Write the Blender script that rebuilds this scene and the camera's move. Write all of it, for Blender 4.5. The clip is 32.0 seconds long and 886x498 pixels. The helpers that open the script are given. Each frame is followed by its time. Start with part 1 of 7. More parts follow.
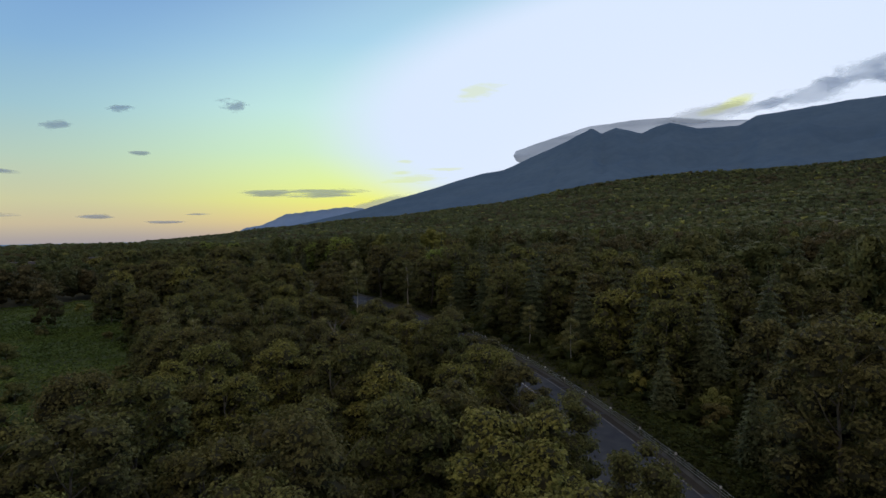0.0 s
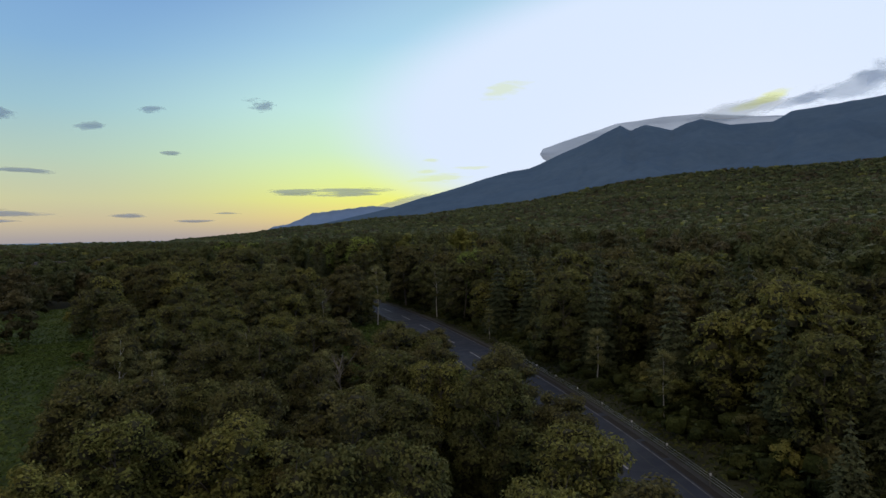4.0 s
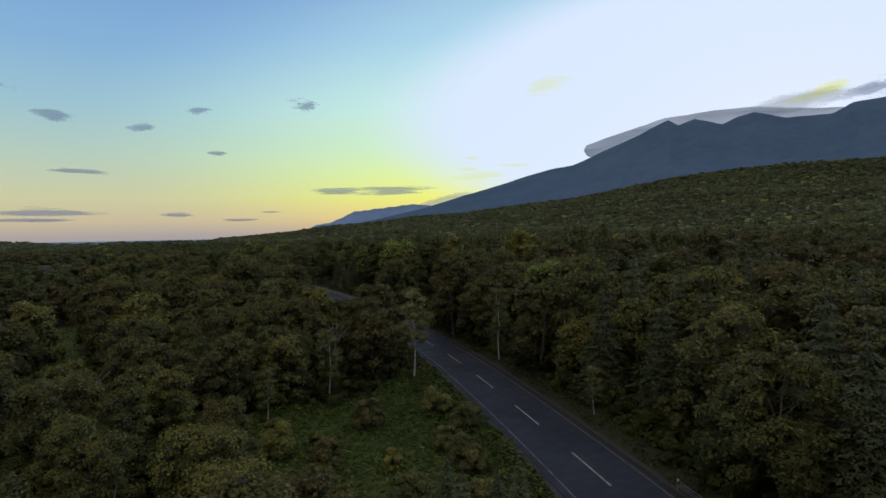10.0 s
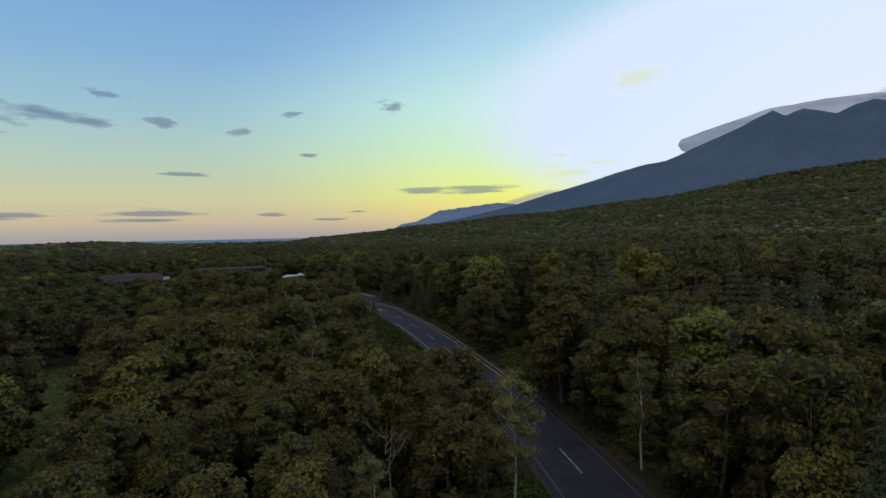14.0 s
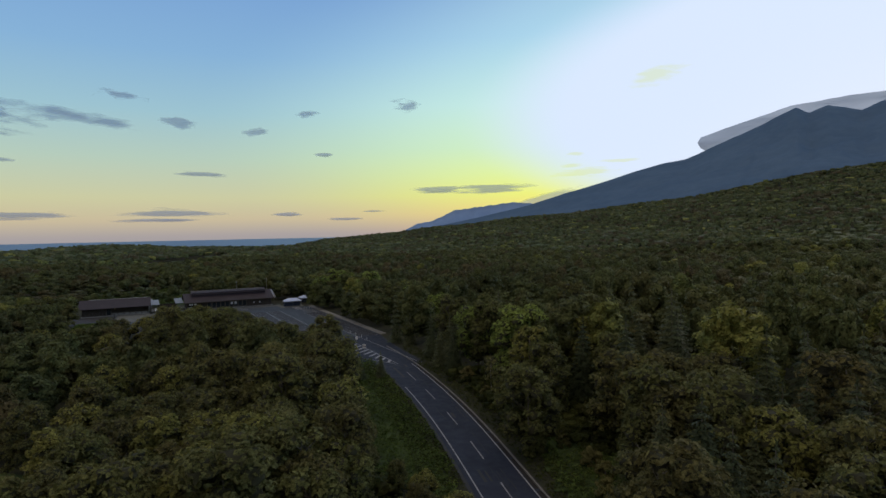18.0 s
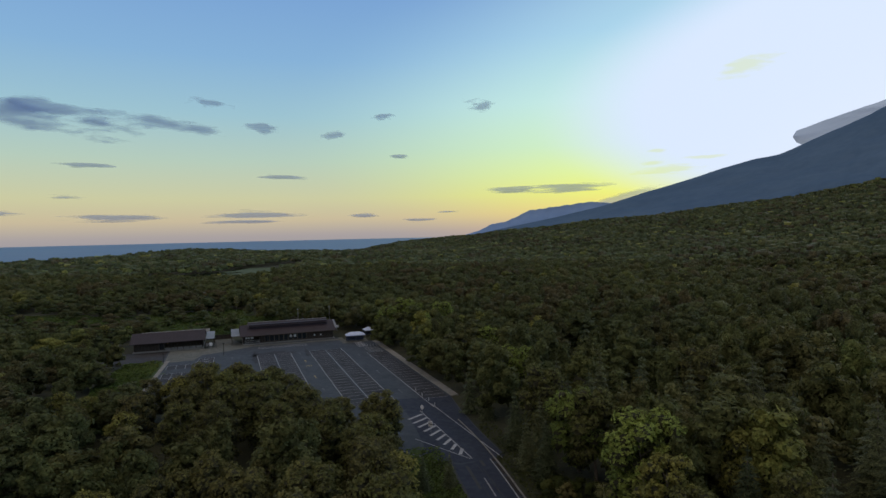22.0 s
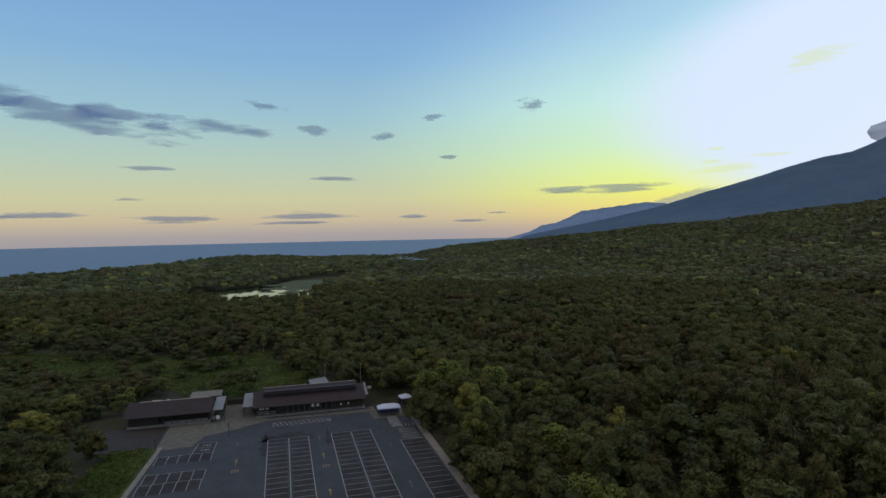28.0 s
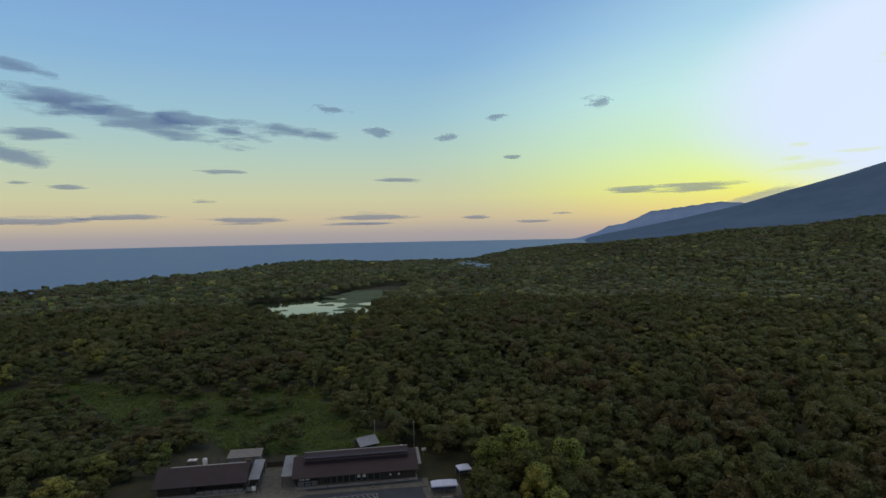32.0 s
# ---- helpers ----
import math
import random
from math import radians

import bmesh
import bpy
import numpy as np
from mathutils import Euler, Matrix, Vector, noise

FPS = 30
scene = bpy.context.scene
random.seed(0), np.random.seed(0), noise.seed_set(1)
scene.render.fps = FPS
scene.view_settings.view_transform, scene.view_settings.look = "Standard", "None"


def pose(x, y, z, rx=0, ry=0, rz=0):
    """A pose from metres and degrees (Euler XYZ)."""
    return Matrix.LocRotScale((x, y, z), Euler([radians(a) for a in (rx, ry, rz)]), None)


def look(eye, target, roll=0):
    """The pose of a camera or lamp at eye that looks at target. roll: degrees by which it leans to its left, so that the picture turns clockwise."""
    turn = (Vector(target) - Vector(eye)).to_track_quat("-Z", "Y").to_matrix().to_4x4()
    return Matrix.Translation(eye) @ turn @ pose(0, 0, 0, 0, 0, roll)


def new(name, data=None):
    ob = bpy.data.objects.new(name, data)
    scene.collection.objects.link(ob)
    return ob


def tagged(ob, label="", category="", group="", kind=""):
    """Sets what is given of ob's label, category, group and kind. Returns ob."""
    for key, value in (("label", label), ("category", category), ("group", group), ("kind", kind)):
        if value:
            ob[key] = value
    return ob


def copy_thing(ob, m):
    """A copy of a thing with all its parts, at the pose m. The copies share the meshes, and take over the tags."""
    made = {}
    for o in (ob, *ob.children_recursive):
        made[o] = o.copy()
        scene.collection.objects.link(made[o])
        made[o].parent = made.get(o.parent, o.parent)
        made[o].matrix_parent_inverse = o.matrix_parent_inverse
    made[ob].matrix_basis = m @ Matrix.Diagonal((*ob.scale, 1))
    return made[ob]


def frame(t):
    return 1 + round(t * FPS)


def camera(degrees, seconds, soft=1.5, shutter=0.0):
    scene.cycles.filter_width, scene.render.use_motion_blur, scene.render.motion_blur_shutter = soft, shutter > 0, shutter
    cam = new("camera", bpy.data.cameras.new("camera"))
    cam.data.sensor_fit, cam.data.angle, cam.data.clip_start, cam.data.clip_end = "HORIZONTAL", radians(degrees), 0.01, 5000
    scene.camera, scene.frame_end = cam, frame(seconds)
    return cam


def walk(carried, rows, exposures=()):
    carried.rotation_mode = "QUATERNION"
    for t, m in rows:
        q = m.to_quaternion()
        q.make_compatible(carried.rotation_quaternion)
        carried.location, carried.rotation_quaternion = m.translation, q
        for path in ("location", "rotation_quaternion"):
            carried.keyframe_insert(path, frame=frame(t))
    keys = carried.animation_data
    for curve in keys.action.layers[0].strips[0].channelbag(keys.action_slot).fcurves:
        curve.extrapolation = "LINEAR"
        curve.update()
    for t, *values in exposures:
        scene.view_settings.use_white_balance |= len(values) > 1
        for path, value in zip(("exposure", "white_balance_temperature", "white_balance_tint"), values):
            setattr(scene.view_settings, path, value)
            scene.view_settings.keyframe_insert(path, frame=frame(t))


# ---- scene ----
cam = camera(73.5, 32.0)
# t, x, y, z, yaw, pitch, roll
ROWS = [
    (0.0, -0.00, 0.00, 13.10, -0.00, -1.31, 1.08),
    (0.5, -0.12, 1.83, 13.11, 0.90, -1.31, 1.07),
    (1.0, -0.27, 3.68, 13.12, 1.42, -1.32, 1.07),
    (1.5, -0.45, 5.59, 13.14, 1.78, -1.33, 1.07),
    (2.0, -0.68, 7.57, 13.19, 2.04, -1.34, 1.07),
    (2.5, -0.94, 9.61, 13.26, 2.20, -1.35, 1.07),
    (4.5, -1.71, 18.41, 13.43, 2.75, -1.39, 1.06),
    (5.0, -1.95, 20.66, 13.44, 3.25, -1.40, 1.05),
    (5.5, -2.20, 22.94, 13.44, 3.92, -1.41, 1.05),
    (6.0, -2.48, 25.28, 13.44, 4.45, -1.42, 1.05),
    (6.5, -2.80, 27.70, 13.43, 4.78, -1.43, 1.06),
    (7.0, -3.15, 30.19, 13.42, 5.12, -1.44, 1.07),
    (7.5, -3.54, 32.74, 13.44, 5.36, -1.45, 1.08),
    (8.0, -3.96, 35.36, 13.51, 5.63, -1.46, 1.09),
    (8.5, -4.40, 38.05, 13.66, 5.91, -1.46, 1.10),
    (9.0, -4.84, 40.81, 13.89, 6.10, -1.46, 1.11),
    (9.5, -5.26, 43.62, 14.19, 6.25, -1.48, 1.12),
    (10.0, -5.66, 46.43, 14.50, 6.42, -1.49, 1.12),
    (10.5, -6.06, 49.22, 14.84, 7.17, -1.51, 1.12),
    (11.0, -6.51, 52.01, 15.21, 8.38, -1.51, 1.13),
    (11.5, -6.99, 54.81, 15.61, 9.75, -1.51, 1.14),
    (12.0, -7.51, 57.63, 16.05, 11.37, -1.50, 1.14),
    (12.5, -8.10, 60.47, 16.51, 12.77, -1.49, 1.14),
    (13.0, -8.79, 63.35, 16.99, 13.61, -1.48, 1.14),
    (13.5, -9.54, 66.27, 17.49, 14.18, -1.48, 1.14),
    (14.0, -10.36, 69.21, 18.03, 14.56, -1.48, 1.14),
    (14.5, -11.21, 72.16, 18.61, 14.85, -1.49, 1.15),
    (16.5, -15.07, 84.34, 22.20, 15.73, -1.55, 1.14),
    (17.0, -16.05, 87.38, 23.15, 15.84, -1.56, 1.14),
    (17.5, -17.03, 90.42, 24.10, 15.92, -1.57, 1.14),
    (18.0, -18.00, 93.46, 25.07, 16.03, -1.57, 1.15),
    (18.5, -19.00, 96.50, 26.05, 16.13, -1.57, 1.16),
    (19.0, -20.02, 99.55, 27.07, 16.39, -1.57, 1.18),
    (19.5, -21.06, 102.60, 28.13, 17.15, -1.57, 1.19),
    (20.0, -22.14, 105.65, 29.23, 18.33, -1.56, 1.21),
    (20.5, -23.28, 108.69, 30.35, 19.40, -1.54, 1.23),
    (21.0, -24.46, 111.71, 31.47, 20.49, -1.52, 1.23),
    (21.5, -25.68, 114.70, 32.60, 22.08, -1.50, 1.24),
    (22.0, -26.91, 117.65, 33.72, 23.16, -1.48, 1.24),
    (22.5, -28.16, 120.54, 34.81, 23.77, -1.46, 1.23),
    (23.0, -29.41, 123.37, 35.86, 24.18, -1.46, 1.22),
    (23.5, -30.65, 126.14, 36.87, 24.49, -1.46, 1.21),
    (24.0, -31.88, 128.86, 37.87, 24.71, -1.47, 1.20),
    (24.5, -33.09, 131.53, 38.87, 24.89, -1.48, 1.19),
    (26.5, -37.53, 141.60, 43.51, 25.57, -1.47, 1.16),
    (27.0, -38.68, 144.18, 44.82, 26.04, -1.47, 1.16),
    (27.5, -39.84, 146.76, 46.17, 26.75, -1.46, 1.15),
    (28.0, -41.02, 149.34, 47.53, 27.93, -1.46, 1.15),
    (28.5, -42.22, 151.90, 48.92, 29.15, -1.45, 1.14),
    (29.0, -43.46, 154.44, 50.31, 30.07, -1.44, 1.13),
    (29.5, -44.74, 156.94, 51.71, 30.93, -1.44, 1.13),
    (30.0, -46.06, 159.40, 53.14, 31.69, -1.43, 1.13),
    (30.5, -47.42, 161.83, 54.59, 32.35, -1.42, 1.13),
    (31.0, -48.82, 164.22, 56.05, 33.02, -1.41, 1.13),
    (31.5, -50.24, 166.60, 57.52, 33.62, -1.40, 1.13),
    (32.0, -51.66, 168.97, 58.99, 34.01, -1.40, 1.13),
]
walk(cam, [(t, pose(x, y, z, 90 + pitch, roll, yaw)) for t, x, y, z, yaw, pitch, roll in ROWS])

# ---------------------------------------------------------------- world and light
GLOW_AZ = radians(24.0)      # the sunset glow lies this far to the right of north (+y)
GLOW_EL = 12.0


def srgb(r, g, b):
    return tuple(((c / 255 + 0.055) / 1.055) ** 2.4 if c > 10 else c / 255 / 12.92 for c in (r, g, b)) + (1.0,)


class Nodes:
    """Short hand for node trees."""

    def __init__(self, tree):
        self.tree = tree
        tree.nodes.clear()

    def add(self, kind, **sets):
        n = self.tree.nodes.new(kind)
        for k, v in sets.items():
            setattr(n, k, v)
        return n

    def link(self, a, b):
        self.tree.links.new(a, b)

    def math(self, op, a, b=None, clamp=False):
        n = self.add("ShaderNodeMath", operation=op, use_clamp=clamp)
        for i, v in enumerate((a, b)):
            if v is None:
                continue
            if isinstance(v, (int, float)):
                n.inputs[i].default_value = v
            else:
                self.link(v, n.inputs[i])
        return n.outputs[0]

    def ramp(self, fac, stops, mode="LINEAR"):
        n = self.add("ShaderNodeValToRGB")
        n.color_ramp.interpolation = mode
        e = n.color_ramp.elements
        while len(e) < len(stops):
            e.new(0.5)
        for k, (p, c) in zip(e, stops):
            k.position, k.color = p, c
        self.link(fac, n.inputs[0])
        return n.outputs[0]

    def mix(self, fac, a, b, blend="MIX"):
        n = self.add("ShaderNodeMix", data_type="RGBA", blend_type=blend)
        for i, v in ((0, fac), (6, a), (7, b)):
            if isinstance(v, (int, float, tuple)):
                n.inputs[i].default_value = v
            else:
                self.link(v, n.inputs[i])
        return n.outputs[2]

    def span(self, v, a, b, c=0.0, d=1.0, smooth=False):
        n = self.add("ShaderNodeMapRange", interpolation_type="SMOOTHSTEP" if smooth else "LINEAR")
        self.link(v, n.inputs[0])
        for i, x in enumerate((a, b, c, d)):
            n.inputs[i + 1].default_value = x
        return n.outputs[0]

    def noise(self, scale, detail=4.0, rough=0.55, vec=None):
        n = self.add("ShaderNodeTexNoise")
        n.inputs["Scale"].default_value, n.inputs["Detail"].default_value, n.inputs["Roughness"].default_value = scale, detail, rough
        if vec is not None:
            self.link(vec, n.inputs["Vector"])
        return n.outputs["Fac"]


def build_world():
    w = bpy.data.worlds.new("evening_sky")
    scene.world = w
    w.use_nodes = True
    N = Nodes(w.node_tree)
    co = N.add("ShaderNodeTexCoord").outputs["Generated"]
    sep = N.add("ShaderNodeSeparateXYZ")
    N.link(co, sep.inputs[0])
    x, y, z = sep.outputs
    s, c = math.sin(GLOW_AZ), math.cos(GLOW_AZ)
    along = N.math("ADD", N.math("MULTIPLY", x, s), N.math("MULTIPLY", y, c))
    side = N.math("SUBTRACT", N.math("MULTIPLY", x, c), N.math("MULTIPLY", y, s))
    az = N.math("MULTIPLY", N.math("ARCTAN2", side, along), 57.2958)
    el = N.math("MULTIPLY", N.math("ARCSINE", z), 57.2958)
    lift = N.span(el, -2.0, 58.0)

    def at(stops):
        return [((e + 2.0) / 60.0, srgb(*c)) for e, c in stops]

    base = N.ramp(lift, at([
        (-2, (140, 142, 158)), (0.2, (168, 160, 160)), (1.6, (200, 186, 156)), (3.5, (202, 202, 162)), (7.0, (180, 203, 188)),
        (11, (156, 194, 208)), (16, (134, 177, 215)), (24, (115, 156, 210)), (36, (138, 154, 184)), (58, (186, 174, 156))]))
    glow = N.ramp(lift, at([
        (-2, (190, 160, 140)), (0.4, (226, 188, 138)), (2.0, (243, 222, 122)), (3.6, (238, 243, 122)), (5.5, (224, 244, 160)),
        (8, (206, 238, 198)), (12, (196, 234, 228)), (18, (172, 214, 236)), (32, (160, 190, 220)), (58, (186, 174, 156))]))
    # the afterglow facing the sunset
    back = N.span(N.math("ABSOLUTE", az), 95.0, 150.0, 0.0, 0.8, smooth=True)
    base = N.mix(back, base, srgb(186, 170, 156))
    up = N.math("SUBTRACT", el, GLOW_EL)
    az = N.math("SUBTRACT", az, N.math("MULTIPLY", N.math("SUBTRACT", N.math("MAXIMUM", el, 8.0), 8.0), 0.42))
    rho = N.math("SQRT", N.math("ADD", N.math("POWER", N.math("ABSOLUTE", N.math("DIVIDE", az, 36.0)), 2.0),
                                N.math("POWER", N.math("ABSOLUTE", N.math("DIVIDE", up, 12.6)), 2.0)))
    ring = N.span(rho, 1.80, 0.96, 0.0, 1.0, smooth=True)
    core = N.span(rho, 1.12, 0.80, 0.0, 1.0, smooth=True)
    col = N.mix(ring, base, glow)
    col = N.mix(core, col, srgb(217, 232, 255))
    # the ground's half of the sphere, never seen
    below = N.span(el, -2.2, -3.5, 0.0, 1.0)
    col = N.mix(below, col, (0.03, 0.035, 0.03, 1))
    sky = N.add("ShaderNodeTexSky", sky_type="NISHITA", sun_disc=False, sun_elevation=radians(4.0), sun_rotation=GLOW_AZ)
    bg = N.add("ShaderNodeBackground")
    N.link(col, bg.inputs[0])
    bg.inputs[1].default_value = 1.0
    bg2 = N.add("ShaderNodeBackground")
    N.link(sky.outputs[0], bg2.inputs[0])
    bg2.inputs[1].default_value = 0.004
    both = N.add("ShaderNodeAddShader")
    N.link(bg.outputs[0], both.inputs[0])
    N.link(bg2.outputs[0], both.inputs[1])
    out = N.add("ShaderNodeOutputWorld")
    N.link(both.outputs[0], out.inputs[0])


build_world()
sun = new("sun", bpy.data.lights.new("sun", "SUN"))
sun.data.energy, sun.data.angle, sun.data.color = 0.35, radians(30), (1.0, 0.93, 0.8)
sun.matrix_world = look((0, 0, 0), (-math.sin(GLOW_AZ), -math.cos(GLOW_AZ), -math.tan(radians(14))))


# ---------------------------------------------------------------- materials
def material(name):
    m = bpy.data.materials.new(name)
    m.use_nodes = True
    N = Nodes(m.node_tree)
    out = N.add("ShaderNodeOutputMaterial")
    b = N.add("ShaderNodeBsdfPrincipled")
    N.link(b.outputs[0], out.inputs[0])
    return m, N, b, out


def position(N):
    return N.add("ShaderNodeNewGeometry").outputs["Position"]


def bump(N, b, height, strength=0.4, distance=0.02):
    n = N.add("ShaderNodeBump")
    n.inputs["Strength"].default_value, n.inputs["Distance"].default_value = strength, distance
    N.link(height, n.inputs["Height"])
    N.link(n.outputs[0], b.inputs["Normal"])


def plain(name, a, b2, scale, rough=0.7, metal=0.0, bumpy=0.2, fine=8.0):
    """Two tones mixed by a noise, with a finer one for grain."""
    m, N, b, _ = material(name)
    p = position(N)
    big = N.noise(scale, 5, 0.6, p)
    small = N.noise(scale * fine, 3, 0.6, p)
    f = N.span(N.math("ADD", N.math("MULTIPLY", big, 0.65), N.math("MULTIPLY", small, 0.35)), 0.36, 0.64)
    N.link(N.mix(f, a, b2), b.inputs["Base Color"])
    b.inputs["Roughness"].default_value, b.inputs["Metallic"].default_value = rough, metal
    if bumpy:
        bump(N, b, small, bumpy)
    return m


def foliage(name, tones, by_object=True, rough=0.6, glow_through=0.34, leaf_scale=8.0, gaps=0.0):
    """Leaves: one tone for each tree, and a little from leaf to leaf."""
    m, N, b, out = material(name)
    if by_object:
        pick = N.add("ShaderNodeObjectInfo").outputs["Random"]
    else:
        pick = N.add("ShaderNodeAttribute", attribute_name="tint").outputs["Fac"]
    island = N.add("ShaderNodeNewGeometry").outputs["Random Per Island"]
    col = N.ramp(pick, tones)
    p = position(N)
    tuft = N.noise(1.1, 3, 0.6, p)
    cell = N.add("ShaderNodeTexVoronoi")
    cell.inputs["Scale"].default_value = leaf_scale
    N.link(p, cell.inputs["Vector"])
    fleck = N.add("ShaderNodeSeparateColor")
    N.link(cell.outputs["Color"], fleck.inputs[0])
    hsv = N.add("ShaderNodeHueSaturation")
    N.link(col, hsv.inputs["Color"])
    value = N.math("MULTIPLY", N.span(fleck.outputs[0], 0, 1, 0.62, 1.38), N.span(tuft, 0.3, 0.7, 0.72, 1.28))
    N.link(N.math("MULTIPLY", value, N.span(island, 0, 1, 0.82, 1.18)), hsv.inputs["Value"])
    N.link(N.span(fleck.outputs[1], 0, 1, 0.512, 0.488), hsv.inputs["Hue"])
    N.link(hsv.outputs[0], b.inputs["Base Color"])
    bump(N, b, N.math("SUBTRACT", fleck.outputs[2], N.math("MULTIPLY", cell.outputs["Distance"], 0.8)), 0.6, 0.10)
    b.inputs["Roughness"].default_value = rough
    b.inputs["Specular IOR Level"].default_value = 0.06
    t = N.add("ShaderNodeBsdfTranslucent")
    N.link(hsv.outputs[0], t.inputs[0])
    mx = N.add("ShaderNodeMixShader")
    mx.inputs[0].default_value = glow_through
    N.link(b.outputs[0], mx.inputs[1])
    N.link(t.outputs[0], mx.inputs[2])
    if gaps:
        # between the leaves one looks through
        clear = N.add("ShaderNodeBsdfTransparent")
        open_mix = N.add("ShaderNodeMixShader")
        N.link(N.math("GREATER_THAN", fleck.outputs[2], gaps), open_mix.inputs[0])
        N.link(clear.outputs[0], open_mix.inputs[1])
        N.link(mx.outputs[0], open_mix.inputs[2])
        N.link(open_mix.outputs[0], out.inputs[0])
    else:
        N.link(mx.outputs[0], out.inputs[0])
    return m


TONES = [(0.0, (0.046, 0.054, 0.014, 1)), (0.18, (0.066, 0.060, 0.016, 1)), (0.34, (0.050, 0.066, 0.015, 1)), (0.52, (0.064, 0.080, 0.016, 1)),
         (0.68, (0.078, 0.082, 0.018, 1)), (0.80, (0.080, 0.104, 0.018, 1)), (0.92, (0.118, 0.136, 0.020, 1)), (1.0, (0.160, 0.172, 0.024, 1))]
FIR_TONES = [(0.0, (0.066, 0.084, 0.044, 1)), (0.5, (0.090, 0.108, 0.055, 1)), (1.0, (0.124, 0.136, 0.066, 1))]


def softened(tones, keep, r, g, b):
    """The tones drawn towards their mean, and scaled in brightness and hue."""
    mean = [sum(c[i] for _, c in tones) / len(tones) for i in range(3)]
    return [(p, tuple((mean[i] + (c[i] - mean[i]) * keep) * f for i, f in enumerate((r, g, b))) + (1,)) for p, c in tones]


# Brightness put into colour: near lifted against self-shading, hill paled and blued as haze.
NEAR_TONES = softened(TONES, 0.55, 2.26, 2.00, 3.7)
HAZY_HILL_TONES = softened(TONES, 1.0, 2.05, 2.02, 4.6)
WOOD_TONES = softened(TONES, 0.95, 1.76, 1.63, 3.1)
M_LEAF = foliage("broad_leaves", NEAR_TONES, gaps=0.12, leaf_scale=11.0)
M_PALE_LEAF = foliage("pale_green_leaves", [(0.0, (0.21, 0.27, 0.072, 1)), (0.5, (0.26, 0.34, 0.086, 1)), (1.0, (0.32, 0.38, 0.096, 1))], gaps=0.12, leaf_scale=11.0)
M_HILLWOODS = foliage("hazy_hill_leaves", HAZY_HILL_TONES, by_object=False, leaf_scale=1.1)
M_BIRCH_LEAF = foliage("birch_leaves", [(0.0, (0.19, 0.20, 0.085, 1)), (1.0, (0.26, 0.26, 0.11, 1))])
M_NEEDLE = foliage("fir_needles", FIR_TONES, glow_through=0.2, gaps=0.35)
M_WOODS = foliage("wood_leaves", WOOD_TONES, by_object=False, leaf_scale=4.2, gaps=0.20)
M_FIRWOODS = foliage("fir_wood_needles", FIR_TONES, by_object=False, glow_through=0.2, leaf_scale=5.0, gaps=0.35)
M_GRASS = foliage("bamboo_grass", [(0.0, (0.070, 0.108, 0.028, 1)), (0.6, (0.100, 0.148, 0.038, 1)), (1.0, (0.150, 0.182, 0.052, 1))], by_object=False, glow_through=0.3)
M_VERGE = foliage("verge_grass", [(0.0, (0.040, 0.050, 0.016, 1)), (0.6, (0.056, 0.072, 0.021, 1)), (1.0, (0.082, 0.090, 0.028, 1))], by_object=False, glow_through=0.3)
M_BARK = plain("grey_bark", (0.10, 0.085, 0.07, 1), (0.20, 0.18, 0.15, 1), 3.0, 0.9, bumpy=0.5)
# dark colour for the crowns' cores, painting in the shade deep between leaves
M_CROWN_SHADE = plain("crown_core_shade", (0.030, 0.032, 0.016, 1), (0.060, 0.060, 0.028, 1), 1.5, 0.95, bumpy=0.6)
M_SOIL = plain("forest_floor", (0.022, 0.025, 0.012, 1), (0.042, 0.046, 0.020, 1), 0.25, 0.95, bumpy=0.6)


def birch_bark():
    m, N, b, _ = material("white_birch_bark")
    tc = N.add("ShaderNodeTexCoord").outputs["Object"]
    mp = N.add("ShaderNodeMapping")
    mp.inputs["Scale"].default_value = (2.0, 2.0, 14.0)
    N.link(tc, mp.inputs[0])
    f = N.span(N.noise(1.0, 4, 0.6, mp.outputs[0]), 0.52, 0.66)
    N.link(N.mix(f, (0.52, 0.50, 0.46, 1), (0.07, 0.06, 0.05, 1)), b.inputs["Base Color"])
    b.inputs["Roughness"].default_value = 0.75
    return m


M_BIRCH = birch_bark()


def asphalt(name, dark, light):
    m, N, b, _ = material(name)
    p = position(N)
    big = N.noise(0.18, 5, 0.6, p)
    patch = N.noise(0.9, 4, 0.6, p)
    grit = N.noise(45.0, 2, 0.5, p)
    f = N.math("ADD", N.math("MULTIPLY", big, 0.5), N.math("ADD", N.math("MULTIPLY", patch, 0.3), N.math("MULTIPLY", grit, 0.2)))
    N.link(N.mix(N.span(f, 0.38, 0.62), dark, light), b.inputs["Base Color"])
    N.link(N.span(patch, 0.3, 0.7, 0.6, 0.9), b.inputs["Roughness"])
    b.inputs["Specular IOR Level"].default_value = 0.3
    bump(N, b, grit, 0.3, 0.01)
    return m


M_ROAD = asphalt("road_asphalt", (0.013, 0.0175, 0.034, 1), (0.030, 0.038, 0.065, 1))
M_LOT = asphalt("lot_asphalt", (0.033, 0.042, 0.056, 1), (0.058, 0.070, 0.090, 1))
M_BAY = asphalt("bay_asphalt", (0.012, 0.012, 0.017, 1), (0.044, 0.045, 0.054, 1))
M_CRACK = plain("tar_seal", (0.02, 0.02, 0.022, 1), (0.035, 0.034, 0.036, 1), 1.5, 0.7)
M_PAINT = plain("worn_white_paint", (0.20, 0.21, 0.235, 1), (0.48, 0.49, 0.53, 1), 2.2, 0.7, bumpy=0.1)
M_LITTER = plain("leaf_litter", (0.012, 0.010, 0.010, 1), (0.026, 0.022, 0.019, 1), 1.6, 0.95, bumpy=0.5)
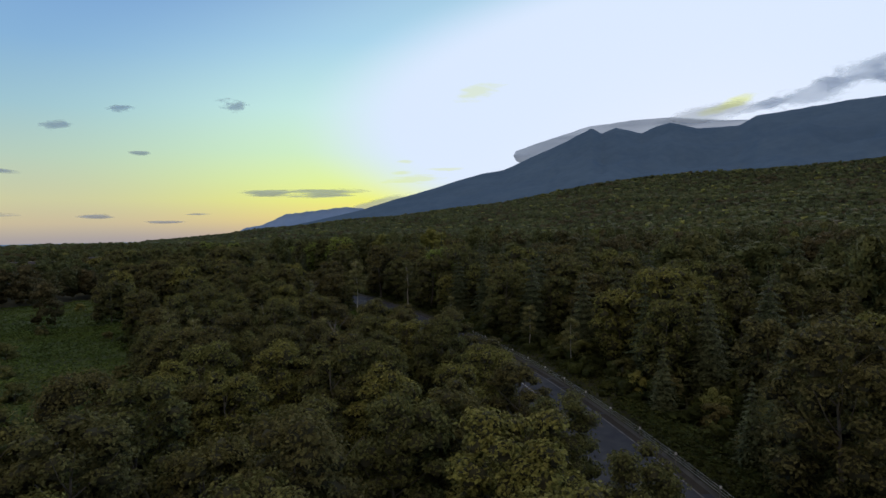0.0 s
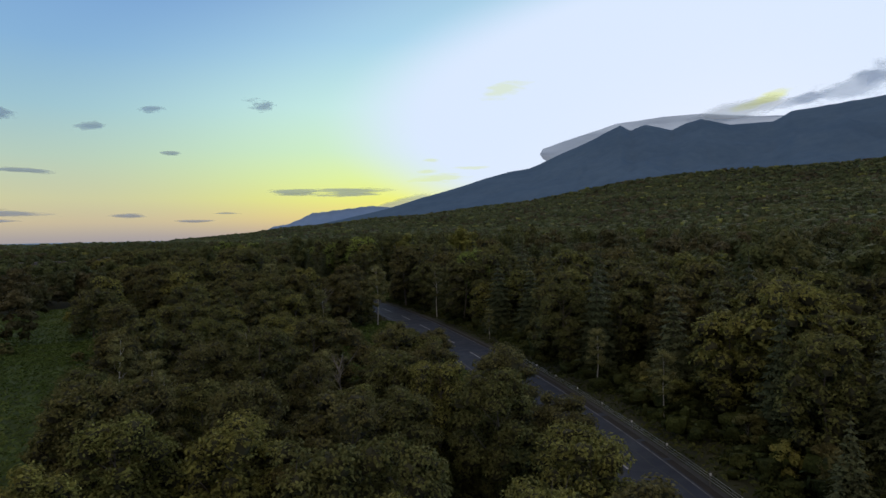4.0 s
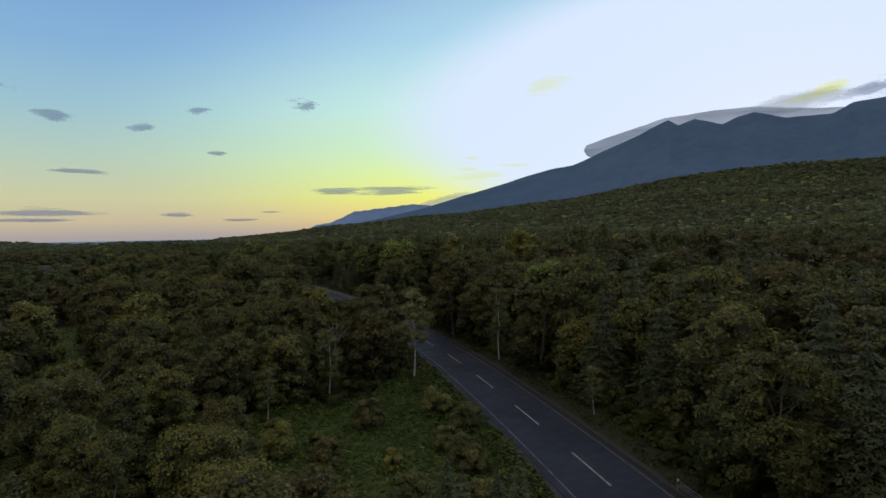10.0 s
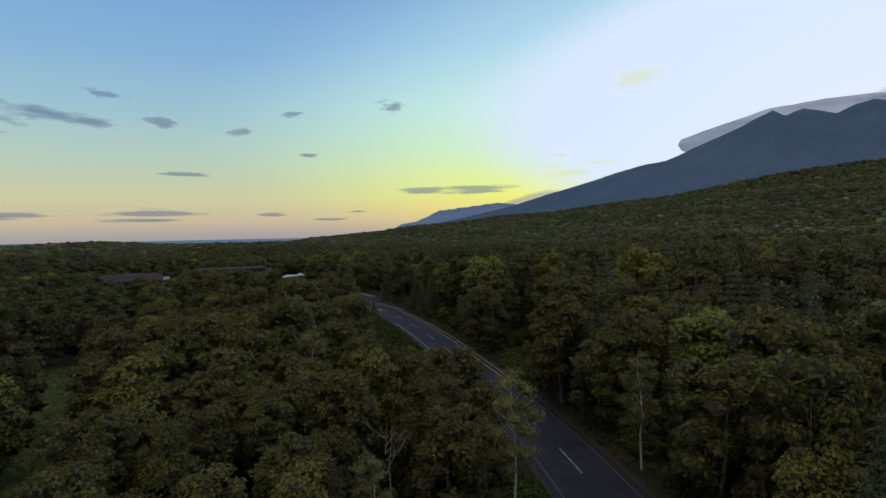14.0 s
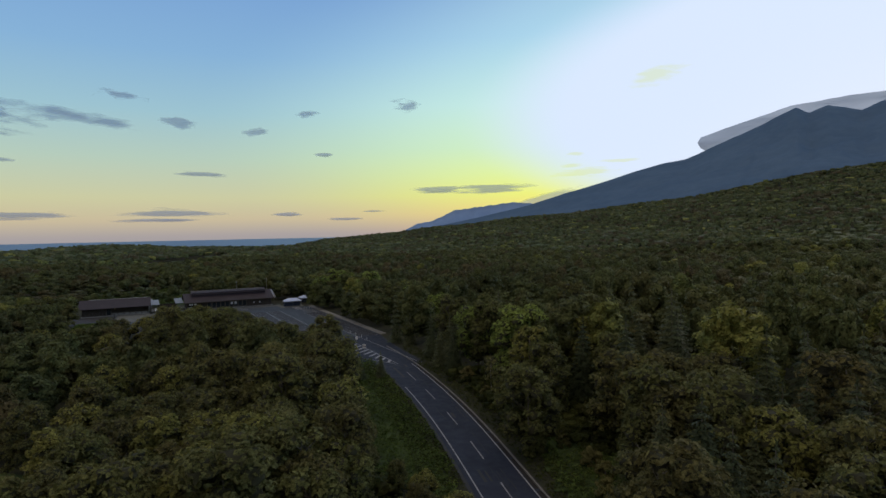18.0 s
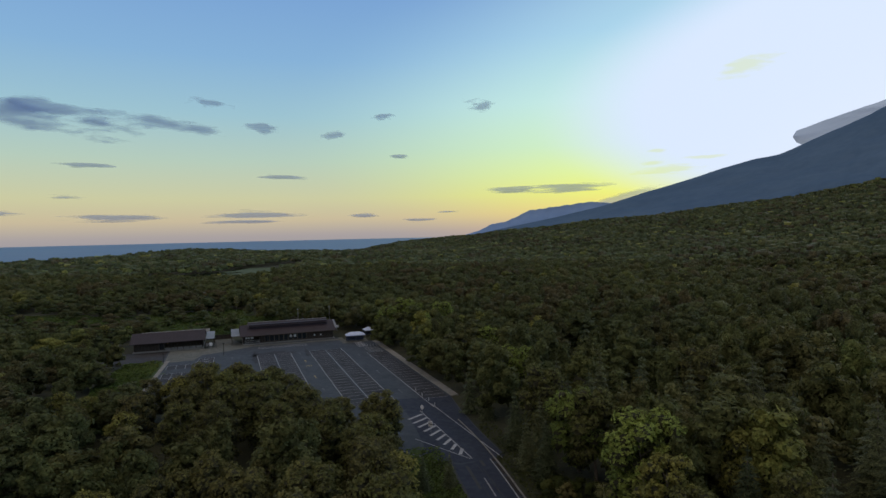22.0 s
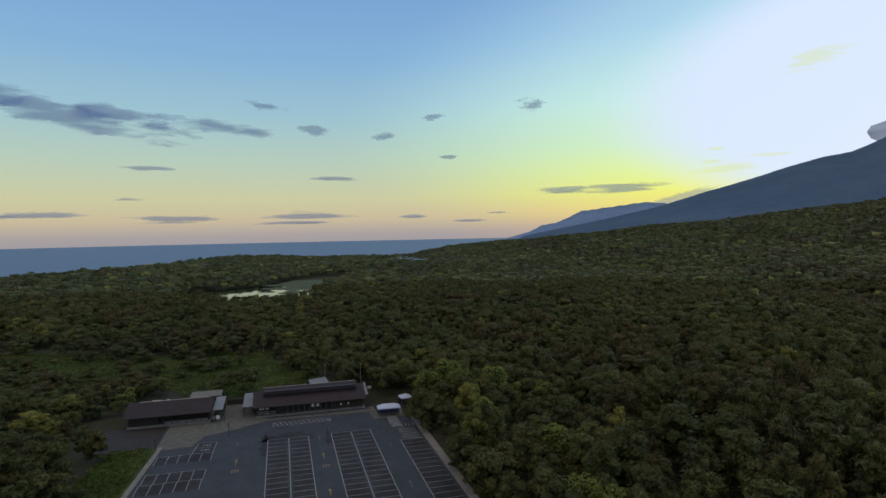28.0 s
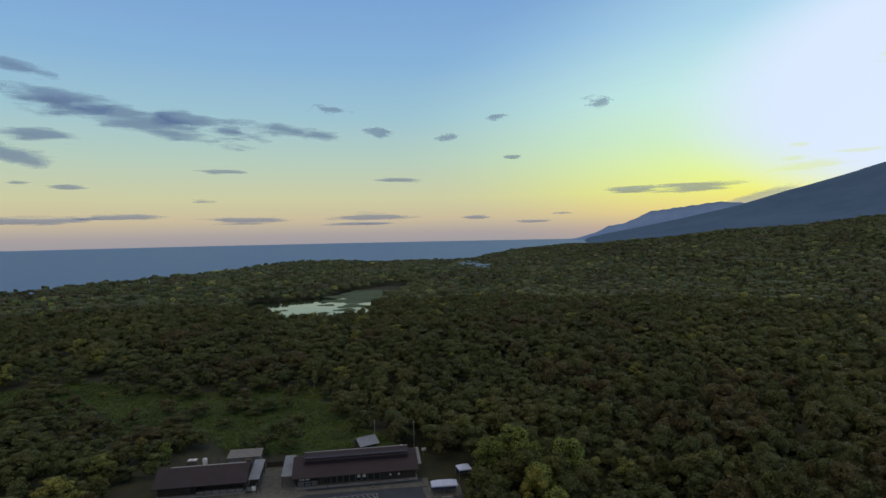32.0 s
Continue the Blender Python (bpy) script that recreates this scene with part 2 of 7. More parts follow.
M_CONCRETE = plain("pale_concrete", (0.17, 0.168, 0.16, 1), (0.27, 0.265, 0.255, 1), 0.8, 0.9)
M_DASH = plain("faded_centre_paint", (0.13, 0.135, 0.16, 1), (0.38, 0.385, 0.42, 1), 1.6, 0.7, bumpy=0.1)
M_FADED = plain("faded_edge_paint", (0.035, 0.037, 0.048, 1), (0.17, 0.17, 0.20, 1), 1.2, 0.7, bumpy=0.1)
M_YELLOW = plain("worn_yellow_paint", (0.24, 0.18, 0.085, 1), (0.40, 0.29, 0.12, 1), 2.2, 0.7, bumpy=0.1)
M_SLAB = plain("pale_paving", (0.078, 0.084, 0.078, 1), (0.160, 0.166, 0.150, 1), 0.7, 0.9)


# ---------------------------------------------------------------- mesh helpers
def mesh_from(name, verts, faces, mat, tint=None, smooth=False, normals=None, inner=None):
    """A mesh out of numpy arrays: verts (n, 3), faces (m, 3 or 4); normals: a shading normal for each vertex; inner:
    which faces are dark cores painted as the shade inside a crown.
    """
    verts, faces = np.asarray(verts, np.float32), np.asarray(faces, np.int32)
    me = bpy.data.meshes.new(name)
    k = faces.shape[1]
    me.vertices.add(len(verts))
    me.vertices.foreach_set("co", verts.ravel())
    me.loops.add(faces.size)
    me.loops.foreach_set("vertex_index", faces.ravel())
    me.polygons.add(len(faces))
    me.polygons.foreach_set("loop_start", np.arange(0, faces.size, k, dtype=np.int32))
    if smooth:
        me.polygons.foreach_set("use_smooth", np.ones(len(faces), bool))
    if tint is not None:
        me.attributes.new("tint", "FLOAT", "POINT").data.foreach_set("value", np.asarray(tint, np.float32))
    me.materials.append(mat)
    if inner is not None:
        me.materials.append(M_CROWN_SHADE)
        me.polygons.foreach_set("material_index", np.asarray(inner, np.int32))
    me.update(calc_edges=True)
    if normals is not None:
        me.polygons.foreach_set("use_smooth", np.ones(len(faces), bool))
        me.normals_split_custom_set_from_vertices(unit(np.asarray(normals, np.float32)))
    return me


def unit(v):
    return v / np.maximum(np.linalg.norm(v, axis=-1, keepdims=True), 1e-6)


def bm_mesh(name, bm, mat, smooth=False):
    me = bpy.data.meshes.new(name)
    bm.normal_update()
    bm.to_mesh(me)
    bm.free()
    if smooth:
        me.polygons.foreach_set("use_smooth", np.ones(len(me.polygons), bool))
    me.materials.append(mat)
    return me


def part(name, data, mat=None, parent=None, label=""):
    """Links a bmesh or a mesh as one object under a thing or part."""
    ob = new(name, bm_mesh(name, data, mat) if isinstance(data, bmesh.types.BMesh) else data)
    ob.parent = parent
    if label:
        tagged(ob, label)
    return ob


def box(bm, x0, x1, y0, y1, z0, z1, bevel=0.0):
    r = bmesh.ops.create_cube(bm, size=1.0)
    vs = r["verts"]
    for v in vs:
        v.co = Vector(((x0 + x1) / 2 + v.co.x * (x1 - x0), (y0 + y1) / 2 + v.co.y * (y1 - y0), (z0 + z1) / 2 + v.co.z * (z1 - z0)))
    if bevel:
        es = {e for v in vs for e in v.link_edges}
        bmesh.ops.bevel(bm, geom=list(es), offset=bevel, segments=1, affect="EDGES")
    return bm


def block(x0, x1, y0, y1, z0, z1, bevel=0.0):
    return box(bmesh.new(), x0, x1, y0, y1, z0, z1, bevel)


def tube(points, radii, n=6):
    """Verts and quads of a tube along points."""
    vs, fs = [], []
    for i, p in enumerate(points):
        a, b = Vector(points[max(i - 1, 0)]), Vector(points[min(i + 1, len(points) - 1)])
        d = (b - a).normalized()
        u = d.orthogonal().normalized()
        w = d.cross(u)
        for k in range(n):
            t = 2 * math.pi * k / n
            vs.append(Vector(p) + (u * math.cos(t) + w * math.sin(t)) * radii[i])
    for i in range(len(points) - 1):
        for k in range(n):
            fs.append((i * n + k, i * n + (k + 1) % n, (i + 1) * n + (k + 1) % n, (i + 1) * n + k))
    return np.array([tuple(v) for v in vs]), np.array(fs)


def join(pieces):
    vs, fs, n = [], [], 0
    for v, f in pieces:
        vs.append(v)
        fs.append(f + n)
        n += len(v)
    return np.concatenate(vs), np.concatenate(fs)


# ---------------------------------------------------------------- the lie of the land
CX = -860.0          # the coast runs along x = CX or so


def coast(y):
    return np.interp(y, [-400, 0, 390, 890, 1434, 1800, 2600, 4000], [-640, -660, -730, -900, -860, -800, -520, 150])


def ground(x, y):
    """Height of the ground; the car park lies at 0."""
    x, y = np.asarray(x, float), np.asarray(y, float)
    r = np.hypot(x, y)
    k = np.minimum(1.0, 1500.0 / np.maximum(r, 1.0))
    v = np.maximum(0.0, 0.66 * x * k + 0.75 * y * k - 480.0)
    h = 0.055 * v + 0.00009 * v * v
    h = h * np.clip(1.0 - 0.28 * (r - 1500.0) / 900.0, 0.6, 1.0)
    # gentle waves far from the road and the car park
    far = np.clip((np.hypot(x + 60, y - 150) - 190) / 250, 0, 1)
    h = h + far * (2.0 * np.sin(x / 83.0 + 1.3) * np.sin(y / 97.0) + 1.6 * np.sin(x / 41.0 + y / 57.0) + 0.004 * r * np.sin(x / 210.0 + y / 160.0 + 0.6))
    # a shoulder of the foothill, and a knoll towards the coast
    side = np.degrees(np.arctan2(x, np.maximum(y, 1.0)))
    h = h + 20.0 * np.exp(-((side - 16.5) / 8.0) ** 2) * np.clip((r - 900) / 700.0, 0, 1) * (y > 0)
    h = h + 8.0 * np.exp(-((x + 430) ** 2 + (y - 900) ** 2) / 105.0 ** 2)
    h = h - 8.0 * np.exp(-((side + 26.0) / 8.0) ** 2) * np.clip((r - 1100) / 250.0, 0, 1) * (y > 0)
    # the road's side lies a metre lower than the car park
    low = np.clip((196.0 - y) / 45.0, 0, 1)
    h = h - 1.0 * low
    # right of the road the land climbs a little
    h = h + np.clip((x - 30) / 60.0, 0, 1) * 2.0
    # the bowl of the pond
    pond = np.exp(-(((x + 415) * 0.75 + (y - 560) * 0.35) / 125.0) ** 2 - ((-(x + 415) * 0.45 + (y - 560) * 0.8) / 185.0) ** 2)
    h = h * (1 - pond) - 4.2 * pond
    # the cliff to the sea
    d = x - coast(y)
    h = np.where(d < 0, np.maximum(-14.0, h + d * 0.5), h + np.clip(1 - d / 260.0, 0, 1) * 3.0)
    return h


def build_ground():
    rad = np.concatenate([np.linspace(0, 420, 71), 420 * (4650 / 420.0) ** (np.arange(1, 71) / 70.0)])
    ang = np.linspace(0, 2 * math.pi, 241)[:-1]
    cx, cy = -40.0, 120.0
    R, A = np.meshgrid(rad[1:], ang, indexing="ij")
    X, Y = cx + R * np.cos(A), cy + R * np.sin(A)
    vs = np.concatenate([[[cx, cy, float(ground(cx, cy))]], np.stack([X, Y, ground(X, Y)], -1).reshape(-1, 3)])
    n = len(ang)
    i, k = np.meshgrid(np.arange(len(rad) - 2), np.arange(n), indexing="ij")
    a = 1 + i * n + k
    b = 1 + i * n + (k + 1) % n
    fs = np.stack([a, a + n, b + n, b], -1).reshape(-1, 4)
    me = mesh_from("ground", vs, fs, M_SOIL, smooth=True)
    tagged(new("ground", me), "dark forest floor with leaf litter and moss", "ground", kind="structure")
    bm = bmesh.new()
    ring = [bm.verts.new(vs[1 + j]) for j in range(n)]
    c = bm.verts.new(vs[0])
    for j in range(n):
        bm.faces.new((c, ring[j], ring[(j + 1) % n]))
    g = part("soil_patch", bm, M_SOIL, bpy.data.objects["ground"])
    return g


build_ground()


def sea_material():
    m, N, b, _ = material("evening_sea")
    p = position(N)
    f = N.noise(0.004, 4, 0.6, p)
    N.link(N.mix(f, (0.046, 0.125, 0.285, 1), (0.064, 0.150, 0.330, 1)), b.inputs["Base Color"])
    b.inputs["Roughness"].default_value = 0.45
    b.inputs["Specular IOR Level"].default_value = 0.4
    bump(N, b, N.noise(0.25, 4, 0.6, p), 0.5, 0.4)
    return m


def pond_material():
    m, N, b, _ = material("still_pond_water")
    b.inputs["Base Color"].default_value = (0.012, 0.018, 0.016, 1)
    b.inputs["Roughness"].default_value = 0.04
    b.inputs["IOR"].default_value = 1.33
    bump(N, b, N.noise(1.5, 3, 0.5, position(N)), 0.04, 0.02)
    return m


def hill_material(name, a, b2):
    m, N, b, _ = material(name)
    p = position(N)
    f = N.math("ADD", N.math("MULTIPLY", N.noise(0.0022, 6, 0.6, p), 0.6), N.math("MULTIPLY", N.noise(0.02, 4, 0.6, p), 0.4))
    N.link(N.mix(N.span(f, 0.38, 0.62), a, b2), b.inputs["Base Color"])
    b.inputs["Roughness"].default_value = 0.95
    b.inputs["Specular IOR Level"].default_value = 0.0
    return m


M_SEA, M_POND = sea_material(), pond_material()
# the blue haze of distance is put into both base colours
M_MOUNT = hill_material("hazed_mountainside", (0.088, 0.150, 0.250, 1), (0.115, 0.185, 0.290, 1))
M_FARRIDGE = hill_material("hazed_far_ridge", (0.21, 0.33, 0.58, 1), (0.25, 0.38, 0.64, 1))


def build_sea():
    ang = np.radians(np.linspace(-40, 160, 121))
    rad = np.array([350.0, 700, 1000, 1500, 2200, 3200, 4150, 4890])
    vs = np.array([(-20 - r * math.sin(a), 60 + r * math.cos(a), -5.5 + 11.0 * (max(0.0, r - 1500) / 3390) ** 2) for r in rad for a in ang])
    n = len(ang)
    i, k = np.meshgrid(np.arange(len(rad) - 1), np.arange(n - 1), indexing="ij")
    a = i * n + k
    fs = np.stack([a, a + 1, a + n + 1, a + n], -1).reshape(-1, 4)
    keep = vs[fs].mean(1)[:, 0] < coast(vs[fs].mean(1)[:, 1]) + 260
    tagged(new("water_sea", mesh_from("water_sea", vs, fs[keep], M_SEA, smooth=True)), "calm grey-blue sea reaching to the horizon", "sea", kind="structure")


POND_POLY = [(-500, 512), (-464, 486), (-420, 468), (-378, 453), (-342, 464), (-343, 500), (-383, 556), (-423, 620), (-463, 715), (-500, 712), (-505, 640), (-480, 590), (-490, 556), (-512, 535)]
M_LILY = plain("lily_pads", (0.036, 0.060, 0.022, 1), (0.075, 0.112, 0.042, 1), 0.05, 0.9, bumpy=0.3)


def build_pond():
    p = np.array(POND_POLY, float)
    c = p.mean(0)
    q = np.concatenate([np.linspace(a, b, 6)[:-1] for a, b in zip(p, np.roll(p, -1, 0))])
    for _ in range(3):
        q = 0.25 * np.roll(q, 1, 0) + 0.5 * q + 0.25 * np.roll(q, -1, 0)
    q = c + (q - c) * 1.06
    bm = bmesh.new()
    bm.faces.new([bm.verts.new((x, y, -1.5)) for x, y in q])
    ob = tagged(new("water_pond", bm_mesh("water_pond", bm, M_POND)), "still pond mirroring the evening sky", "pond", kind="structure")
    rng = random.Random(12)
    for num, (x, y, r) in enumerate(((-470, 690, 30), (-478, 655, 28), (-452, 640, 28), (-434, 606, 22), (-462, 612, 24), (-424, 580, 16), (-404, 550, 13), (-392, 528, 9), (-446, 574, 13), (-490, 700, 24),
                    (-372, 512, 6), (-430, 545, 7), (-395, 505, 5), (-436, 500, 4))):
        bm = bmesh.new()
        ph = rng.uniform(0, 6)
        bm.faces.new([bm.verts.new((x + math.cos(t) * r * k, y + math.sin(t) * r * k, -1.46 + 0.006 * num)) for t, k in
                      ((2 * math.pi * i / 26, 1 + 0.25 * math.sin(3 * 2 * math.pi * i / 26 + ph) + rng.uniform(-0.14, 0.14)) for i in range(26))])
        part("lily_patch", bm, M_LILY, ob, "pale green patch of lily pads")


def build_mountain():
    # azimuth to the left of north, height of the ridge 4.4 km off
    ridge = [(-90, 820), (-75, 850), (-60, 900), (-45, 860), (-36.7, 800), (-33.5, 785), (-30.4, 783), (-27.9, 760), (-26.6, 706),
             (-23.3, 706), (-21.07, 762), (-19.8, 742), (-18.6, 698), (-16.35, 750), (-15.1, 722), (-14.2, 770), (-12.8, 720),
             (-10.95, 655), (-8.3, 566), (-5.9, 490), (-4.2, 468), (0.1, 380), (4.5, 288), (7.75, 212), (10, 172), (12.4, 132),
             (14.8, 97), (17.3, 62), (20.0, 22), (20.9, -14), (24, -30)]
    ra, rz = [r[0] for r in ridge], [r[1] for r in ridge]
    az = np.concatenate([np.linspace(-90, -40, 60), np.linspace(-39.8, 22, 360)])
    s = np.linspace(0, 1.12, 46)
    r0, r1 = 2300.0, 4400.0
    A, Sg = np.meshgrid(np.radians(az), s, indexing="ij")
    X = -np.sin(A) * (r0 + (r1 - r0) * Sg)
    Y = np.cos(A) * (r0 + (r1 - r0) * Sg)
    top = np.interp(az, ra, rz)[:, None]
    foot = np.minimum(ground(X[:, :1], Y[:, :1]) - 6.0, top - 5)
    rise = np.where(Sg <= 1, np.clip(Sg, 0, 1) ** 1.35, 1 - (Sg - 1) * 2.5)
    Z = foot + (top - foot) * rise
    lump = np.zeros_like(Z)
    for i in range(Z.shape[0]):
        for k in range(Z.shape[1]):
            q = Vector((X[i, k] / 340.0, Y[i, k] / 340.0, 0.0))
            lump[i, k] = noise.fractal(q, 1.0, 2.0, 5)
    amp = np.clip((top - foot) / 760.0, 0.0, 1)
    Z = Z + lump * amp * (68 * np.clip(Sg * (1.02 - Sg) * 4, 0, 1) + 7.0 * (Sg > 0.9))
    n = len(s)
    i, k = np.meshgrid(np.arange(len(az) - 1), np.arange(n - 1), indexing="ij")
    a = i * n + k
    fs = np.stack([a, a + 1, a + n + 1, a + n], -1).reshape(-1, 4)
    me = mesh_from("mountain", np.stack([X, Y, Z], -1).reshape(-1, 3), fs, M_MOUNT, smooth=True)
    tagged(new("backdrop_mountain", me), "volcanic mountain range with jagged peaks, blue-grey with painted haze", "mountain", kind="structure")
    # the ridge behind, paler with haze in its colour
    far = [(3, 190), (9.2, 248), (12.4, 218), (14.8, 196), (16.8, 120), (18.3, 98), (19.5, 52), (20.8, 22), (23, -20)]
    az = np.linspace(3, 23, 120)
    pts = []
    for q in az:
        h = np.interp(q, [f[0] for f in far], [f[1] for f in far]) + 5 * noise.fractal(Vector((q * 1.6, 0, 3)), 1.0, 2.0, 4)
        for r, f in ((4520.0, -0.1), (4600.0, 0.55), (4660.0, 1.0), (4720.0, 0.5)):
            pts.append((-math.sin(radians(q)) * r, math.cos(radians(q)) * r, max(h * f, -30)))
    i, k = np.meshgrid(np.arange(119), np.arange(3), indexing="ij")
    a = i * 4 + k
    fs = np.stack([a, a + 1, a + 5, a + 4], -1).reshape(-1, 4)
    tagged(new("backdrop_ridge", mesh_from("ridge", pts, fs, M_FARRIDGE, smooth=True)), "distant headland ridge above the sea, pale blue with painted haze", "mountain", kind="structure")


build_sea()
build_pond()
build_mountain()

# ---------------------------------------------------------------- road and car park
O = Vector((-128.5, 264.5, 0.0))
DOWN, RIGHT = Vector((0.685, -0.728, 0)).normalized(), Vector((0.728, 0.685, 0)).normalized()
LOT = Matrix(((RIGHT.x, -DOWN.x, 0, O.x), (RIGHT.y, -DOWN.y, 0, O.y), (0, 0, 1, 0), (0, 0, 0, 1)))   # local x: right, local y: towards the buildings


def lot(a, b, z=0.0):
    """World place of a point a metres down from the head of the bays and b to the right of their middle."""
    return O + DOWN * a + RIGHT * b + Vector((0, 0, z))


CENTRE = [(15, -90), (13.2, -40), (12.0, 0), (11.6, 18), (10.5, 35), (7.5, 55), (2.3, 76.4), (-0.9, 86), (-4.6, 97), (-8.6, 108), (-13.2, 120.5),
          (-19.5, 134), (-28.5, 151.5), (-38.6, 170), (-46.4, 182.6), (-54.5, 194.5), (-63.0, 206.4), (-72.5, 217.5)]


def smooth_line(pts, step=1.5):
    p = np.array(pts, float)
    t = np.concatenate([[0], np.cumsum(np.hypot(*np.diff(p, axis=0).T))])
    s = np.arange(0, t[-1], step)
    q = np.stack([np.interp(s, t, p[:, 0]), np.interp(s, t, p[:, 1])], -1)
    for _ in range(40):
        q[1:-1] = 0.25 * q[:-2] + 0.5 * q[1:-1] + 0.25 * q[2:]
    return q


ROAD = smooth_line(CENTRE)
ROADS = np.concatenate([[0], np.cumsum(np.hypot(*np.diff(ROAD, axis=0).T))])


def road_z(x, y):
    return float(ground(x, y)) + 0.10


def road_at(s, off=0.0):
    """A point of the road at s metres along it, off to the right of its middle."""
    x, y = np.interp(s, ROADS, ROAD[:, 0]), np.interp(s, ROADS, ROAD[:, 1])
    x2, y2 = np.interp(s + 1, ROADS, ROAD[:, 0]), np.interp(s + 1, ROADS, ROAD[:, 1])
    if s + 1 > ROADS[-1]:
        x2, y2 = 2 * x - np.interp(s - 1, ROADS, ROAD[:, 0]), 2 * y - np.interp(s - 1, ROADS, ROAD[:, 1])
    d = math.hypot(x2 - x, y2 - y)
    return x + (y2 - y) / d * off, y - (x2 - x) / d * off


def strip(s0, s1, o0, o1, lift, step=1.5):
    """A ribbon along the road between two offsets."""
    n = max(2, int((s1 - s0) / step) + 1)
    bm = bmesh.new()
    last = None
    for s in np.linspace(s0, s1, n):
        a, b = road_at(s, o0), road_at(s, o1)
        m = road_at(s, 0)
        z = road_z(*m) + lift
        pair = bm.verts.new((*a, z)), bm.verts.new((*b, z))
        if last:
            bm.faces.new((last[0], last[1], pair[1], pair[0]))
        last = pair
    return bm


def road_s(x, y):
    return ROADS[np.argmin((ROAD[:, 0] - x) ** 2 + (ROAD[:, 1] - y) ** 2)]


def build_road():
    end = ROADS[-1] - 0.5
    road = tagged(new("road", bm_mesh("road", strip(0, end, -3.3, 3.3, 0.0), M_ROAD)), "two-lane grey asphalt road with worn centre dashes", "road", kind="structure")
    bend, fork = road_s(-20, 135), road_s(-47, 183)
    part("edge_line", strip(0, bend, -2.80, -2.68, 0.006), M_FADED, road)
    part("edge_line", strip(bend, fork + 4, -2.80, -2.66, 0.006), M_PAINT, road)
    part("edge_line", strip(0, bend + 12, 2.64, 2.74, 0.006), M_FADED, road)
    part("edge_line", strip(bend + 12, end, 2.62, 2.76, 0.006), M_PAINT, road)
    # leaf litter and moss on the shoulder
    rng = random.Random(17)
    s = 2.0
    while s < end - 12:
        w = rng.uniform(3.0, 8.0)
        part("shoulder_litter", strip(s, s + w, 2.80 + rng.uniform(-0.05, 0.12), 3.32, 0.005, 1.0), M_LITTER, road)
        s += w + rng.uniform(0.0, 1.2)
    # cracks that follow the wheel tracks
    for _ in range(34):
        s0, off, w = rng.uniform(20, end - 14), rng.choice((-1.9, -1.0, 0.25, 0.35, 1.0, 1.8)), rng.uniform(0.03, 0.07)
        bm, last = bmesh.new(), None
        for k in range(rng.randint(6, 14)):
            off += rng.uniform(-0.12, 0.12)
            x, y = road_at(s0 + k * 0.8, off)
            x2, y2 = road_at(s0 + k * 0.8, off + w * rng.uniform(0.5, 1.6))
            pair = [bm.verts.new((p, q, road_z(*road_at(s0 + k * 0.8, 0)) + 0.0045)) for p, q in ((x, y), (x2, y2))]
            if last:
                bm.faces.new((last[0], last[1], pair[1], pair[0]))
            last = pair
        part("crack", bm, M_CRACK, road)
    # a low concrete kerb round the outside of the bend
    s = bend + 6
    while s < end - 3:
        bm = bmesh.new()
        ring = [[bm.verts.new((*road_at(s + ds, o), road_z(*road_at(s + ds, 0)) + dz)) for o, dz in ((3.34, -0.1), (3.34, 0.13), (3.50, 0.13), (3.50, -0.1))] for ds in (0.0, 1.94)]
        for k in range(3):
            bm.faces.new((ring[0][k], ring[0][k + 1], ring[1][k + 1], ring[1][k]))
        bm.faces.new(ring[0])
        bm.faces.new(ring[1][::-1])
        part("kerb_stone", bm, M_CONCRETE, road)
        s += 2.0
    start = road_s(-0.2, 83.1)
    for k in range(-13, 12):
        s, long = (start + 10.58 * k, 4.7) if k < 0 else (start + 11.85 * k, 5.6)
        if 0 < s < end - 14:
            part("centre_dash", strip(s, s + long, -0.075, 0.075, 0.006, 1.0), M_DASH, road)
    rng = random.Random(4)
    for _ in range(26):
        s0, off = rng.uniform(5, end - 14), rng.choice((-1.6, -0.9, 0.3, 0.9, 1.7))
        part("tar_patch", strip(s0, s0 + rng.uniform(1.5, 9), off, off + rng.uniform(0.10, 0.55), 0.004, 0.8), M_CRACK, road)
    verge = strip(0, end, 3.3, 3.75, -0.03)
    part("verge", verge, M_CRACK, road, "dark gravelly edge of the road")
    part("verge", strip(0, end, -3.7, -3.3, -0.03), M_CRACK, road, "dark gravelly edge of the road")


LOT_EDGE = [(-19.5, -44), (-19.5, 7), (-12.5, 7), (-12.5, 10), (-8.5, 16.2), (62, 16.2), (72, 14.5), (84, 13), (96, 12), (97, 4.5), (93, 0.5), (89, -6), (88, -14), (80, -14), (80, -6), (76, -3), (66, -6), (56, -14), (50, -20.5), (46, -32), (44, -45.4), (0, -42.9), (-2, -44)]


def flat(points, z):
    bm = bmesh.new()
    bm.faces.new([bm.verts.new(p + Vector((0, 0, z))) for p in points])
    bmesh.ops.triangulate(bm, faces=bm.faces[:])
    return bm


def line(a0, b0, a1, b1, w, z, mat, name, parent):
    p, q = lot(a0, b0), lot(a1, b1)
    d = (q - p).normalized() * 1.0
    n = Vector((-d.y, d.x, 0)) * w / 2
    up = Vector((0, 0, z))
    bm = bmesh.new()
    bm.faces.new([bm.verts.new(v + up) for v in (p + n, p - n, q - n, q + n)])
    return part(name, bm, mat, parent)


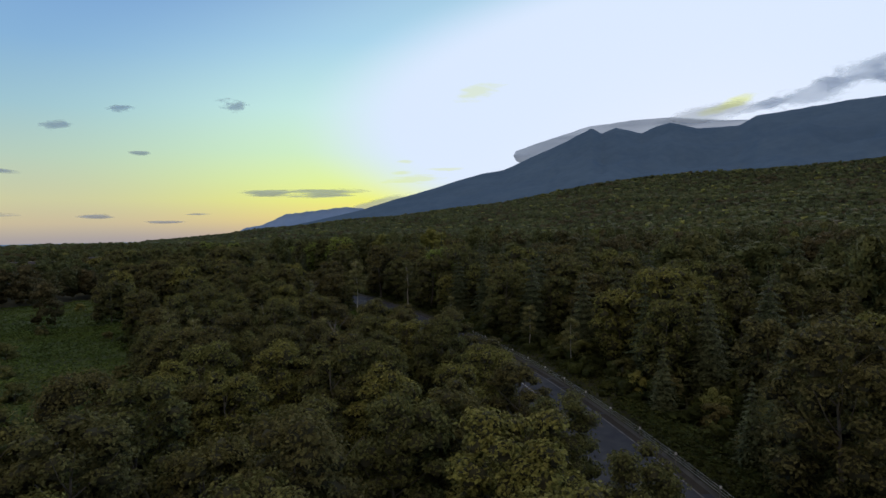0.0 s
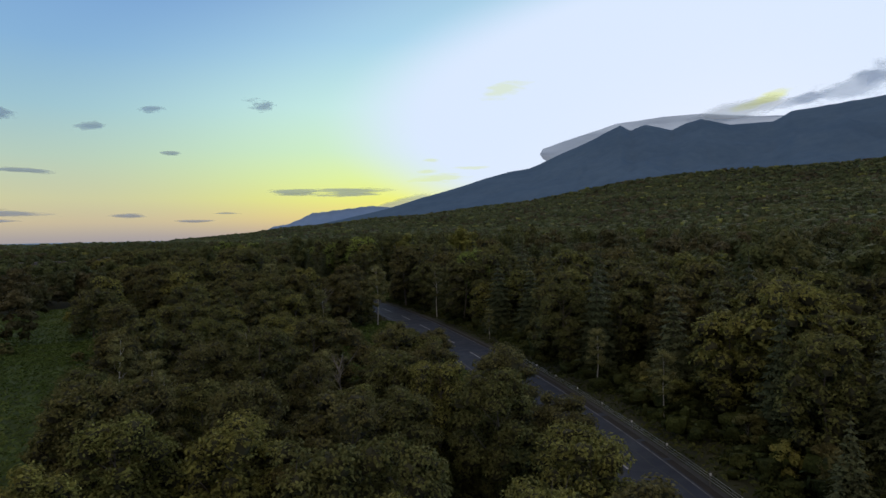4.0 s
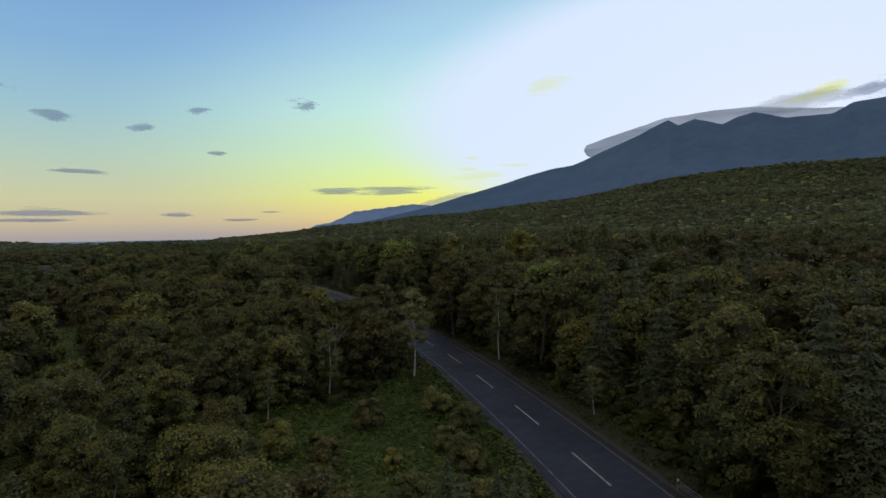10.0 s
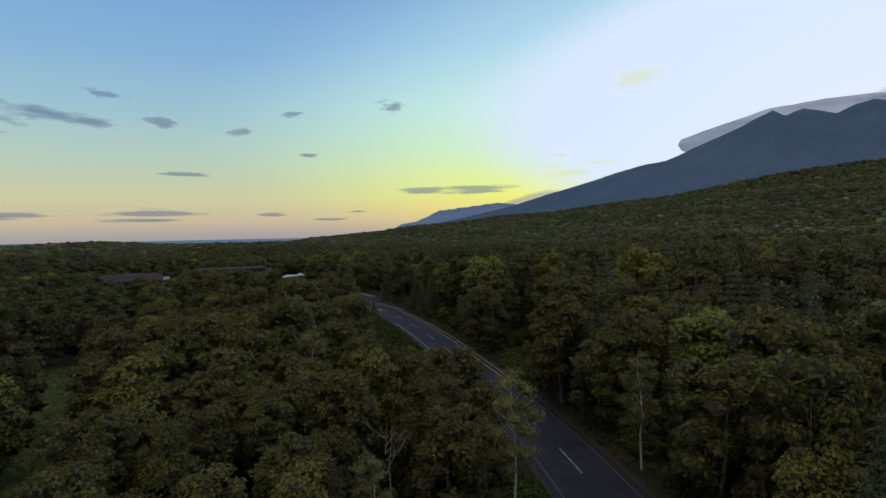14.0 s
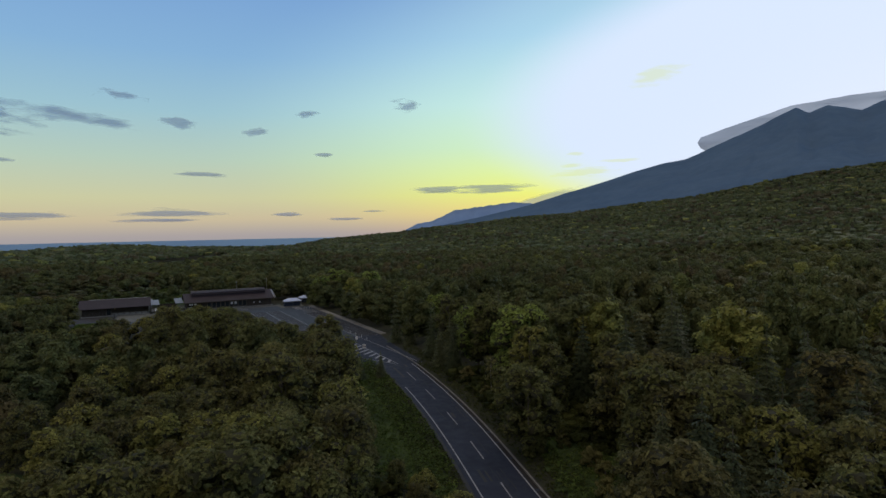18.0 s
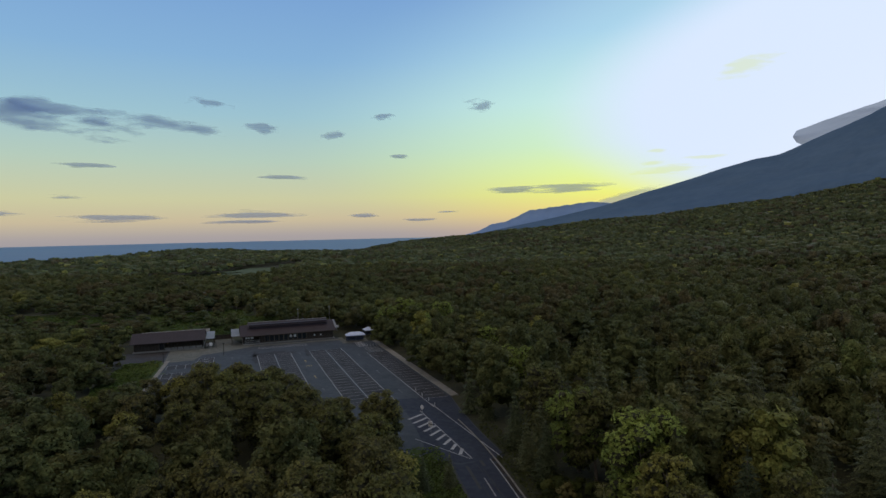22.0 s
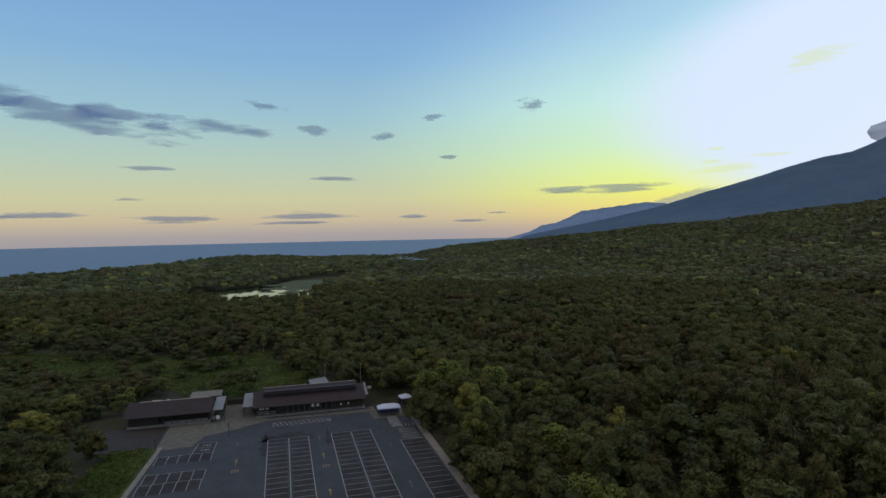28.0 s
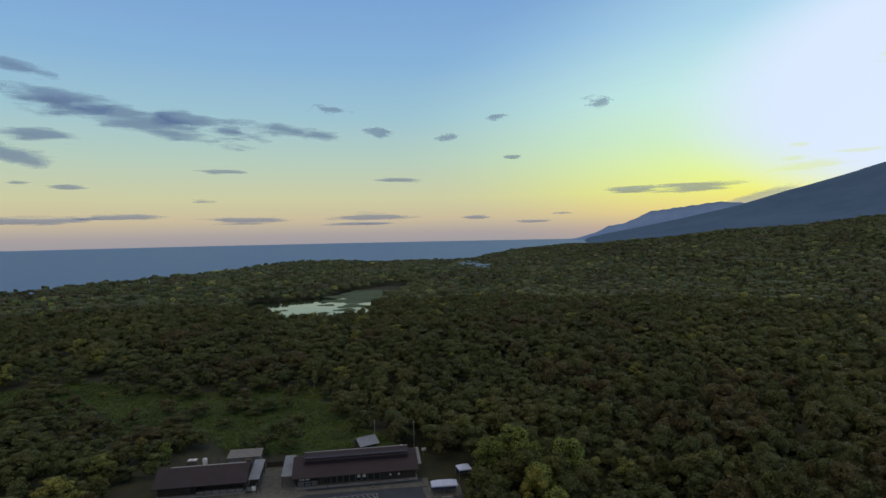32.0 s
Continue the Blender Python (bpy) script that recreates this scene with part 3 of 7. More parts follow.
def build_lot():
    base = new("parking_lot", bm_mesh("parking_lot", flat([lot(a, b) for a, b in LOT_EDGE], 0.10), M_LOT))
    tagged(base, "wide grey asphalt car park with white bays, empty", "car park", kind="structure")
    zb, zl = 0.104, 0.112

    def bays(a0, a1, b0, b1, n):
        part("bay_surface", flat([lot(a0, b0), lot(a1, b0), lot(a1, b1), lot(a0, b1)], zb), M_BAY, base)
        for k in range(n + 1):
            a = a0 + (a1 - a0) * k / n
            line(a, b0, a, b1, 0.11, zl, M_PAINT, "bay_line", base)

    bays(0, 61.5, -4.65, -0.45, 24)
    bays(0, 61.5, 0.45, 4.65, 24)
    bays(0, 49, -19.2, -15.0, 19)
    bays(0, 49, -14.1, -10.1, 19)
    bays(9.8, 62, 10.4, 15.6, 21)
    for b0, a1 in ((-4.7, 61.5), (0, 61.5), (4.7, 61.5), (-19.25, 49), (-14.55, 49), (-10.05, 49)):
        line(0, b0, a1, b0, 0.14, zl + 0.003, M_PAINT, "bay_edge_line", base)
    line(9.8, 10.35, 68, 10.35, 0.14, zl, M_PAINT, "bay_edge_line", base)
    for a0, a1, b0, b1, n in ((4, 8.9, -42.2, -30.9, 5), (14, 19.1, -42.6, -31.2, 5), (19.1, 24.2, -42.8, -31.4, 5)):
        part("bay_surface", flat([lot(a0, b0), lot(a1, b0), lot(a1, b1), lot(a0, b1)], zb), M_BAY, base)
        for k in range(n + 1):
            b = b0 + (b1 - b0) * k / n
            line(a0, b, a1, b, 0.11, zl, M_PAINT, "bay_line", base)
        line(a0, b0, a0, b1, 0.11, zl + 0.003, M_PAINT, "bay_line", base)
    return base


build_road()
LOT_OB = build_lot()

# ---------------------------------------------------------------- trees
RNG = np.random.default_rng(7)


def cards(c, n, size, rng, slim=0.55, fold=0.18):
    """Folded diamond leaves at centres c, facing n. Verts (4k, 3) and quads."""
    k = len(c)
    n = unit(n)
    t = unit(np.cross(n, rng.normal(size=(k, 3))))
    w = np.cross(n, t)
    s = np.asarray(size).reshape(-1, 1) * rng.uniform(0.65, 1.35, (k, 1))
    lift = n * s * fold
    vs = np.stack([c - t * s, c - w * s * slim + lift, c + t * s, c + w * s * slim + lift], 1).reshape(-1, 3)
    fs = np.arange(4 * k).reshape(-1, 4)
    return vs, fs


def quad_ball(n):
    """A ball of quads, without its lowest ones."""
    vs, fs, index = [], [], {}

    def vert(p):
        key = tuple(round(c, 4) for c in p)
        if key not in index:
            index[key] = len(vs)
            vs.append(tuple(Vector(p).normalized()))
        return index[key]

    g = [2.0 * i / n - 1 for i in range(n + 1)]
    for ax in range(3):
        for sgn in (1, -1):
            if ax == 2 and sgn < 0:
                continue
            for i in range(n):
                for k in range(n):
                    q = []
                    for a, b in ((g[i], g[k]), (g[i + 1], g[k]), (g[i + 1], g[k + 1]), (g[i], g[k + 1])):
                        p = [0, 0, 0]
                        p[ax], p[(ax + 1) % 3], p[(ax + 2) % 3] = sgn, a, b
                        q.append(vert(p))
                    fs.append(q if sgn > 0 else q[::-1])
    return np.array(vs), np.array(fs)


BALLS = {1: quad_ball(1), 2: quad_ball(2)}


def broad_crown(rng, h, rad, count, size, clumps=15, ball=2, low=0.34, core=0.9, reach=(0.80, 1.14), inner=False, slim=0.6):
    """A rounded, uneven crown: leafy clumps with gaps between them, sprays of leaves standing out of them; inner: the
    clumps' cores are coloured dark for the shade between leaves.
    """
    cs, rs = [], []
    skew = rng.uniform(-0.16, 0.16, 2) * rad
    for i in range(clumps):
        t = (i + 0.5) / clumps
        z = h * (low + (0.93 - low) * t)
        spread = rad * max(0.0, 1 - max(0.0, (t - 0.25) / 0.85) ** 2) ** 0.5 * 0.76 * (0.8 + 0.2 * min(1, t / 0.25))
        a = i * 2.4 + rng.uniform(-0.5, 0.5)
        q = spread * math.sqrt(rng.uniform(0.30, 1.0)) if clumps > 1 else 0.0
        cs.append((q * math.cos(a) + skew[0] * t, q * math.sin(a) + skew[1] * t, z + rng.uniform(-0.35, 0.25)))
        rs.append(rad * rng.uniform(0.70, 1.30) * 1.06 * clumps ** -0.42)
    cs, rs = np.array(cs), np.array(rs)
    mid = np.array([0, 0, h * 0.42])
    V, F, S, n0 = [], [], [], 0
    bv, bf = BALLS[ball]
    for c, r in zip(cs, rs):
        wob = 1 + 0.50 * np.array([noise.noise(Vector(p) * 1.9 + Vector(c) * 3.1) for p in bv])[:, None] + rng.normal(size=(len(bv), 1)) * 0.07
        a = math.atan2(c[1], c[0]) + rng.uniform(-0.5, 0.5)
        q = bv * wob * r * core * np.array([1.14, 1.0, 0.80])
        q[:, 2] -= 0.14 * q[:, 0]
        p = c + np.stack([q[:, 0] * math.cos(a) - q[:, 1] * math.sin(a), q[:, 0] * math.sin(a) + q[:, 1] * math.cos(a), q[:, 2]], -1)
        V.append(p)
        F.append(bf + n0)
        S.append(unit(bv * 0.6 + 0.9 * unit(p - mid) + np.array([0, 0, 0.15])))
        n0 += len(bv)
    if count:
        pick = rng.choice(clumps, count, p=rs ** 2 / (rs ** 2).sum())
        d = unit(rng.normal(size=(count, 3)))
        d[:, 2] = np.where(rng.random(count) < 0.70, np.abs(d[:, 2]), d[:, 2])
        far = rng.uniform(*reach, count)
        c = cs[pick] + d * (rs[pick] * far)[:, None] * np.array([1.08, 1.08, 0.80])
        n = 0.7 * d + rng.normal(size=(count, 3)) * 0.45 + np.array([0, 0, 0.55])
        cv, cf = cards(c, n, size, rng, slim)
        V.append(cv)
        F.append(cf + n0)
        S.append(np.repeat(unit(0.7 * d + 0.7 * unit(c - mid) + np.array([0, 0, 0.3]) + rng.normal(size=(count, 3)) * 0.35), 4, 0))
    kind = np.zeros(sum(len(f) for f in F), np.int32)
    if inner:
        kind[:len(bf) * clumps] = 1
    return np.concatenate(V), np.concatenate(F), np.concatenate(S), kind


def fir_crown(rng, h, rad, tiers, arms, per, size):
    """Stacked boughs that reach out flat and droop, each a spray of needle fans."""
    C, T, Nn, Sz = [], [], [], []
    for i in range(tiers):
        t = i / (tiers - 1)
        z = h * (0.08 + 0.88 * t) + rng.uniform(-0.1, 0.1)
        r = rad * (1 - t) ** 0.8 + 0.12
        count = max(4, int(arms * (1 - 0.45 * t)))
        for k in range(count):
            a = 2 * math.pi * (k + rng.uniform(-0.3, 0.3)) / count + i * 0.7
            rr = r * rng.uniform(0.7, 1.15)
            m = max(2, int(per * (1 - 0.6 * t)))
            q = np.linspace(0.22, 1.0, m)
            drop = -0.34 * rr * q + 0.12 * rr * q ** 4
            swing = a + np.where(np.arange(m) % 2 == 0, 0.55, -0.55) * rng.uniform(0.6, 1.2, m) * (q < 0.97)
            spread = np.where(np.arange(m) % 2 == 0, 1, -1) * rr * 0.20 * (1.15 - q)
            C.append(np.stack([np.cos(a) * rr * q - np.sin(a) * spread, np.sin(a) * rr * q + np.cos(a) * spread, z + drop], -1) + rng.normal(size=(m, 3)) * 0.03)
            T.append(np.stack([np.cos(swing), np.sin(swing), -0.62 + 0.45 * q], -1))
            Nn.append(np.tile([np.cos(a) * 0.6, np.sin(a) * 0.6, 0.85], (m, 1)) + rng.normal(size=(m, 3)) * 0.22)
            Sz.append(size * (1.1 - 0.35 * q) * (0.5 + 0.5 * (1 - t)))
    for dz in (0.93, 0.96, 0.99):
        for a in (0.3, 2.4, 4.5):
            C.append(np.array([[0, 0, h * dz]]))
            T.append(np.array([[math.cos(a) * 0.35, math.sin(a) * 0.35, 1.0]]))
            Nn.append(np.array([[math.cos(a), math.sin(a), 0.1]]))
            Sz.append(np.array([0.22]))
    C, T, n, s = np.concatenate(C), unit(np.concatenate(T)), unit(np.concatenate(Nn)), np.concatenate(Sz)[:, None]
    w = unit(np.cross(n, T))
    n = np.cross(T, w)
    s = s * rng.uniform(0.75, 1.25, s.shape)
    vs = np.stack([C - T * s, C - w * s * 0.42 - n * s * 0.10, C + T * s, C + w * s * 0.42 - n * s * 0.10], 1).reshape(-1, 3)
    out = unit(C * np.array([1, 1, 0]) + np.array([0, 0, 0.05]))
    soft = unit(n + 0.55 * out + rng.normal(size=n.shape) * 0.15)
    fs, soft = np.arange(len(vs)).reshape(-1, 4), np.repeat(soft, 4, 0)
    # skirts of twigs that carry the sprays, one for each tier
    sv, sf, m = [], [], 12
    for i in range(tiers):
        t = i / (tiers - 1)
        z, r = h * (0.08 + 0.88 * t), rad * (1 - t) ** 0.8 + 0.12
        a = np.arange(m) * 2 * math.pi / m + i * 0.7
        jag = r * np.where(np.arange(m) % 2 == 0, 0.86, 0.60) * rng.uniform(0.85, 1.12, m)
        for rr, zz in ((jag, z - 0.27 * jag), (np.full(m, r * 0.18), np.full(m, z + 0.10 * r + 0.1))):
            sv.append(np.stack([np.cos(a) * rr, np.sin(a) * rr, zz], -1))
        b = 2 * m * i
        sf += [(b + k, b + (k + 1) % m, b + m + (k + 1) % m, b + m + k) for k in range(m)]
    cv, cf = np.concatenate(sv), np.array(sf)
    cn = unit(cv * np.array([0.25, 0.25, 0]) + np.array([0, 0, 0.7]))
    kind = np.concatenate([np.zeros(len(fs), np.int32), np.zeros(len(cf), np.int32)])
    return np.concatenate([vs, cv]), np.concatenate([fs, cf + len(vs)]), np.concatenate([soft, cn]), kind


def trunk(rng, h, r, limbs, lean=0.3, reach=2.0, start=0.3):
    pts = [(0, 0, -0.6)]
    x = y = 0.0
    for t in np.linspace(0.15, 1, 6):
        x, y = x + rng.uniform(-lean, lean) * 0.4, y + rng.uniform(-lean, lean) * 0.4
        pts.append((x, y, h * t))
    pieces = [tube(pts, [r * 1.25] + [r * (1.02 - 0.86 * t) for t in np.linspace(0.1, 1, 6)], 7)]
    for i in range(limbs):
        t = start + (0.92 - start) * (i + rng.uniform(0, 0.8)) / limbs
        k = 1 + t * 5
        j = min(int(k), 5)
        p = Vector(pts[j]).lerp(Vector(pts[j + 1]), k - j)
        a, l = rng.uniform(0, 6.28), reach * rng.uniform(0.6, 1.1) * (1.15 - 0.6 * t)
        d = Vector((math.cos(a), math.sin(a), 0.75))
        q = p + d * l * 0.55 + Vector((0, 0, 0.1))
        e = q + (d + Vector((rng.uniform(-0.5, 0.5), rng.uniform(-0.5, 0.5), 0.5))) * l * 0.45
        pieces.append(tube([p, q, e], [r * 0.42 * (1.1 - 0.6 * t), r * 0.26 * (1.1 - 0.6 * t), r * 0.06], 5))
    return join(pieces)


def tree_thing(name, label, category, group, trunk_mesh, crown_mesh, crown_name="crown"):
    e = new(name)
    e.empty_display_size = 0.5
    tagged(e, label, category, group)
    part("trunk", trunk_mesh, parent=e)
    part(crown_name, crown_mesh, parent=e)
    return e


def make_kinds():
    kinds = {"broad": [], "broad_lo": [], "pale": [], "birch": [], "fir": [], "fir_lo": []}
    # broadleaf trees nine metres high
    for i in range(8):
        rng = np.random.default_rng(100 + i)
        h, rad, lumps = 9.0, rng.uniform(2.9, 3.7), int(rng.integers(40, 58))
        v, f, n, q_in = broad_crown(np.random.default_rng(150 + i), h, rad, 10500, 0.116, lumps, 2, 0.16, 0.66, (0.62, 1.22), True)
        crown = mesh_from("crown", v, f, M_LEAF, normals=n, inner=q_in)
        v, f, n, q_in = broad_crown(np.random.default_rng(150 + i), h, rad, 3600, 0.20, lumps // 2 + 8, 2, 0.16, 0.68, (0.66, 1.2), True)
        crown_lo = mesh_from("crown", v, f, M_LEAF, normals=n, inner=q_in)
        v, f = trunk(rng, h * 0.86, rng.uniform(0.11, 0.17), 9, 0.5, rad * 0.8)
        tr = mesh_from("trunk", v, f, M_BARK, smooth=True)
        kinds["broad"].append((tr, crown))
        kinds["broad_lo"].append((tr, crown_lo))
        pale = crown_lo.copy()
        pale.materials[0] = M_PALE_LEAF
        kinds["pale"].append((tr, pale))
    for i in range(5):
        rng = np.random.default_rng(200 + i)
        h, rad = rng.uniform(9.0, 11.0), rng.uniform(1.7, 2.2)
        v, f, n, q_in = broad_crown(rng, h, rad, 4200, 0.075, 24, 2, 0.34, 0.62, (0.6, 1.4))
        crown = mesh_from("crown", v, f, M_BIRCH_LEAF, normals=n, inner=q_in)
        v, f = trunk(rng, h * 0.93, rng.uniform(0.075, 0.105), 8, 0.45, rad * 0.95, 0.35)
        kinds["birch"].append((mesh_from("trunk", v, f, M_BIRCH, smooth=True), crown))
    for i in range(5):
        rng = np.random.default_rng(300 + i)
        h, rad = rng.uniform(9.0, 11.6), rng.uniform(2.7, 3.4)
        v, f, n, q_in = fir_crown(rng, h, rad, 16, 15, 12, 0.36)
        crown = mesh_from("crown", v, f, M_NEEDLE, normals=n, inner=q_in)
        v, f, n, q_in = fir_crown(np.random.default_rng(300 + i), h, rad, 14, 13, 9, 0.46)
        crown_lo = mesh_from("crown", v, f, M_NEEDLE, normals=n, inner=q_in)
        v, f = trunk(rng, h * 0.96, 0.15, 0, 0.05)
        tr = mesh_from("trunk", v, f, M_BARK, smooth=True)
        kinds["fir"].append((tr, crown))
        kinds["fir_lo"].append((tr, crown_lo))
    return kinds


def inside(x, y, poly):
    """Which points lie in a polygon."""
    x, y = np.asarray(x), np.asarray(y)
    odd = np.zeros(x.shape, bool)
    for (x0, y0), (x1, y1) in zip(poly, poly[1:] + poly[:1]):
        cross = ((y0 > y) != (y1 > y)) & (x < (x1 - x0) * (y - y0) / (y1 - y0 + 1e-9) + x0)
        odd ^= cross
    return odd


def grown(poly, d):
    c = np.mean(poly, axis=0)
    return [tuple(np.array(p) + unit(np.array(p) - c) * d) for p in poly]


def wpoly(ab):
    return [tuple(lot(a, b).xy) for a, b in ab]


LOT_POLY = grown(wpoly(LOT_EDGE), 1.2)
YARD = wpoly([(-1, -46), (-1, -60), (-20, -64), (-34, -58), (-43, -52), (-43, 2), (-34, 8), (-24, 20), (-12, 20), (-12, -46)])
GRASSY = [
    [(-75, 92), (-53, 97), (-38, 72), (-30, 60), (-25, 50), (-20.5, 41), (-18.5, 31), (-24, 22), (-60, 24), (-80, 55)],          # meadow beside the road's start
    [(-84, 142), (-69, 138), (-62, 118), (-86, 104), (-96, 124)],
    [(-12.5, 118), (-9, 102), (-4, 86), (1, 70), (-5, 66), (-11, 69), (-18, 76), (-29, 84), (-28, 95), (-20, 100), (-17, 112)],                # clearing by the birches
    [(-335, 236), (-322, 286), (-288, 302), (-262, 296), (-244, 316), (-222, 334), (-205, 316), (-188, 318), (-172, 300), (-160, 302), (-158, 292), (-190, 268), (-214, 276), (-236, 258), (-262, 270), (-300, 246)],
    [(16, -12), (21, -12), (20.5, 20), (18.6, 32), (16.2, 44), (15.0, 50), (13.4, 48), (14.0, 40), (15.2, 20)],                  # bank right of the fence
    wpoly([(58, -47), (44, -46.6), (0, -44.0), (-3, -46), (-3, -53), (20, -56), (60, -55)]),
    [(-88, 104), (-62, 119), (-48, 105), (-39, 93), (-50, 83), (-73, 86)],
    [(-32, 146), (-43, 152), (-50, 164), (-58, 178), (-66, 191), (-69, 199), (-62, 203), (-52, 190), (-44, 177), (-36, 160)],     # verges at the bend
    [(-28, 167), (-17, 162), (-14, 152), (-20, 146), (-24, 154)],
]
PATH = np.array([(r[1], r[2]) for r in ROWS])


def path_distance(x, y):
    d = np.full(np.shape(x), 1e9)
    for a, b in PATH[::2]:
        d = np.minimum(d, np.hypot(x - a, y - b))
    return d


def road_distance(x, y):
    d = np.full(np.shape(x), 1e9)
    for a, b in ROAD[::2]:
        d = np.minimum(d, np.hypot(x - a, y - b))
    return d


def seen_sector(x, y):
    """Land that lies ahead of some part of the path."""
    keep = np.zeros(np.shape(x), bool)
    for (t, px, py, pz, yaw, _, _) in ROWS[::5] + [ROWS[-1]]:
        a = np.degrees(np.arctan2(-(x - px), y - py)) - yaw
        keep |= (np.abs(a) < 42) | (np.hypot(x - px, y - py) < 75)
    return keep


def seen_distance(x, y):
    """How near the treetops there come while they lie in front of the eye."""
    best = np.full(np.shape(x), 1e9)
    for (t, px, py, pz, yaw, _, _) in ROWS[::3] + [ROWS[-1]]:
        flat_d = np.hypot(x - px, y - py)
        a = np.abs(np.degrees(np.arctan2(-(x - px), y - py)) - yaw)
        d = np.hypot(flat_d, pz - 6.0)
        best = np.where((a < 41) & (flat_d > (pz - 9.0) * 2.0), np.minimum(best, d), best)
    return np.where(best > 1e8, 175.0 + path_distance(x, y) * 0.5, best)


# how high the trees stand above the ground in different parts of the wood: x, y, height
STANDS = np.array([
    (-7, 40, 7.4), (-14, 26, 8.0), (0, 51, 7.8), (-11, 57, 6.4), (-16, 60, 7.9), (-32, 78, 7.0), (-31, 101, 6.4), (-37, 121, 9.6), (-46, 130, 12.2), (-57, 156, 12.0), (-66, 140, 8.4),
    (-78, 146, 7.4), (-90, 192, 10.5), (-111, 176, 8.3), (-127, 191, 7.4), (20, 69, 10.8), (40, 100, 12.2), (0, 128, 11.4), (6, 104, 11.8), (-15, 138, 11.2), (-17, 176, 13.0),
    (4, 162, 12.8), (-9, 194, 14.0), (-45, 206, 12.2), (-26, 227, 13.4), (-12, 307, 11.4), (-53, 294, 11.8), (-107, 277, 9.4), (-91, 300, 7.6), (-147, 314, 8.4), (-180, 250, 6.0), (-200, 345, 7.4), (-215, 292, 4.0), (-270, 280, 4.2)])


def canopy(x, y):
    x, y = np.asarray(x, float), np.asarray(y, float)
    w = [1.0 / ((x - a) ** 2 + (y - b) ** 2 + 120.0) ** 1.5 for a, b, _ in STANDS]
    near = sum(k * h for k, (_, _, h) in zip(w, STANDS)) / sum(w)
    return near + (8.8 - near) * np.clip((np.hypot(x + 60, y - 170) - 200) / 150, 0, 1)


ISLAND = wpoly([(44, -44), (43, -44), (46, -32), (50, -20.5), (56, -14), (66, -6), (76, -3), (80, -6), (88, -14), (96, -22), (78, -40), (56, -44)])


def scatter():
    """Places of all the trees: x, y, distance, spacing there."""
    rng = np.random.default_rng(11)
    out = []
    for r0, r1, s in ((0, 60, 4.4), (60, 260, 5.7), (260, 520, 6.6), (520, 800, 6.8), (800, 1200, 7.8), (1200, 1750, 9.4)):
        g = np.arange(-1900, 1900, s)
        X, Y = np.meshgrid(g, g + 100)
        X = X + rng.uniform(-0.42, 0.42, X.shape) * s
        Y = Y + rng.uniform(-0.42, 0.42, Y.shape) * s
        X, Y = X.ravel(), Y.ravel()
        rough = np.hypot(X + 25, Y - 85)
        k = (rough < r1 + 110) & (rough > r0 - 110)
        X, Y = X[k], Y[k]
        d = seen_distance(X, Y)
        k = (d >= r0) & (d < r1)
        X, Y, d = X[k], Y[k], d[k]
        k = seen_sector(X, Y) & (rng.random(len(X)) > (0.10 + np.clip((canopy(X, Y) - 8.5) * 0.045, 0, 0.2) if r1 < 300 else 0.08))
        X, Y, d = X[k], Y[k], d[k]
        k = (X > coast(Y) + 8) & (road_distance(X, Y) > 6.6) & ~inside(X, Y, LOT_POLY) & ~inside(X, Y, YARD) & ~inside(X, Y, POND_POLY)
        left = X < np.interp(Y, ROAD[:, 1], ROAD[:, 0])
        k &= ~(left & (Y > 70) & (Y < 126) & (road_distance(X, Y) < 8.0))
        k &= ~(left & (Y > 192) & (Y < 214) & (road_distance(X, Y) < 10.0))
        k &= ~((d > 150) & (path_distance(X, Y) < 16) & (Y < 140)) & ~((path_distance(X, Y) < 6) & (Y < 15))
        k &= ~inside(X, Y, ISLAND) & ~(left & (Y > 40) & (Y < 118) & (rng.random(len(X)) < 0.10))
        tents = lot(-13, 20.5)
        k &= (np.hypot(X - tents.x, Y - tents.y) > 7.5) & (np.hypot(X + 171, Y - 242) > 9.0)
        for g2 in GRASSY:
            k &= ~inside(X, Y, g2) | (rng.random(len(X)) < np.where(X < -150, 0.17, 0.14)) & ((d > 120) | (X < -44) & (Y > 60) & (Y < 160))
        out.append(np.stack([X[k], Y[k], d[k], np.full(k.sum(), s)], -1))
    return np.concatenate(out)


KINDS = make_kinds()


def lay(base, x, y, rz, s, sz=None):
    z = float(ground(x, y)) - 0.05
    ob = copy_thing(base, Matrix.Translation((x, y, z)))
    ob.matrix_basis = Matrix.LocRotScale((x, y, z), Euler((0, 0, rz)), (s, s, sz or s))
    return ob


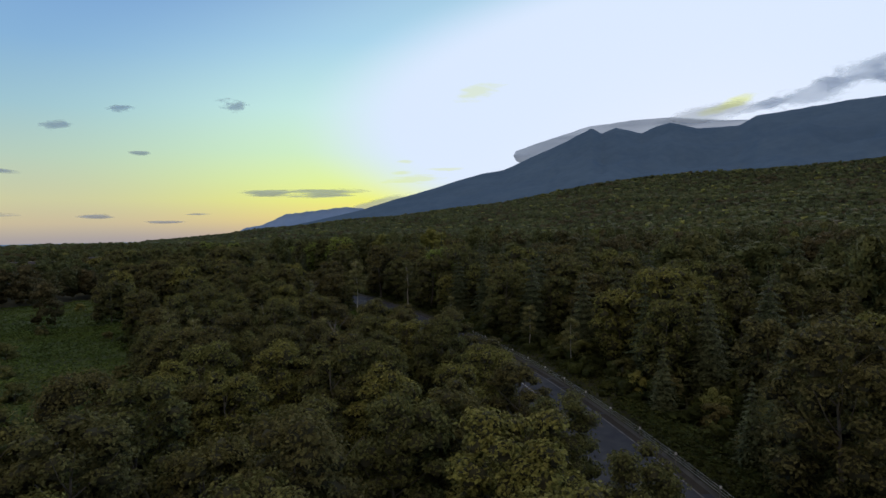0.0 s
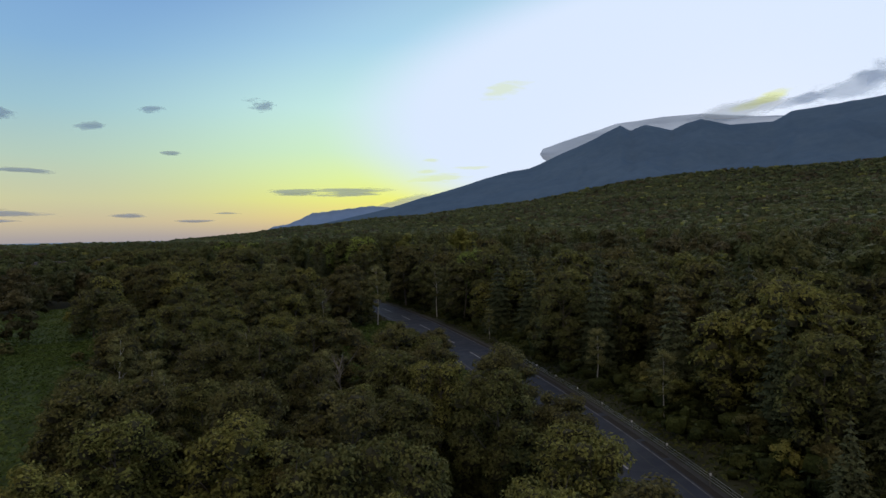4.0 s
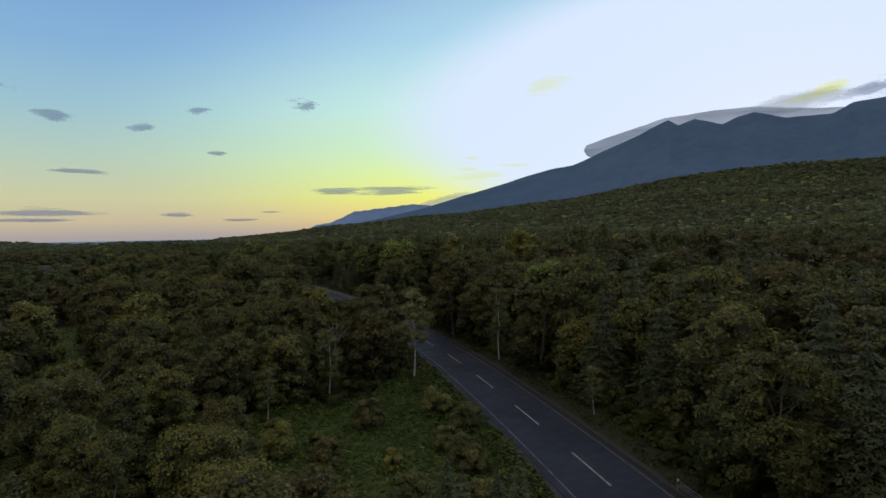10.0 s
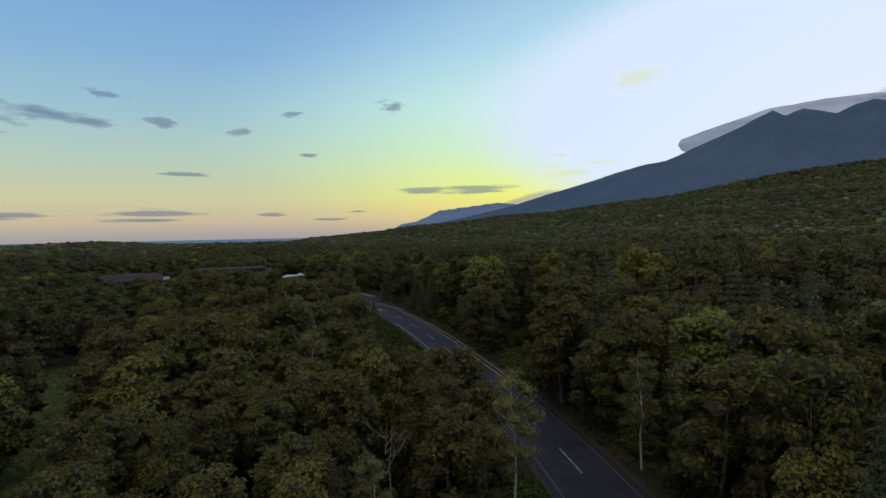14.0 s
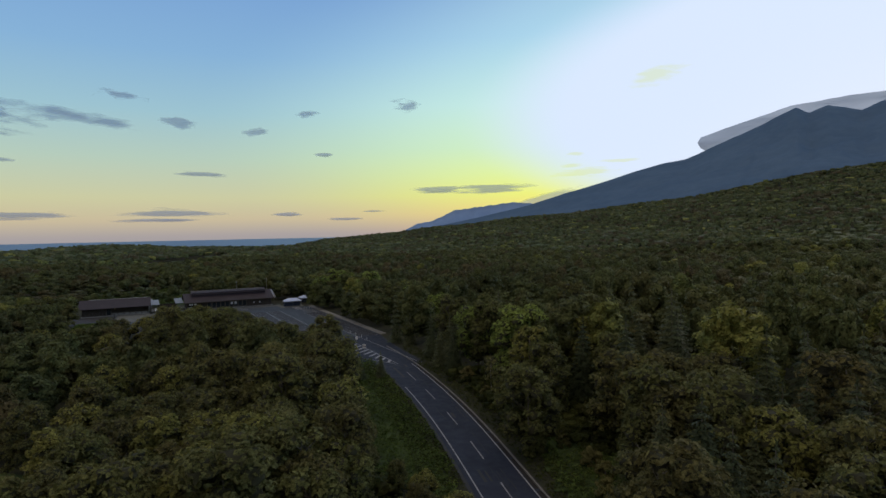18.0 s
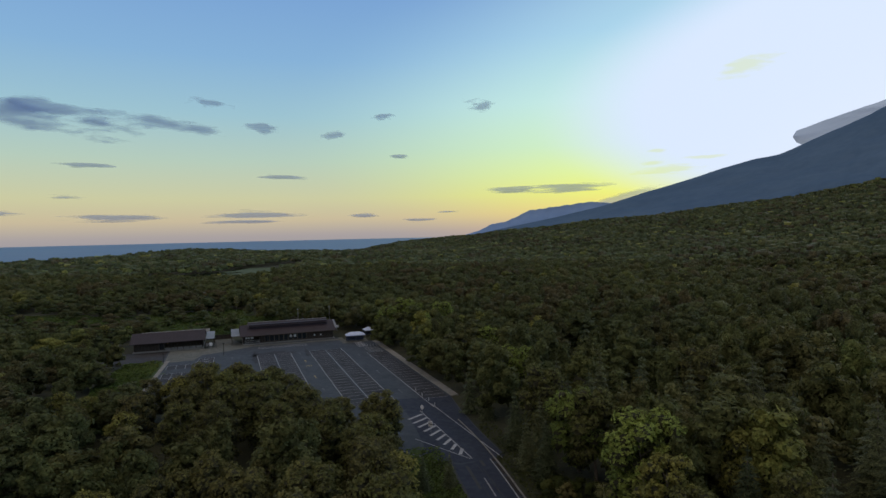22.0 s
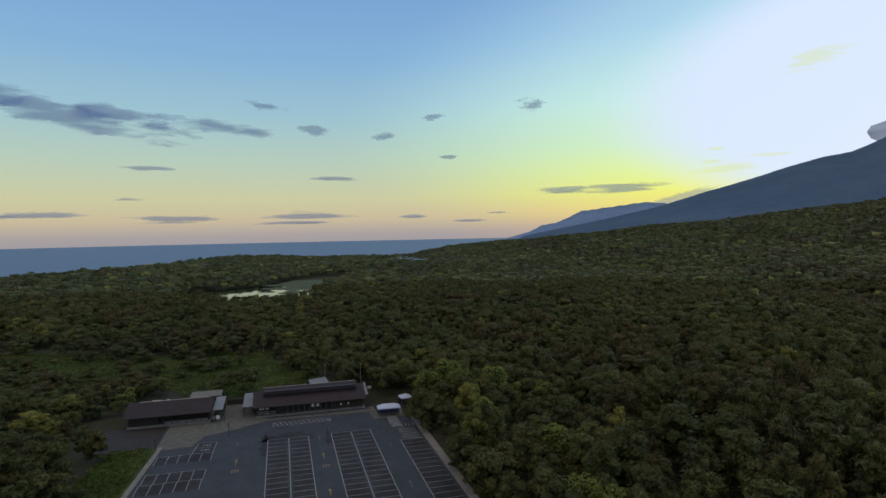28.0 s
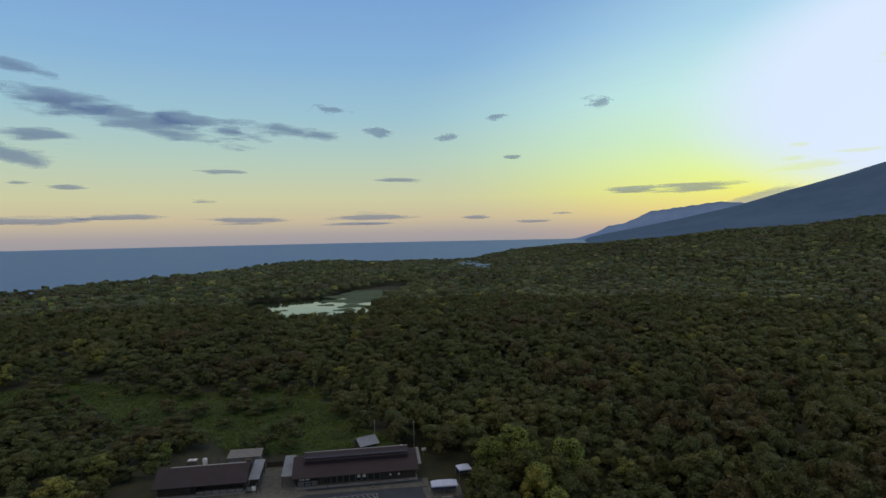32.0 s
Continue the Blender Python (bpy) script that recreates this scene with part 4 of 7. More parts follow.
def plant():
    rng = np.random.default_rng(21)
    pts = scatter()
    # conifers stand in groups right of the road
    patch = np.sin(pts[:, 0] / 19.0 + 0.4) * np.sin(pts[:, 1] / 23.0 + 1.1) + 0.35 * np.sin(pts[:, 0] / 7.0 + pts[:, 1] / 9.0)
    right = pts[:, 0] > np.interp(pts[:, 1], ROAD[:, 1], ROAD[:, 0]) + 2
    near = pts[:, 2] < 450
    chance = np.where(right & (pts[:, 1] < 235), np.clip(0.36 + 0.55 * patch, 0.03, 0.85), 0.02 * (pts[:, 2] > 110)) * near
    fir = rng.random(len(pts)) < chance
    order = np.argsort(pts[:, 2])
    base = {}
    words = {
        "broad": ("broadleaf_tree", "dark green broadleaf tree with an uneven rounded crown", "tree", "broadleaf trees beside the road"),
        "broad_lo": ("broadleaf_tree", "dark green broadleaf tree in the dense roadside wood", "tree", "broadleaf trees beside the road"),
        "pale": ("broadleaf_tree", "tall broadleaf tree with light yellow-green leaves", "tree", "light green trees at the wood's edge"),
        "birch": ("birch_tree", "slender birch with white trunk and sparse leaves", "tree", "birches by the road"),
        "fir": ("fir_tree", "dark fir with layered drooping boughs", "tree", "firs right of the road"),
        "fir_lo": ("fir_tree", "dark fir with layered drooping boughs", "tree", "firs right of the road"),
    }

    def thing(kind, i):
        if (kind, i) not in base:
            base[kind, i] = tree_thing(*words[kind], *KINDS[kind][i])
            return base[kind, i], True
        return base[kind, i], False

    def put(kind, i, x, y, rz, s, sz=None):
        ob, fresh = thing(kind, i)
        if fresh:
            z = float(ground(x, y)) - 0.05
            ob.matrix_basis = Matrix.LocRotScale((x, y, z), Euler((0, 0, rz)), (s, s, sz or s))
            return
        lay(ob, x, y, rz, s, sz)

    for kind, i, x, y, s in PLACED_TREES:
        put(kind, i, x, y, i * 1.3 + x, s)
    if PLACED_TREES:
        own = np.array([(p[2], p[3]) for p in PLACED_TREES])
        clash = np.zeros(len(pts), bool)
        for a, b in own:
            clash |= np.hypot(pts[:, 0] - a, pts[:, 1] - b) < 3.3
    else:
        clash = np.zeros(len(pts), bool)
    count = {"broad": 0, "fir": 0}
    rest = []
    for j in order:
        if clash[j]:
            continue
        x, y, d, s = pts[j]
        kind = "fir" if fir[j] else "broad"
        limit = 240 if kind == "broad" else 120
        if d < 90 and count[kind] < limit:
            near_by = count[kind] < (54 if kind == "broad" else 45)
            i = int(rng.integers(0, 8 if kind == "broad" else 5))
            tall = float(canopy(x, y)) * rng.uniform(0.80, 1.06)
            rd = float(np.min(np.hypot(ROAD[:, 0] - x, ROAD[:, 1] - y)))
            if rd < 9.0:
                tall *= 0.78
            if x < np.interp(y, ROAD[:, 1], ROAD[:, 0]) and rd < 15 and 121 < y < 165:
                tall = min(tall, max(2.6, 7.6 - (y - 121) * 0.15))
            sz = tall / (9.0 if kind == "broad" else 10.2)
            sc = sz * rng.uniform(0.84, 1.10) if kind == "broad" else sz * rng.uniform(0.80, 0.95)
            put(kind if near_by else kind + "_lo", i, x, y, rng.uniform(0, 6.28), sc, sz)
            count[kind] += 1
        else:
            rest.append(j)
    rest = np.array(rest)
    # the rest of the woods, joined
    def woods(name, label, idx, lumps, cards_per, size, firs, seed):
        rg = np.random.default_rng(seed)
        P = pts[idx]
        variants = []
        for q in range(10):
            if firs:
                v, f, n, q_in = fir_crown(np.random.default_rng(400 + q), 9.2, 2.9, max(4, cards_per // 12), 9, 4, size)
            else:
                v, f, n, q_in = broad_crown(np.random.default_rng(400 + q), 8.4, 2.9, cards_per, size, lumps, 2 if lumps > 1 else 1, 0.16 if lumps > 8 else 0.24 if lumps > 3 else 0.34, 0.98 if lumps < 10 else 0.90, (0.84, 1.26))
            variants.append((v, n, f, q_in))
        which = rg.integers(0, 10, len(P))
        allv, tint, alln, allf, allk, base_n = [], [], [], [], [], 0
        for q in range(10):
            sel = P[which == q]
            if not len(sel):
                continue
            a = rg.uniform(0, 6.28, len(sel))
            hz = canopy(sel[:, 0], sel[:, 1]) / 8.8 * rg.uniform(0.72, 1.18, len(sel)) * (0.86 + sel[:, 3] * 0.028)
            sc = np.maximum(sel[:, 3] / 5.6, hz * 0.86) * (0.66 + 0.72 * rg.random(len(sel)) ** 1.4)
            hz *= 0.86 + 0.26 * (0.5 + 0.5 * np.sin(sel[:, 0] / 6.1 + 1.7 * np.sin(sel[:, 1] / 10.3)) * np.sin(sel[:, 1] / 7.3 + np.sin(sel[:, 0] / 8.9)))
            v, nn, ff, kin = variants[q]
            c, s2 = np.cos(a)[:, None], np.sin(a)[:, None]
            X = (v[None, :, 0] * c - v[None, :, 1] * s2) * sc[:, None] + sel[:, 0:1]
            Y = (v[None, :, 0] * s2 + v[None, :, 1] * c) * sc[:, None] + sel[:, 1:2]
            Z = v[None, :, 2] * hz[:, None] + ground(sel[:, 0], sel[:, 1])[:, None]
            allv.append(np.stack([X, Y, Z], -1).reshape(-1, 3))
            alln.append(np.stack([nn[None, :, 0] * c - nn[None, :, 1] * s2, nn[None, :, 0] * s2 + nn[None, :, 1] * c, np.broadcast_to(nn[None, :, 2], X.shape)], -1).reshape(-1, 3))
            allf.append((ff[None] + (base_n + np.arange(len(sel)) * len(v))[:, None, None]).reshape(-1, 4))
            base_n += len(sel) * len(v)
            allk.append(np.tile(kin, len(sel)))
            stand = 0.5 + 0.5 * np.sin(sel[:, 0] / 14.0 + 2.0 * np.sin(sel[:, 1] / 31.0)) * np.sin(sel[:, 1] / 17.0 + 1.4 * np.sin(sel[:, 0] / 27.0))
            wide = 0.5 + 0.5 * np.sin(sel[:, 0] / 37.0 + 1.3 * np.sin(sel[:, 1] / 53.0)) * np.sin(sel[:, 1] / 43.0 + 1.1 * np.sin(sel[:, 0] / 61.0))
            tone = np.where(rg.random(len(sel)) < 0.02 + 0.10 * wide * stand, rg.uniform(0.80, 1.0, len(sel)), 0.34 * rg.beta(1.0, 1.6, len(sel)) + 0.34 * stand + 0.26 * wide)
            tint.append(np.repeat(np.clip(tone, 0, 1), len(v)))
        allv = np.concatenate(allv)
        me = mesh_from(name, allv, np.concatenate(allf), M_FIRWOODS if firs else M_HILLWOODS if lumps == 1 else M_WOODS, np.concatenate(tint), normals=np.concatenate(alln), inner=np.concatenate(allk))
        tagged(new(name, me), label, "forest", kind="stuff")

    rd = pts[rest, 2]
    rf = fir[rest]
    b = ~rf
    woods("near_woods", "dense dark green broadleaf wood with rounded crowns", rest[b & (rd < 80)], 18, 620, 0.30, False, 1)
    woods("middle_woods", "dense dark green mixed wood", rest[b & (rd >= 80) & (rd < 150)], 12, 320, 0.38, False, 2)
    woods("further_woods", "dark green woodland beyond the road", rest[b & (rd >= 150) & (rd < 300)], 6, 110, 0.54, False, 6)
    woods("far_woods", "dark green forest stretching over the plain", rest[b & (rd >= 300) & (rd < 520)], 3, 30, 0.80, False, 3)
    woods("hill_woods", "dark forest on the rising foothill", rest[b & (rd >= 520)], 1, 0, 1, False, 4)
    woods("fir_woods", "dark firs among the broadleaf trees", rest[rf & (rd < 450)], 0, 140, 0.62, True, 5)


def birches():
    """Birches: index, x, y, height."""
    for i, x, y, h in ((0, -16.0, 107.8, 10.0), (1, -7.2, 118.0, 9.0), (2, 1.2, 97.2, 4.6), (3, -22.5, 99.4, 7.2), (4, -37.2, 121.5, 10.4), (2, -25.6, 92.6, 5.2), (3, -24.5, 58.0, 6.6), (1, -27.8, 59.5, 6.8),
                       (0, -21.4, 53.4, 6.0), (4, -4.6, 114.6, 4.8), (0, 8.6, 77.4, 5.8), (1, -26.8, 167.9, 6.0), (3, -36.6, 184.0, 6.2), (2, -222, 330, 8.0), (4, -48.4, 142.5, 10.5), (2, 10.2, 72.0, 6.0), (4, 13.2, 61.9, 5.6),
                       (1, -28.4, 173.0, 7.0), (3, -18.5, 60.8, 7.4), (0, -12.2, 58.4, 6.4)):
        yield "birch", i, x, y, h / 10.0


def roadside():
    """Firs and broadleaf trees that stand out: kind, index, x, y, height."""
    for kind, i, x, y, h in (("fir", 0, 13.7, 85.5, 12.0), ("fir", 1, 20.2, 69.0, 10.8), ("fir", 2, 11.4, 77.0, 11.0), ("fir", 3, 6.8, 97.0, 11.4), ("fir", 4, -11.0, 147.0, 12.0), ("fir", 0, -16.6, 176.0, 13.4),
                             ("fir", 2, -9.3, 194.0, 15.0), ("fir", 1, 22.5, 50.5, 9.6), ("fir", 4, 29, 53, 10.6), ("fir", 3, 17.5, 92.5, 11.6), ("fir", 2, 24, 100, 12.0), ("fir", 1, 14, 119, 12.2), ("fir", 0, 27, 78, 11.6), ("fir", 4, 6.7, 108.0, 13.0), ("fir", 1, 2.6, 101.2, 11.4), ("fir", 2, 18.5, 110, 12.6), ("fir", 3, 31, 92, 12.0), ("fir", 0, 16, 68, 9.8), ("fir", 4, 2.0, 152, 12.6), ("fir", 3, -4.5, 158, 12.2), ("fir", 1, -22.5, 183, 12.6),
                             ("fir", 3, -6.4, 73.6, 5.2), ("fir", 1, -7.9, 72.0, 5.6), ("fir", 4, -8.9, 74.6, 5.0), ("fir", 2, -5.4, 75.6, 4.4), ("fir", 0, -9.6, 72.6, 4.2),
                             ("fir", 2, -57.4, 189.5, 4.6), ("fir", 0, -60.2, 187.0, 5.0)):
        yield kind, i, x, y, h / 10.2
    for i, x, y, h in ((0, -7.2, 42.0, 7.7), (1, -6.7, 27.8, 6.8), (2, -3.0, 31.6, 7.3), (3, -0.2, 45.6, 8.0), (4, 0.2, 51.2, 7.9), (5, -14.3, 26.6, 8.1), (7, -16.5, 58.6, 8.0), (0, -14.6, 63.0, 8.4),
                       (1, -32.2, 78.3, 8.0), (2, -29.2, 79.0, 7.3), (3, 8.2, 79.0, 9.5), (6, 3.5, 120.0, 12.6), (7, 7.0, 22.5, 6.0), (5, 5.6, 28.5, 6.4), (3, 4.4, 34.5, 6.8), (1, 2.8, 39.5, 7.0), (6, 3.6, 47.2, 6.0), (2, -19.8, 116.5, 7.2), (5, -23.0, 121.5, 7.0), (4, -19.2, 112.2, 5.4), (0, -2.3, 137.0, 11.6),
                       (1, -2.4, 112.6, 10.4), (2, -14.3, 135.4, 12.4), (3, -10.4, 127.8, 9.5), (4, -27.8, 162.0, 10.6), (5, -12.6, 139.1, 9.9), (7, 4.0, 162.0, 13.3), 
                       (1, -49.7, 211.0, 12.4), (2, -39.6, 198.2, 13.2), (3, -25.6, 227.0, 14.2), (4, -44.2, 128.2, 12.8), (5, -55.5, 154.8, 12.1), (6, -58.8, 158.6, 12.2), (7, -65.1, 139.6, 8.7), (0, -77.6, 146.4, 7.6),
                       (6, 22.4, 33.5, 8.0), (5, 18.6, 27.5, 10.0), (2, -105.5, 288.5, 10.0), (7, -113.5, 284.5, 9.4), (3, -205.0, 246.5, 5.6), (1, -198.6, 241.0, 5.4), (6, -193.0, 236.0, 5.0), (4, -209.5, 255.0, 5.8), (0, -204.0, 262.5, 4.2), (5, -187.0, 231.0, 4.8), (6, -97.0, 289.0, 9.0)):
        yield "broad" if y < 112 else "broad_lo", i, x, y, h / 9.0
    # lighter trees beside the tents, the lot and the road
    for i, x, y, h in ((1, -118.4, 297, 12.4), (3, -112, 292, 12.0), (4, -106, 284, 9.8), (0, -122.5, 291.5, 10.8), (5, -98.5, 277.5, 8.8), (6, -105.0, 297, 11.4), (2, -201.0, 256.5, 5.6), (7, -76.0, 262.0, 10.0), (3, -60.0, 236.0, 10.4), (0, -66.0, 241.0, 9.8), (4, -0.8, 128.8, 11.8), (6, -32.4, 188.6, 13.4), (0, -42.3, 200.5, 12.6), (1, 1.6, 116.4, 9.6)):
        yield "pale", i, x, y, h / 9.0
    # the clump between the fork and the car park
    for i, x, y, h in ((6, -114.0, 204.0, 10.0), (7, -107.0, 206.0, 10.3), (2, -100.6, 206.2, 9.9), (0, -94.4, 203.6, 9.6), (1, -88.4, 201.0, 8.2), (3, -81.0, 200.4, 7.6), (5, -110.0, 200.0, 10.2), (6, -98.0, 199.0, 10.4),
                       (2, -87.0, 194.5, 9.4), (1, -104.4, 212.0, 7.4), (4, -111.0, 210.0, 8.2), (2, -104.0, 199.0, 10.4), (4, -92.6, 195.6, 10.2), (0, -79.6, 193.6, 9.4), (3, -71.2, 196.4, 10.0), (5, -74.6, 199.6, 7.6),
                       (7, -90.4, 191.6, 11.0), (6, -99.5, 192.5, 10.0), (1, -108.0, 193.5, 8.8), (4, -84.0, 188.0, 10.0), (2, -76.0, 189.0, 9.6), (0, -70.0, 190.5, 8.6), (3, -68.4, 185.0, 9.4), (5, -92.0, 184.0, 10.4), (7, -100.0, 184.5, 9.4),
                       (0, -118.5, 193.0, 7.6), (3, -124.5, 187.5, 7.4), (6, -113.0, 187.0, 8.4), (1, -119.5, 181.0, 7.8), (4, -127.6, 193.5, 6.6), (2, -106.5, 179.5, 8.6), (5, -131.5, 187.5, 7.0), (7, -121.0, 197.5, 8.0), (0, -116.6, 199.6, 8.6)):
        yield "broad_lo", i, x, y, h / 9.0


PLACED_TREES = [*birches(), *roadside()]
plant()


# ---------------------------------------------------------------- bamboo grass and shrubs
def fill(poly, per, rng):
    p = np.array(poly)
    lo, hi = p.min(0), p.max(0)
    n = int((hi - lo).prod() * per)
    x, y = rng.uniform(lo[0], hi[0], n), rng.uniform(lo[1], hi[1], n)
    k = inside(x, y, poly)
    return np.stack([x[k], y[k]], -1)


def turf_z(x, y):
    """The meadows' surface: low mounds, higher ones behind the buildings."""
    behind = np.clip((np.asarray(y) + 0.94 * np.asarray(x) - 118 - 15) / 12.0, 0, 1) * np.clip((-150 - np.asarray(x)) / 20.0, 0, 1)
    wave = np.sin(np.asarray(x) / 11.0 + 1.2 * np.sin(np.asarray(y) / 17.0)) * np.sin(np.asarray(y) / 9.0 + 0.8 * np.sin(np.asarray(x) / 13.0))
    return ground(x, y) + 0.10 + behind * (0.9 + 1.1 * wave) + 0.08 * np.sin(np.asarray(x) * 1.1) * np.sin(np.asarray(y) * 1.3)


def grass(name, label, xy, size, tall, seed, mat=None):
    """Low bamboo grass: leaf tips in soft mounds over the ground."""
    rng = np.random.default_rng(seed)
    x, y = xy[:, 0], xy[:, 1]
    swell = 0.5 + 0.5 * np.sin(x / 2.3 + np.sin(y / 1.7)) * np.sin(y / 2.9 + 0.7 * np.sin(x / 4.1))
    z = turf_z(x, y) - 0.05 + tall * (0.25 + 0.75 * swell) * rng.uniform(0.55, 1.0, len(x))
    n = np.stack([rng.normal(size=len(x)) * 0.5, rng.normal(size=len(x)) * 0.5, np.ones(len(x))], -1)
    v, f = cards(np.stack([x, y, z], -1), n, np.full(len(x), size), rng, slim=0.34, fold=0.2)
    tint = np.repeat(np.clip(0.5 + 0.35 * np.sin(x / 9.0) * np.sin(y / 7.0) + rng.normal(size=len(x)) * 0.18, 0, 1), 4)
    tagged(new(name, mesh_from(name, v, f, mat or M_GRASS, tint)), label, "grass", kind="stuff")


def build_grass():
    rng = np.random.default_rng(5)
    near = np.concatenate([fill(GRASSY[0], 12, rng), fill(GRASSY[1], 7, rng), fill(GRASSY[6], 8, rng), fill(GRASSY[2], 22, rng), fill(GRASSY[7], 14, rng), fill(GRASSY[8], 10, rng)])
    k = road_distance(near[:, 0], near[:, 1]) > 3.9
    grass("meadow_grass", "bright green dwarf bamboo carpeting the clearings", near[k], 0.26, 0.7, 1)
    far = np.concatenate([fill(GRASSY[3], 4.5, rng), fill(GRASSY[5], 9, rng)])
    grass("hillside_grass", "mid-green dwarf bamboo meadow behind the buildings", far, 0.42, 0.9, 2)
    bank = fill(GRASSY[4], 22, rng)
    grass("bank_grass", "dark green bamboo grass on the bank behind the fence", bank[road_distance(bank[:, 0], bank[:, 1]) > 3.9], 0.26, 0.7, 4, M_VERGE)
    s = rng.uniform(60, ROADS[-1] - 8, 26000)
    off = np.where(rng.random(26000) < 0.5, rng.uniform(3.75, 8.5, 26000), rng.uniform(-8.0, -3.8, 26000))
    xs, ys = np.interp(s, ROADS, ROAD[:, 0]), np.interp(s, ROADS, ROAD[:, 1])
    dx, dy = np.interp(s + 1, ROADS, ROAD[:, 0]) - xs, np.interp(s + 1, ROADS, ROAD[:, 1]) - ys
    d = np.maximum(np.hypot(dx, dy), 1e-6)
    xy = np.stack([xs + dy / d * off, ys - dx / d * off], -1)
    k = ~inside(xy[:, 0], xy[:, 1], wpoly(LOT_EDGE)) & (road_distance(xy[:, 0], xy[:, 1]) > 3.6)
    grass("roadside_grass", "dark green bamboo grass along the road's verge", xy[k], 0.24, 0.55, 3, M_VERGE)


def build_undergrowth():
    """Low bushes that close the forest floor between the trunks, joined."""
    rng = np.random.default_rng(61)
    x, y = [q.ravel() for q in np.meshgrid(np.arange(-75, 46, 1.9), np.arange(14, 196, 1.9))]
    x, y = x + rng.uniform(-0.8, 0.8, x.shape), y + rng.uniform(-0.8, 0.8, y.shape)
    d = road_distance(x, y)
    k = (d > 6.2) & (d < 46) & ~inside(x, y, LOT_POLY) & (seen_distance(x, y) < 95)
    for g in GRASSY:
        k &= ~inside(x, y, g)
    x, y = x[k], y[k]
    kinds = [broad_crown(np.random.default_rng(80 + q), 1.7, 1.35, 46, 0.22, 3, 1, 0.2, 0.8, (0.7, 1.2), False) for q in range(6)]
    V, F, S, tint, n0 = [], [], [], [], 0
    for q, (v, f, n, _) in enumerate(kinds):
        sel = np.arange(q, len(x), 6)
        a, sc = rng.uniform(0, 6.28, (len(sel), 1)), rng.uniform(0.7, 1.25, (len(sel), 1))
        c, s2 = np.cos(a), np.sin(a)
        V.append(np.stack([(v[None, :, 0] * c - v[None, :, 1] * s2) * sc + x[sel, None], (v[None, :, 0] * s2 + v[None, :, 1] * c) * sc + y[sel, None],
                           v[None, :, 2] * sc * rng.uniform(0.6, 1.2, (len(sel), 1)) + ground(x[sel], y[sel])[:, None] - 0.3], -1).reshape(-1, 3))
        S.append(np.stack([n[None, :, 0] * c - n[None, :, 1] * s2, n[None, :, 0] * s2 + n[None, :, 1] * c, np.broadcast_to(n[None, :, 2], (len(sel), len(n)))], -1).reshape(-1, 3))
        F.append((f[None] + (n0 + np.arange(len(sel)) * len(v))[:, None, None]).reshape(-1, 4))
        tint.append(np.repeat(rng.random(len(sel)), len(v)))
        n0 += len(sel) * len(v)
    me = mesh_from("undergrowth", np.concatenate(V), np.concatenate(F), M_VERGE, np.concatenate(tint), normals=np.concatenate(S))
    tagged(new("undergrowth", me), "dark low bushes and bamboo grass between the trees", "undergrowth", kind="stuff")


M_SNAG = plain("bleached_dead_wood", (0.13, 0.12, 0.105, 1), (0.27, 0.255, 0.23, 1), 2.5, 0.85, bumpy=0.3)


def build_snags():
    """Leafless pale trees among the crowns."""
    for i, (x, y, h) in enumerate(((-10.8, 57.3, 6.4), (-8.2, 58.1, 4.8), (-18.6, 63.5, 6.4), (-47.0, 141.0, 9.6), (-23.6, 104.5, 6.8), (-262, 352, 8.0), (-33, 82, 6.6))):
        rng = np.random.default_rng(700 + i)
        e = tagged(new("bare_tree"), "leafless grey-white tree with forked twigs among green crowns", "tree", "bare trees in the wood")
        v, f = trunk(rng, h, 0.085, 0, 0.7)
        part("trunk", mesh_from("trunk", v, f, M_SNAG, smooth=True), parent=e)
        for k in range(9):
            z, a, l = h * rng.uniform(0.42, 0.92), rng.uniform(0, 6.28), h * rng.uniform(0.14, 0.26)
            p, d = Vector((0, 0, z)), Vector((math.cos(a), math.sin(a), rng.uniform(0.5, 1.2)))
            q = p + d * l * 0.5
            pieces = [tube([p, q, q + (d + Vector((0, 0, 0.4))) * l * 0.5], [0.038, 0.024, 0.006], 5)]
            for w in (0.7, -0.7):
                t = Vector((math.cos(a + w), math.sin(a + w), 0.9))
                pieces.append(tube([q, q + t * l * 0.3, q + t * l * 0.55], [0.018, 0.012, 0.004], 4))
            v, f = join(pieces)
            part("branch", mesh_from("branch", v, f, M_SNAG, smooth=True), parent=e)
        e.matrix_basis = Matrix.Translation((x, y, float(ground(x, y)) - 0.05)) @ Matrix.Rotation(i * 1.1, 4, "Z")


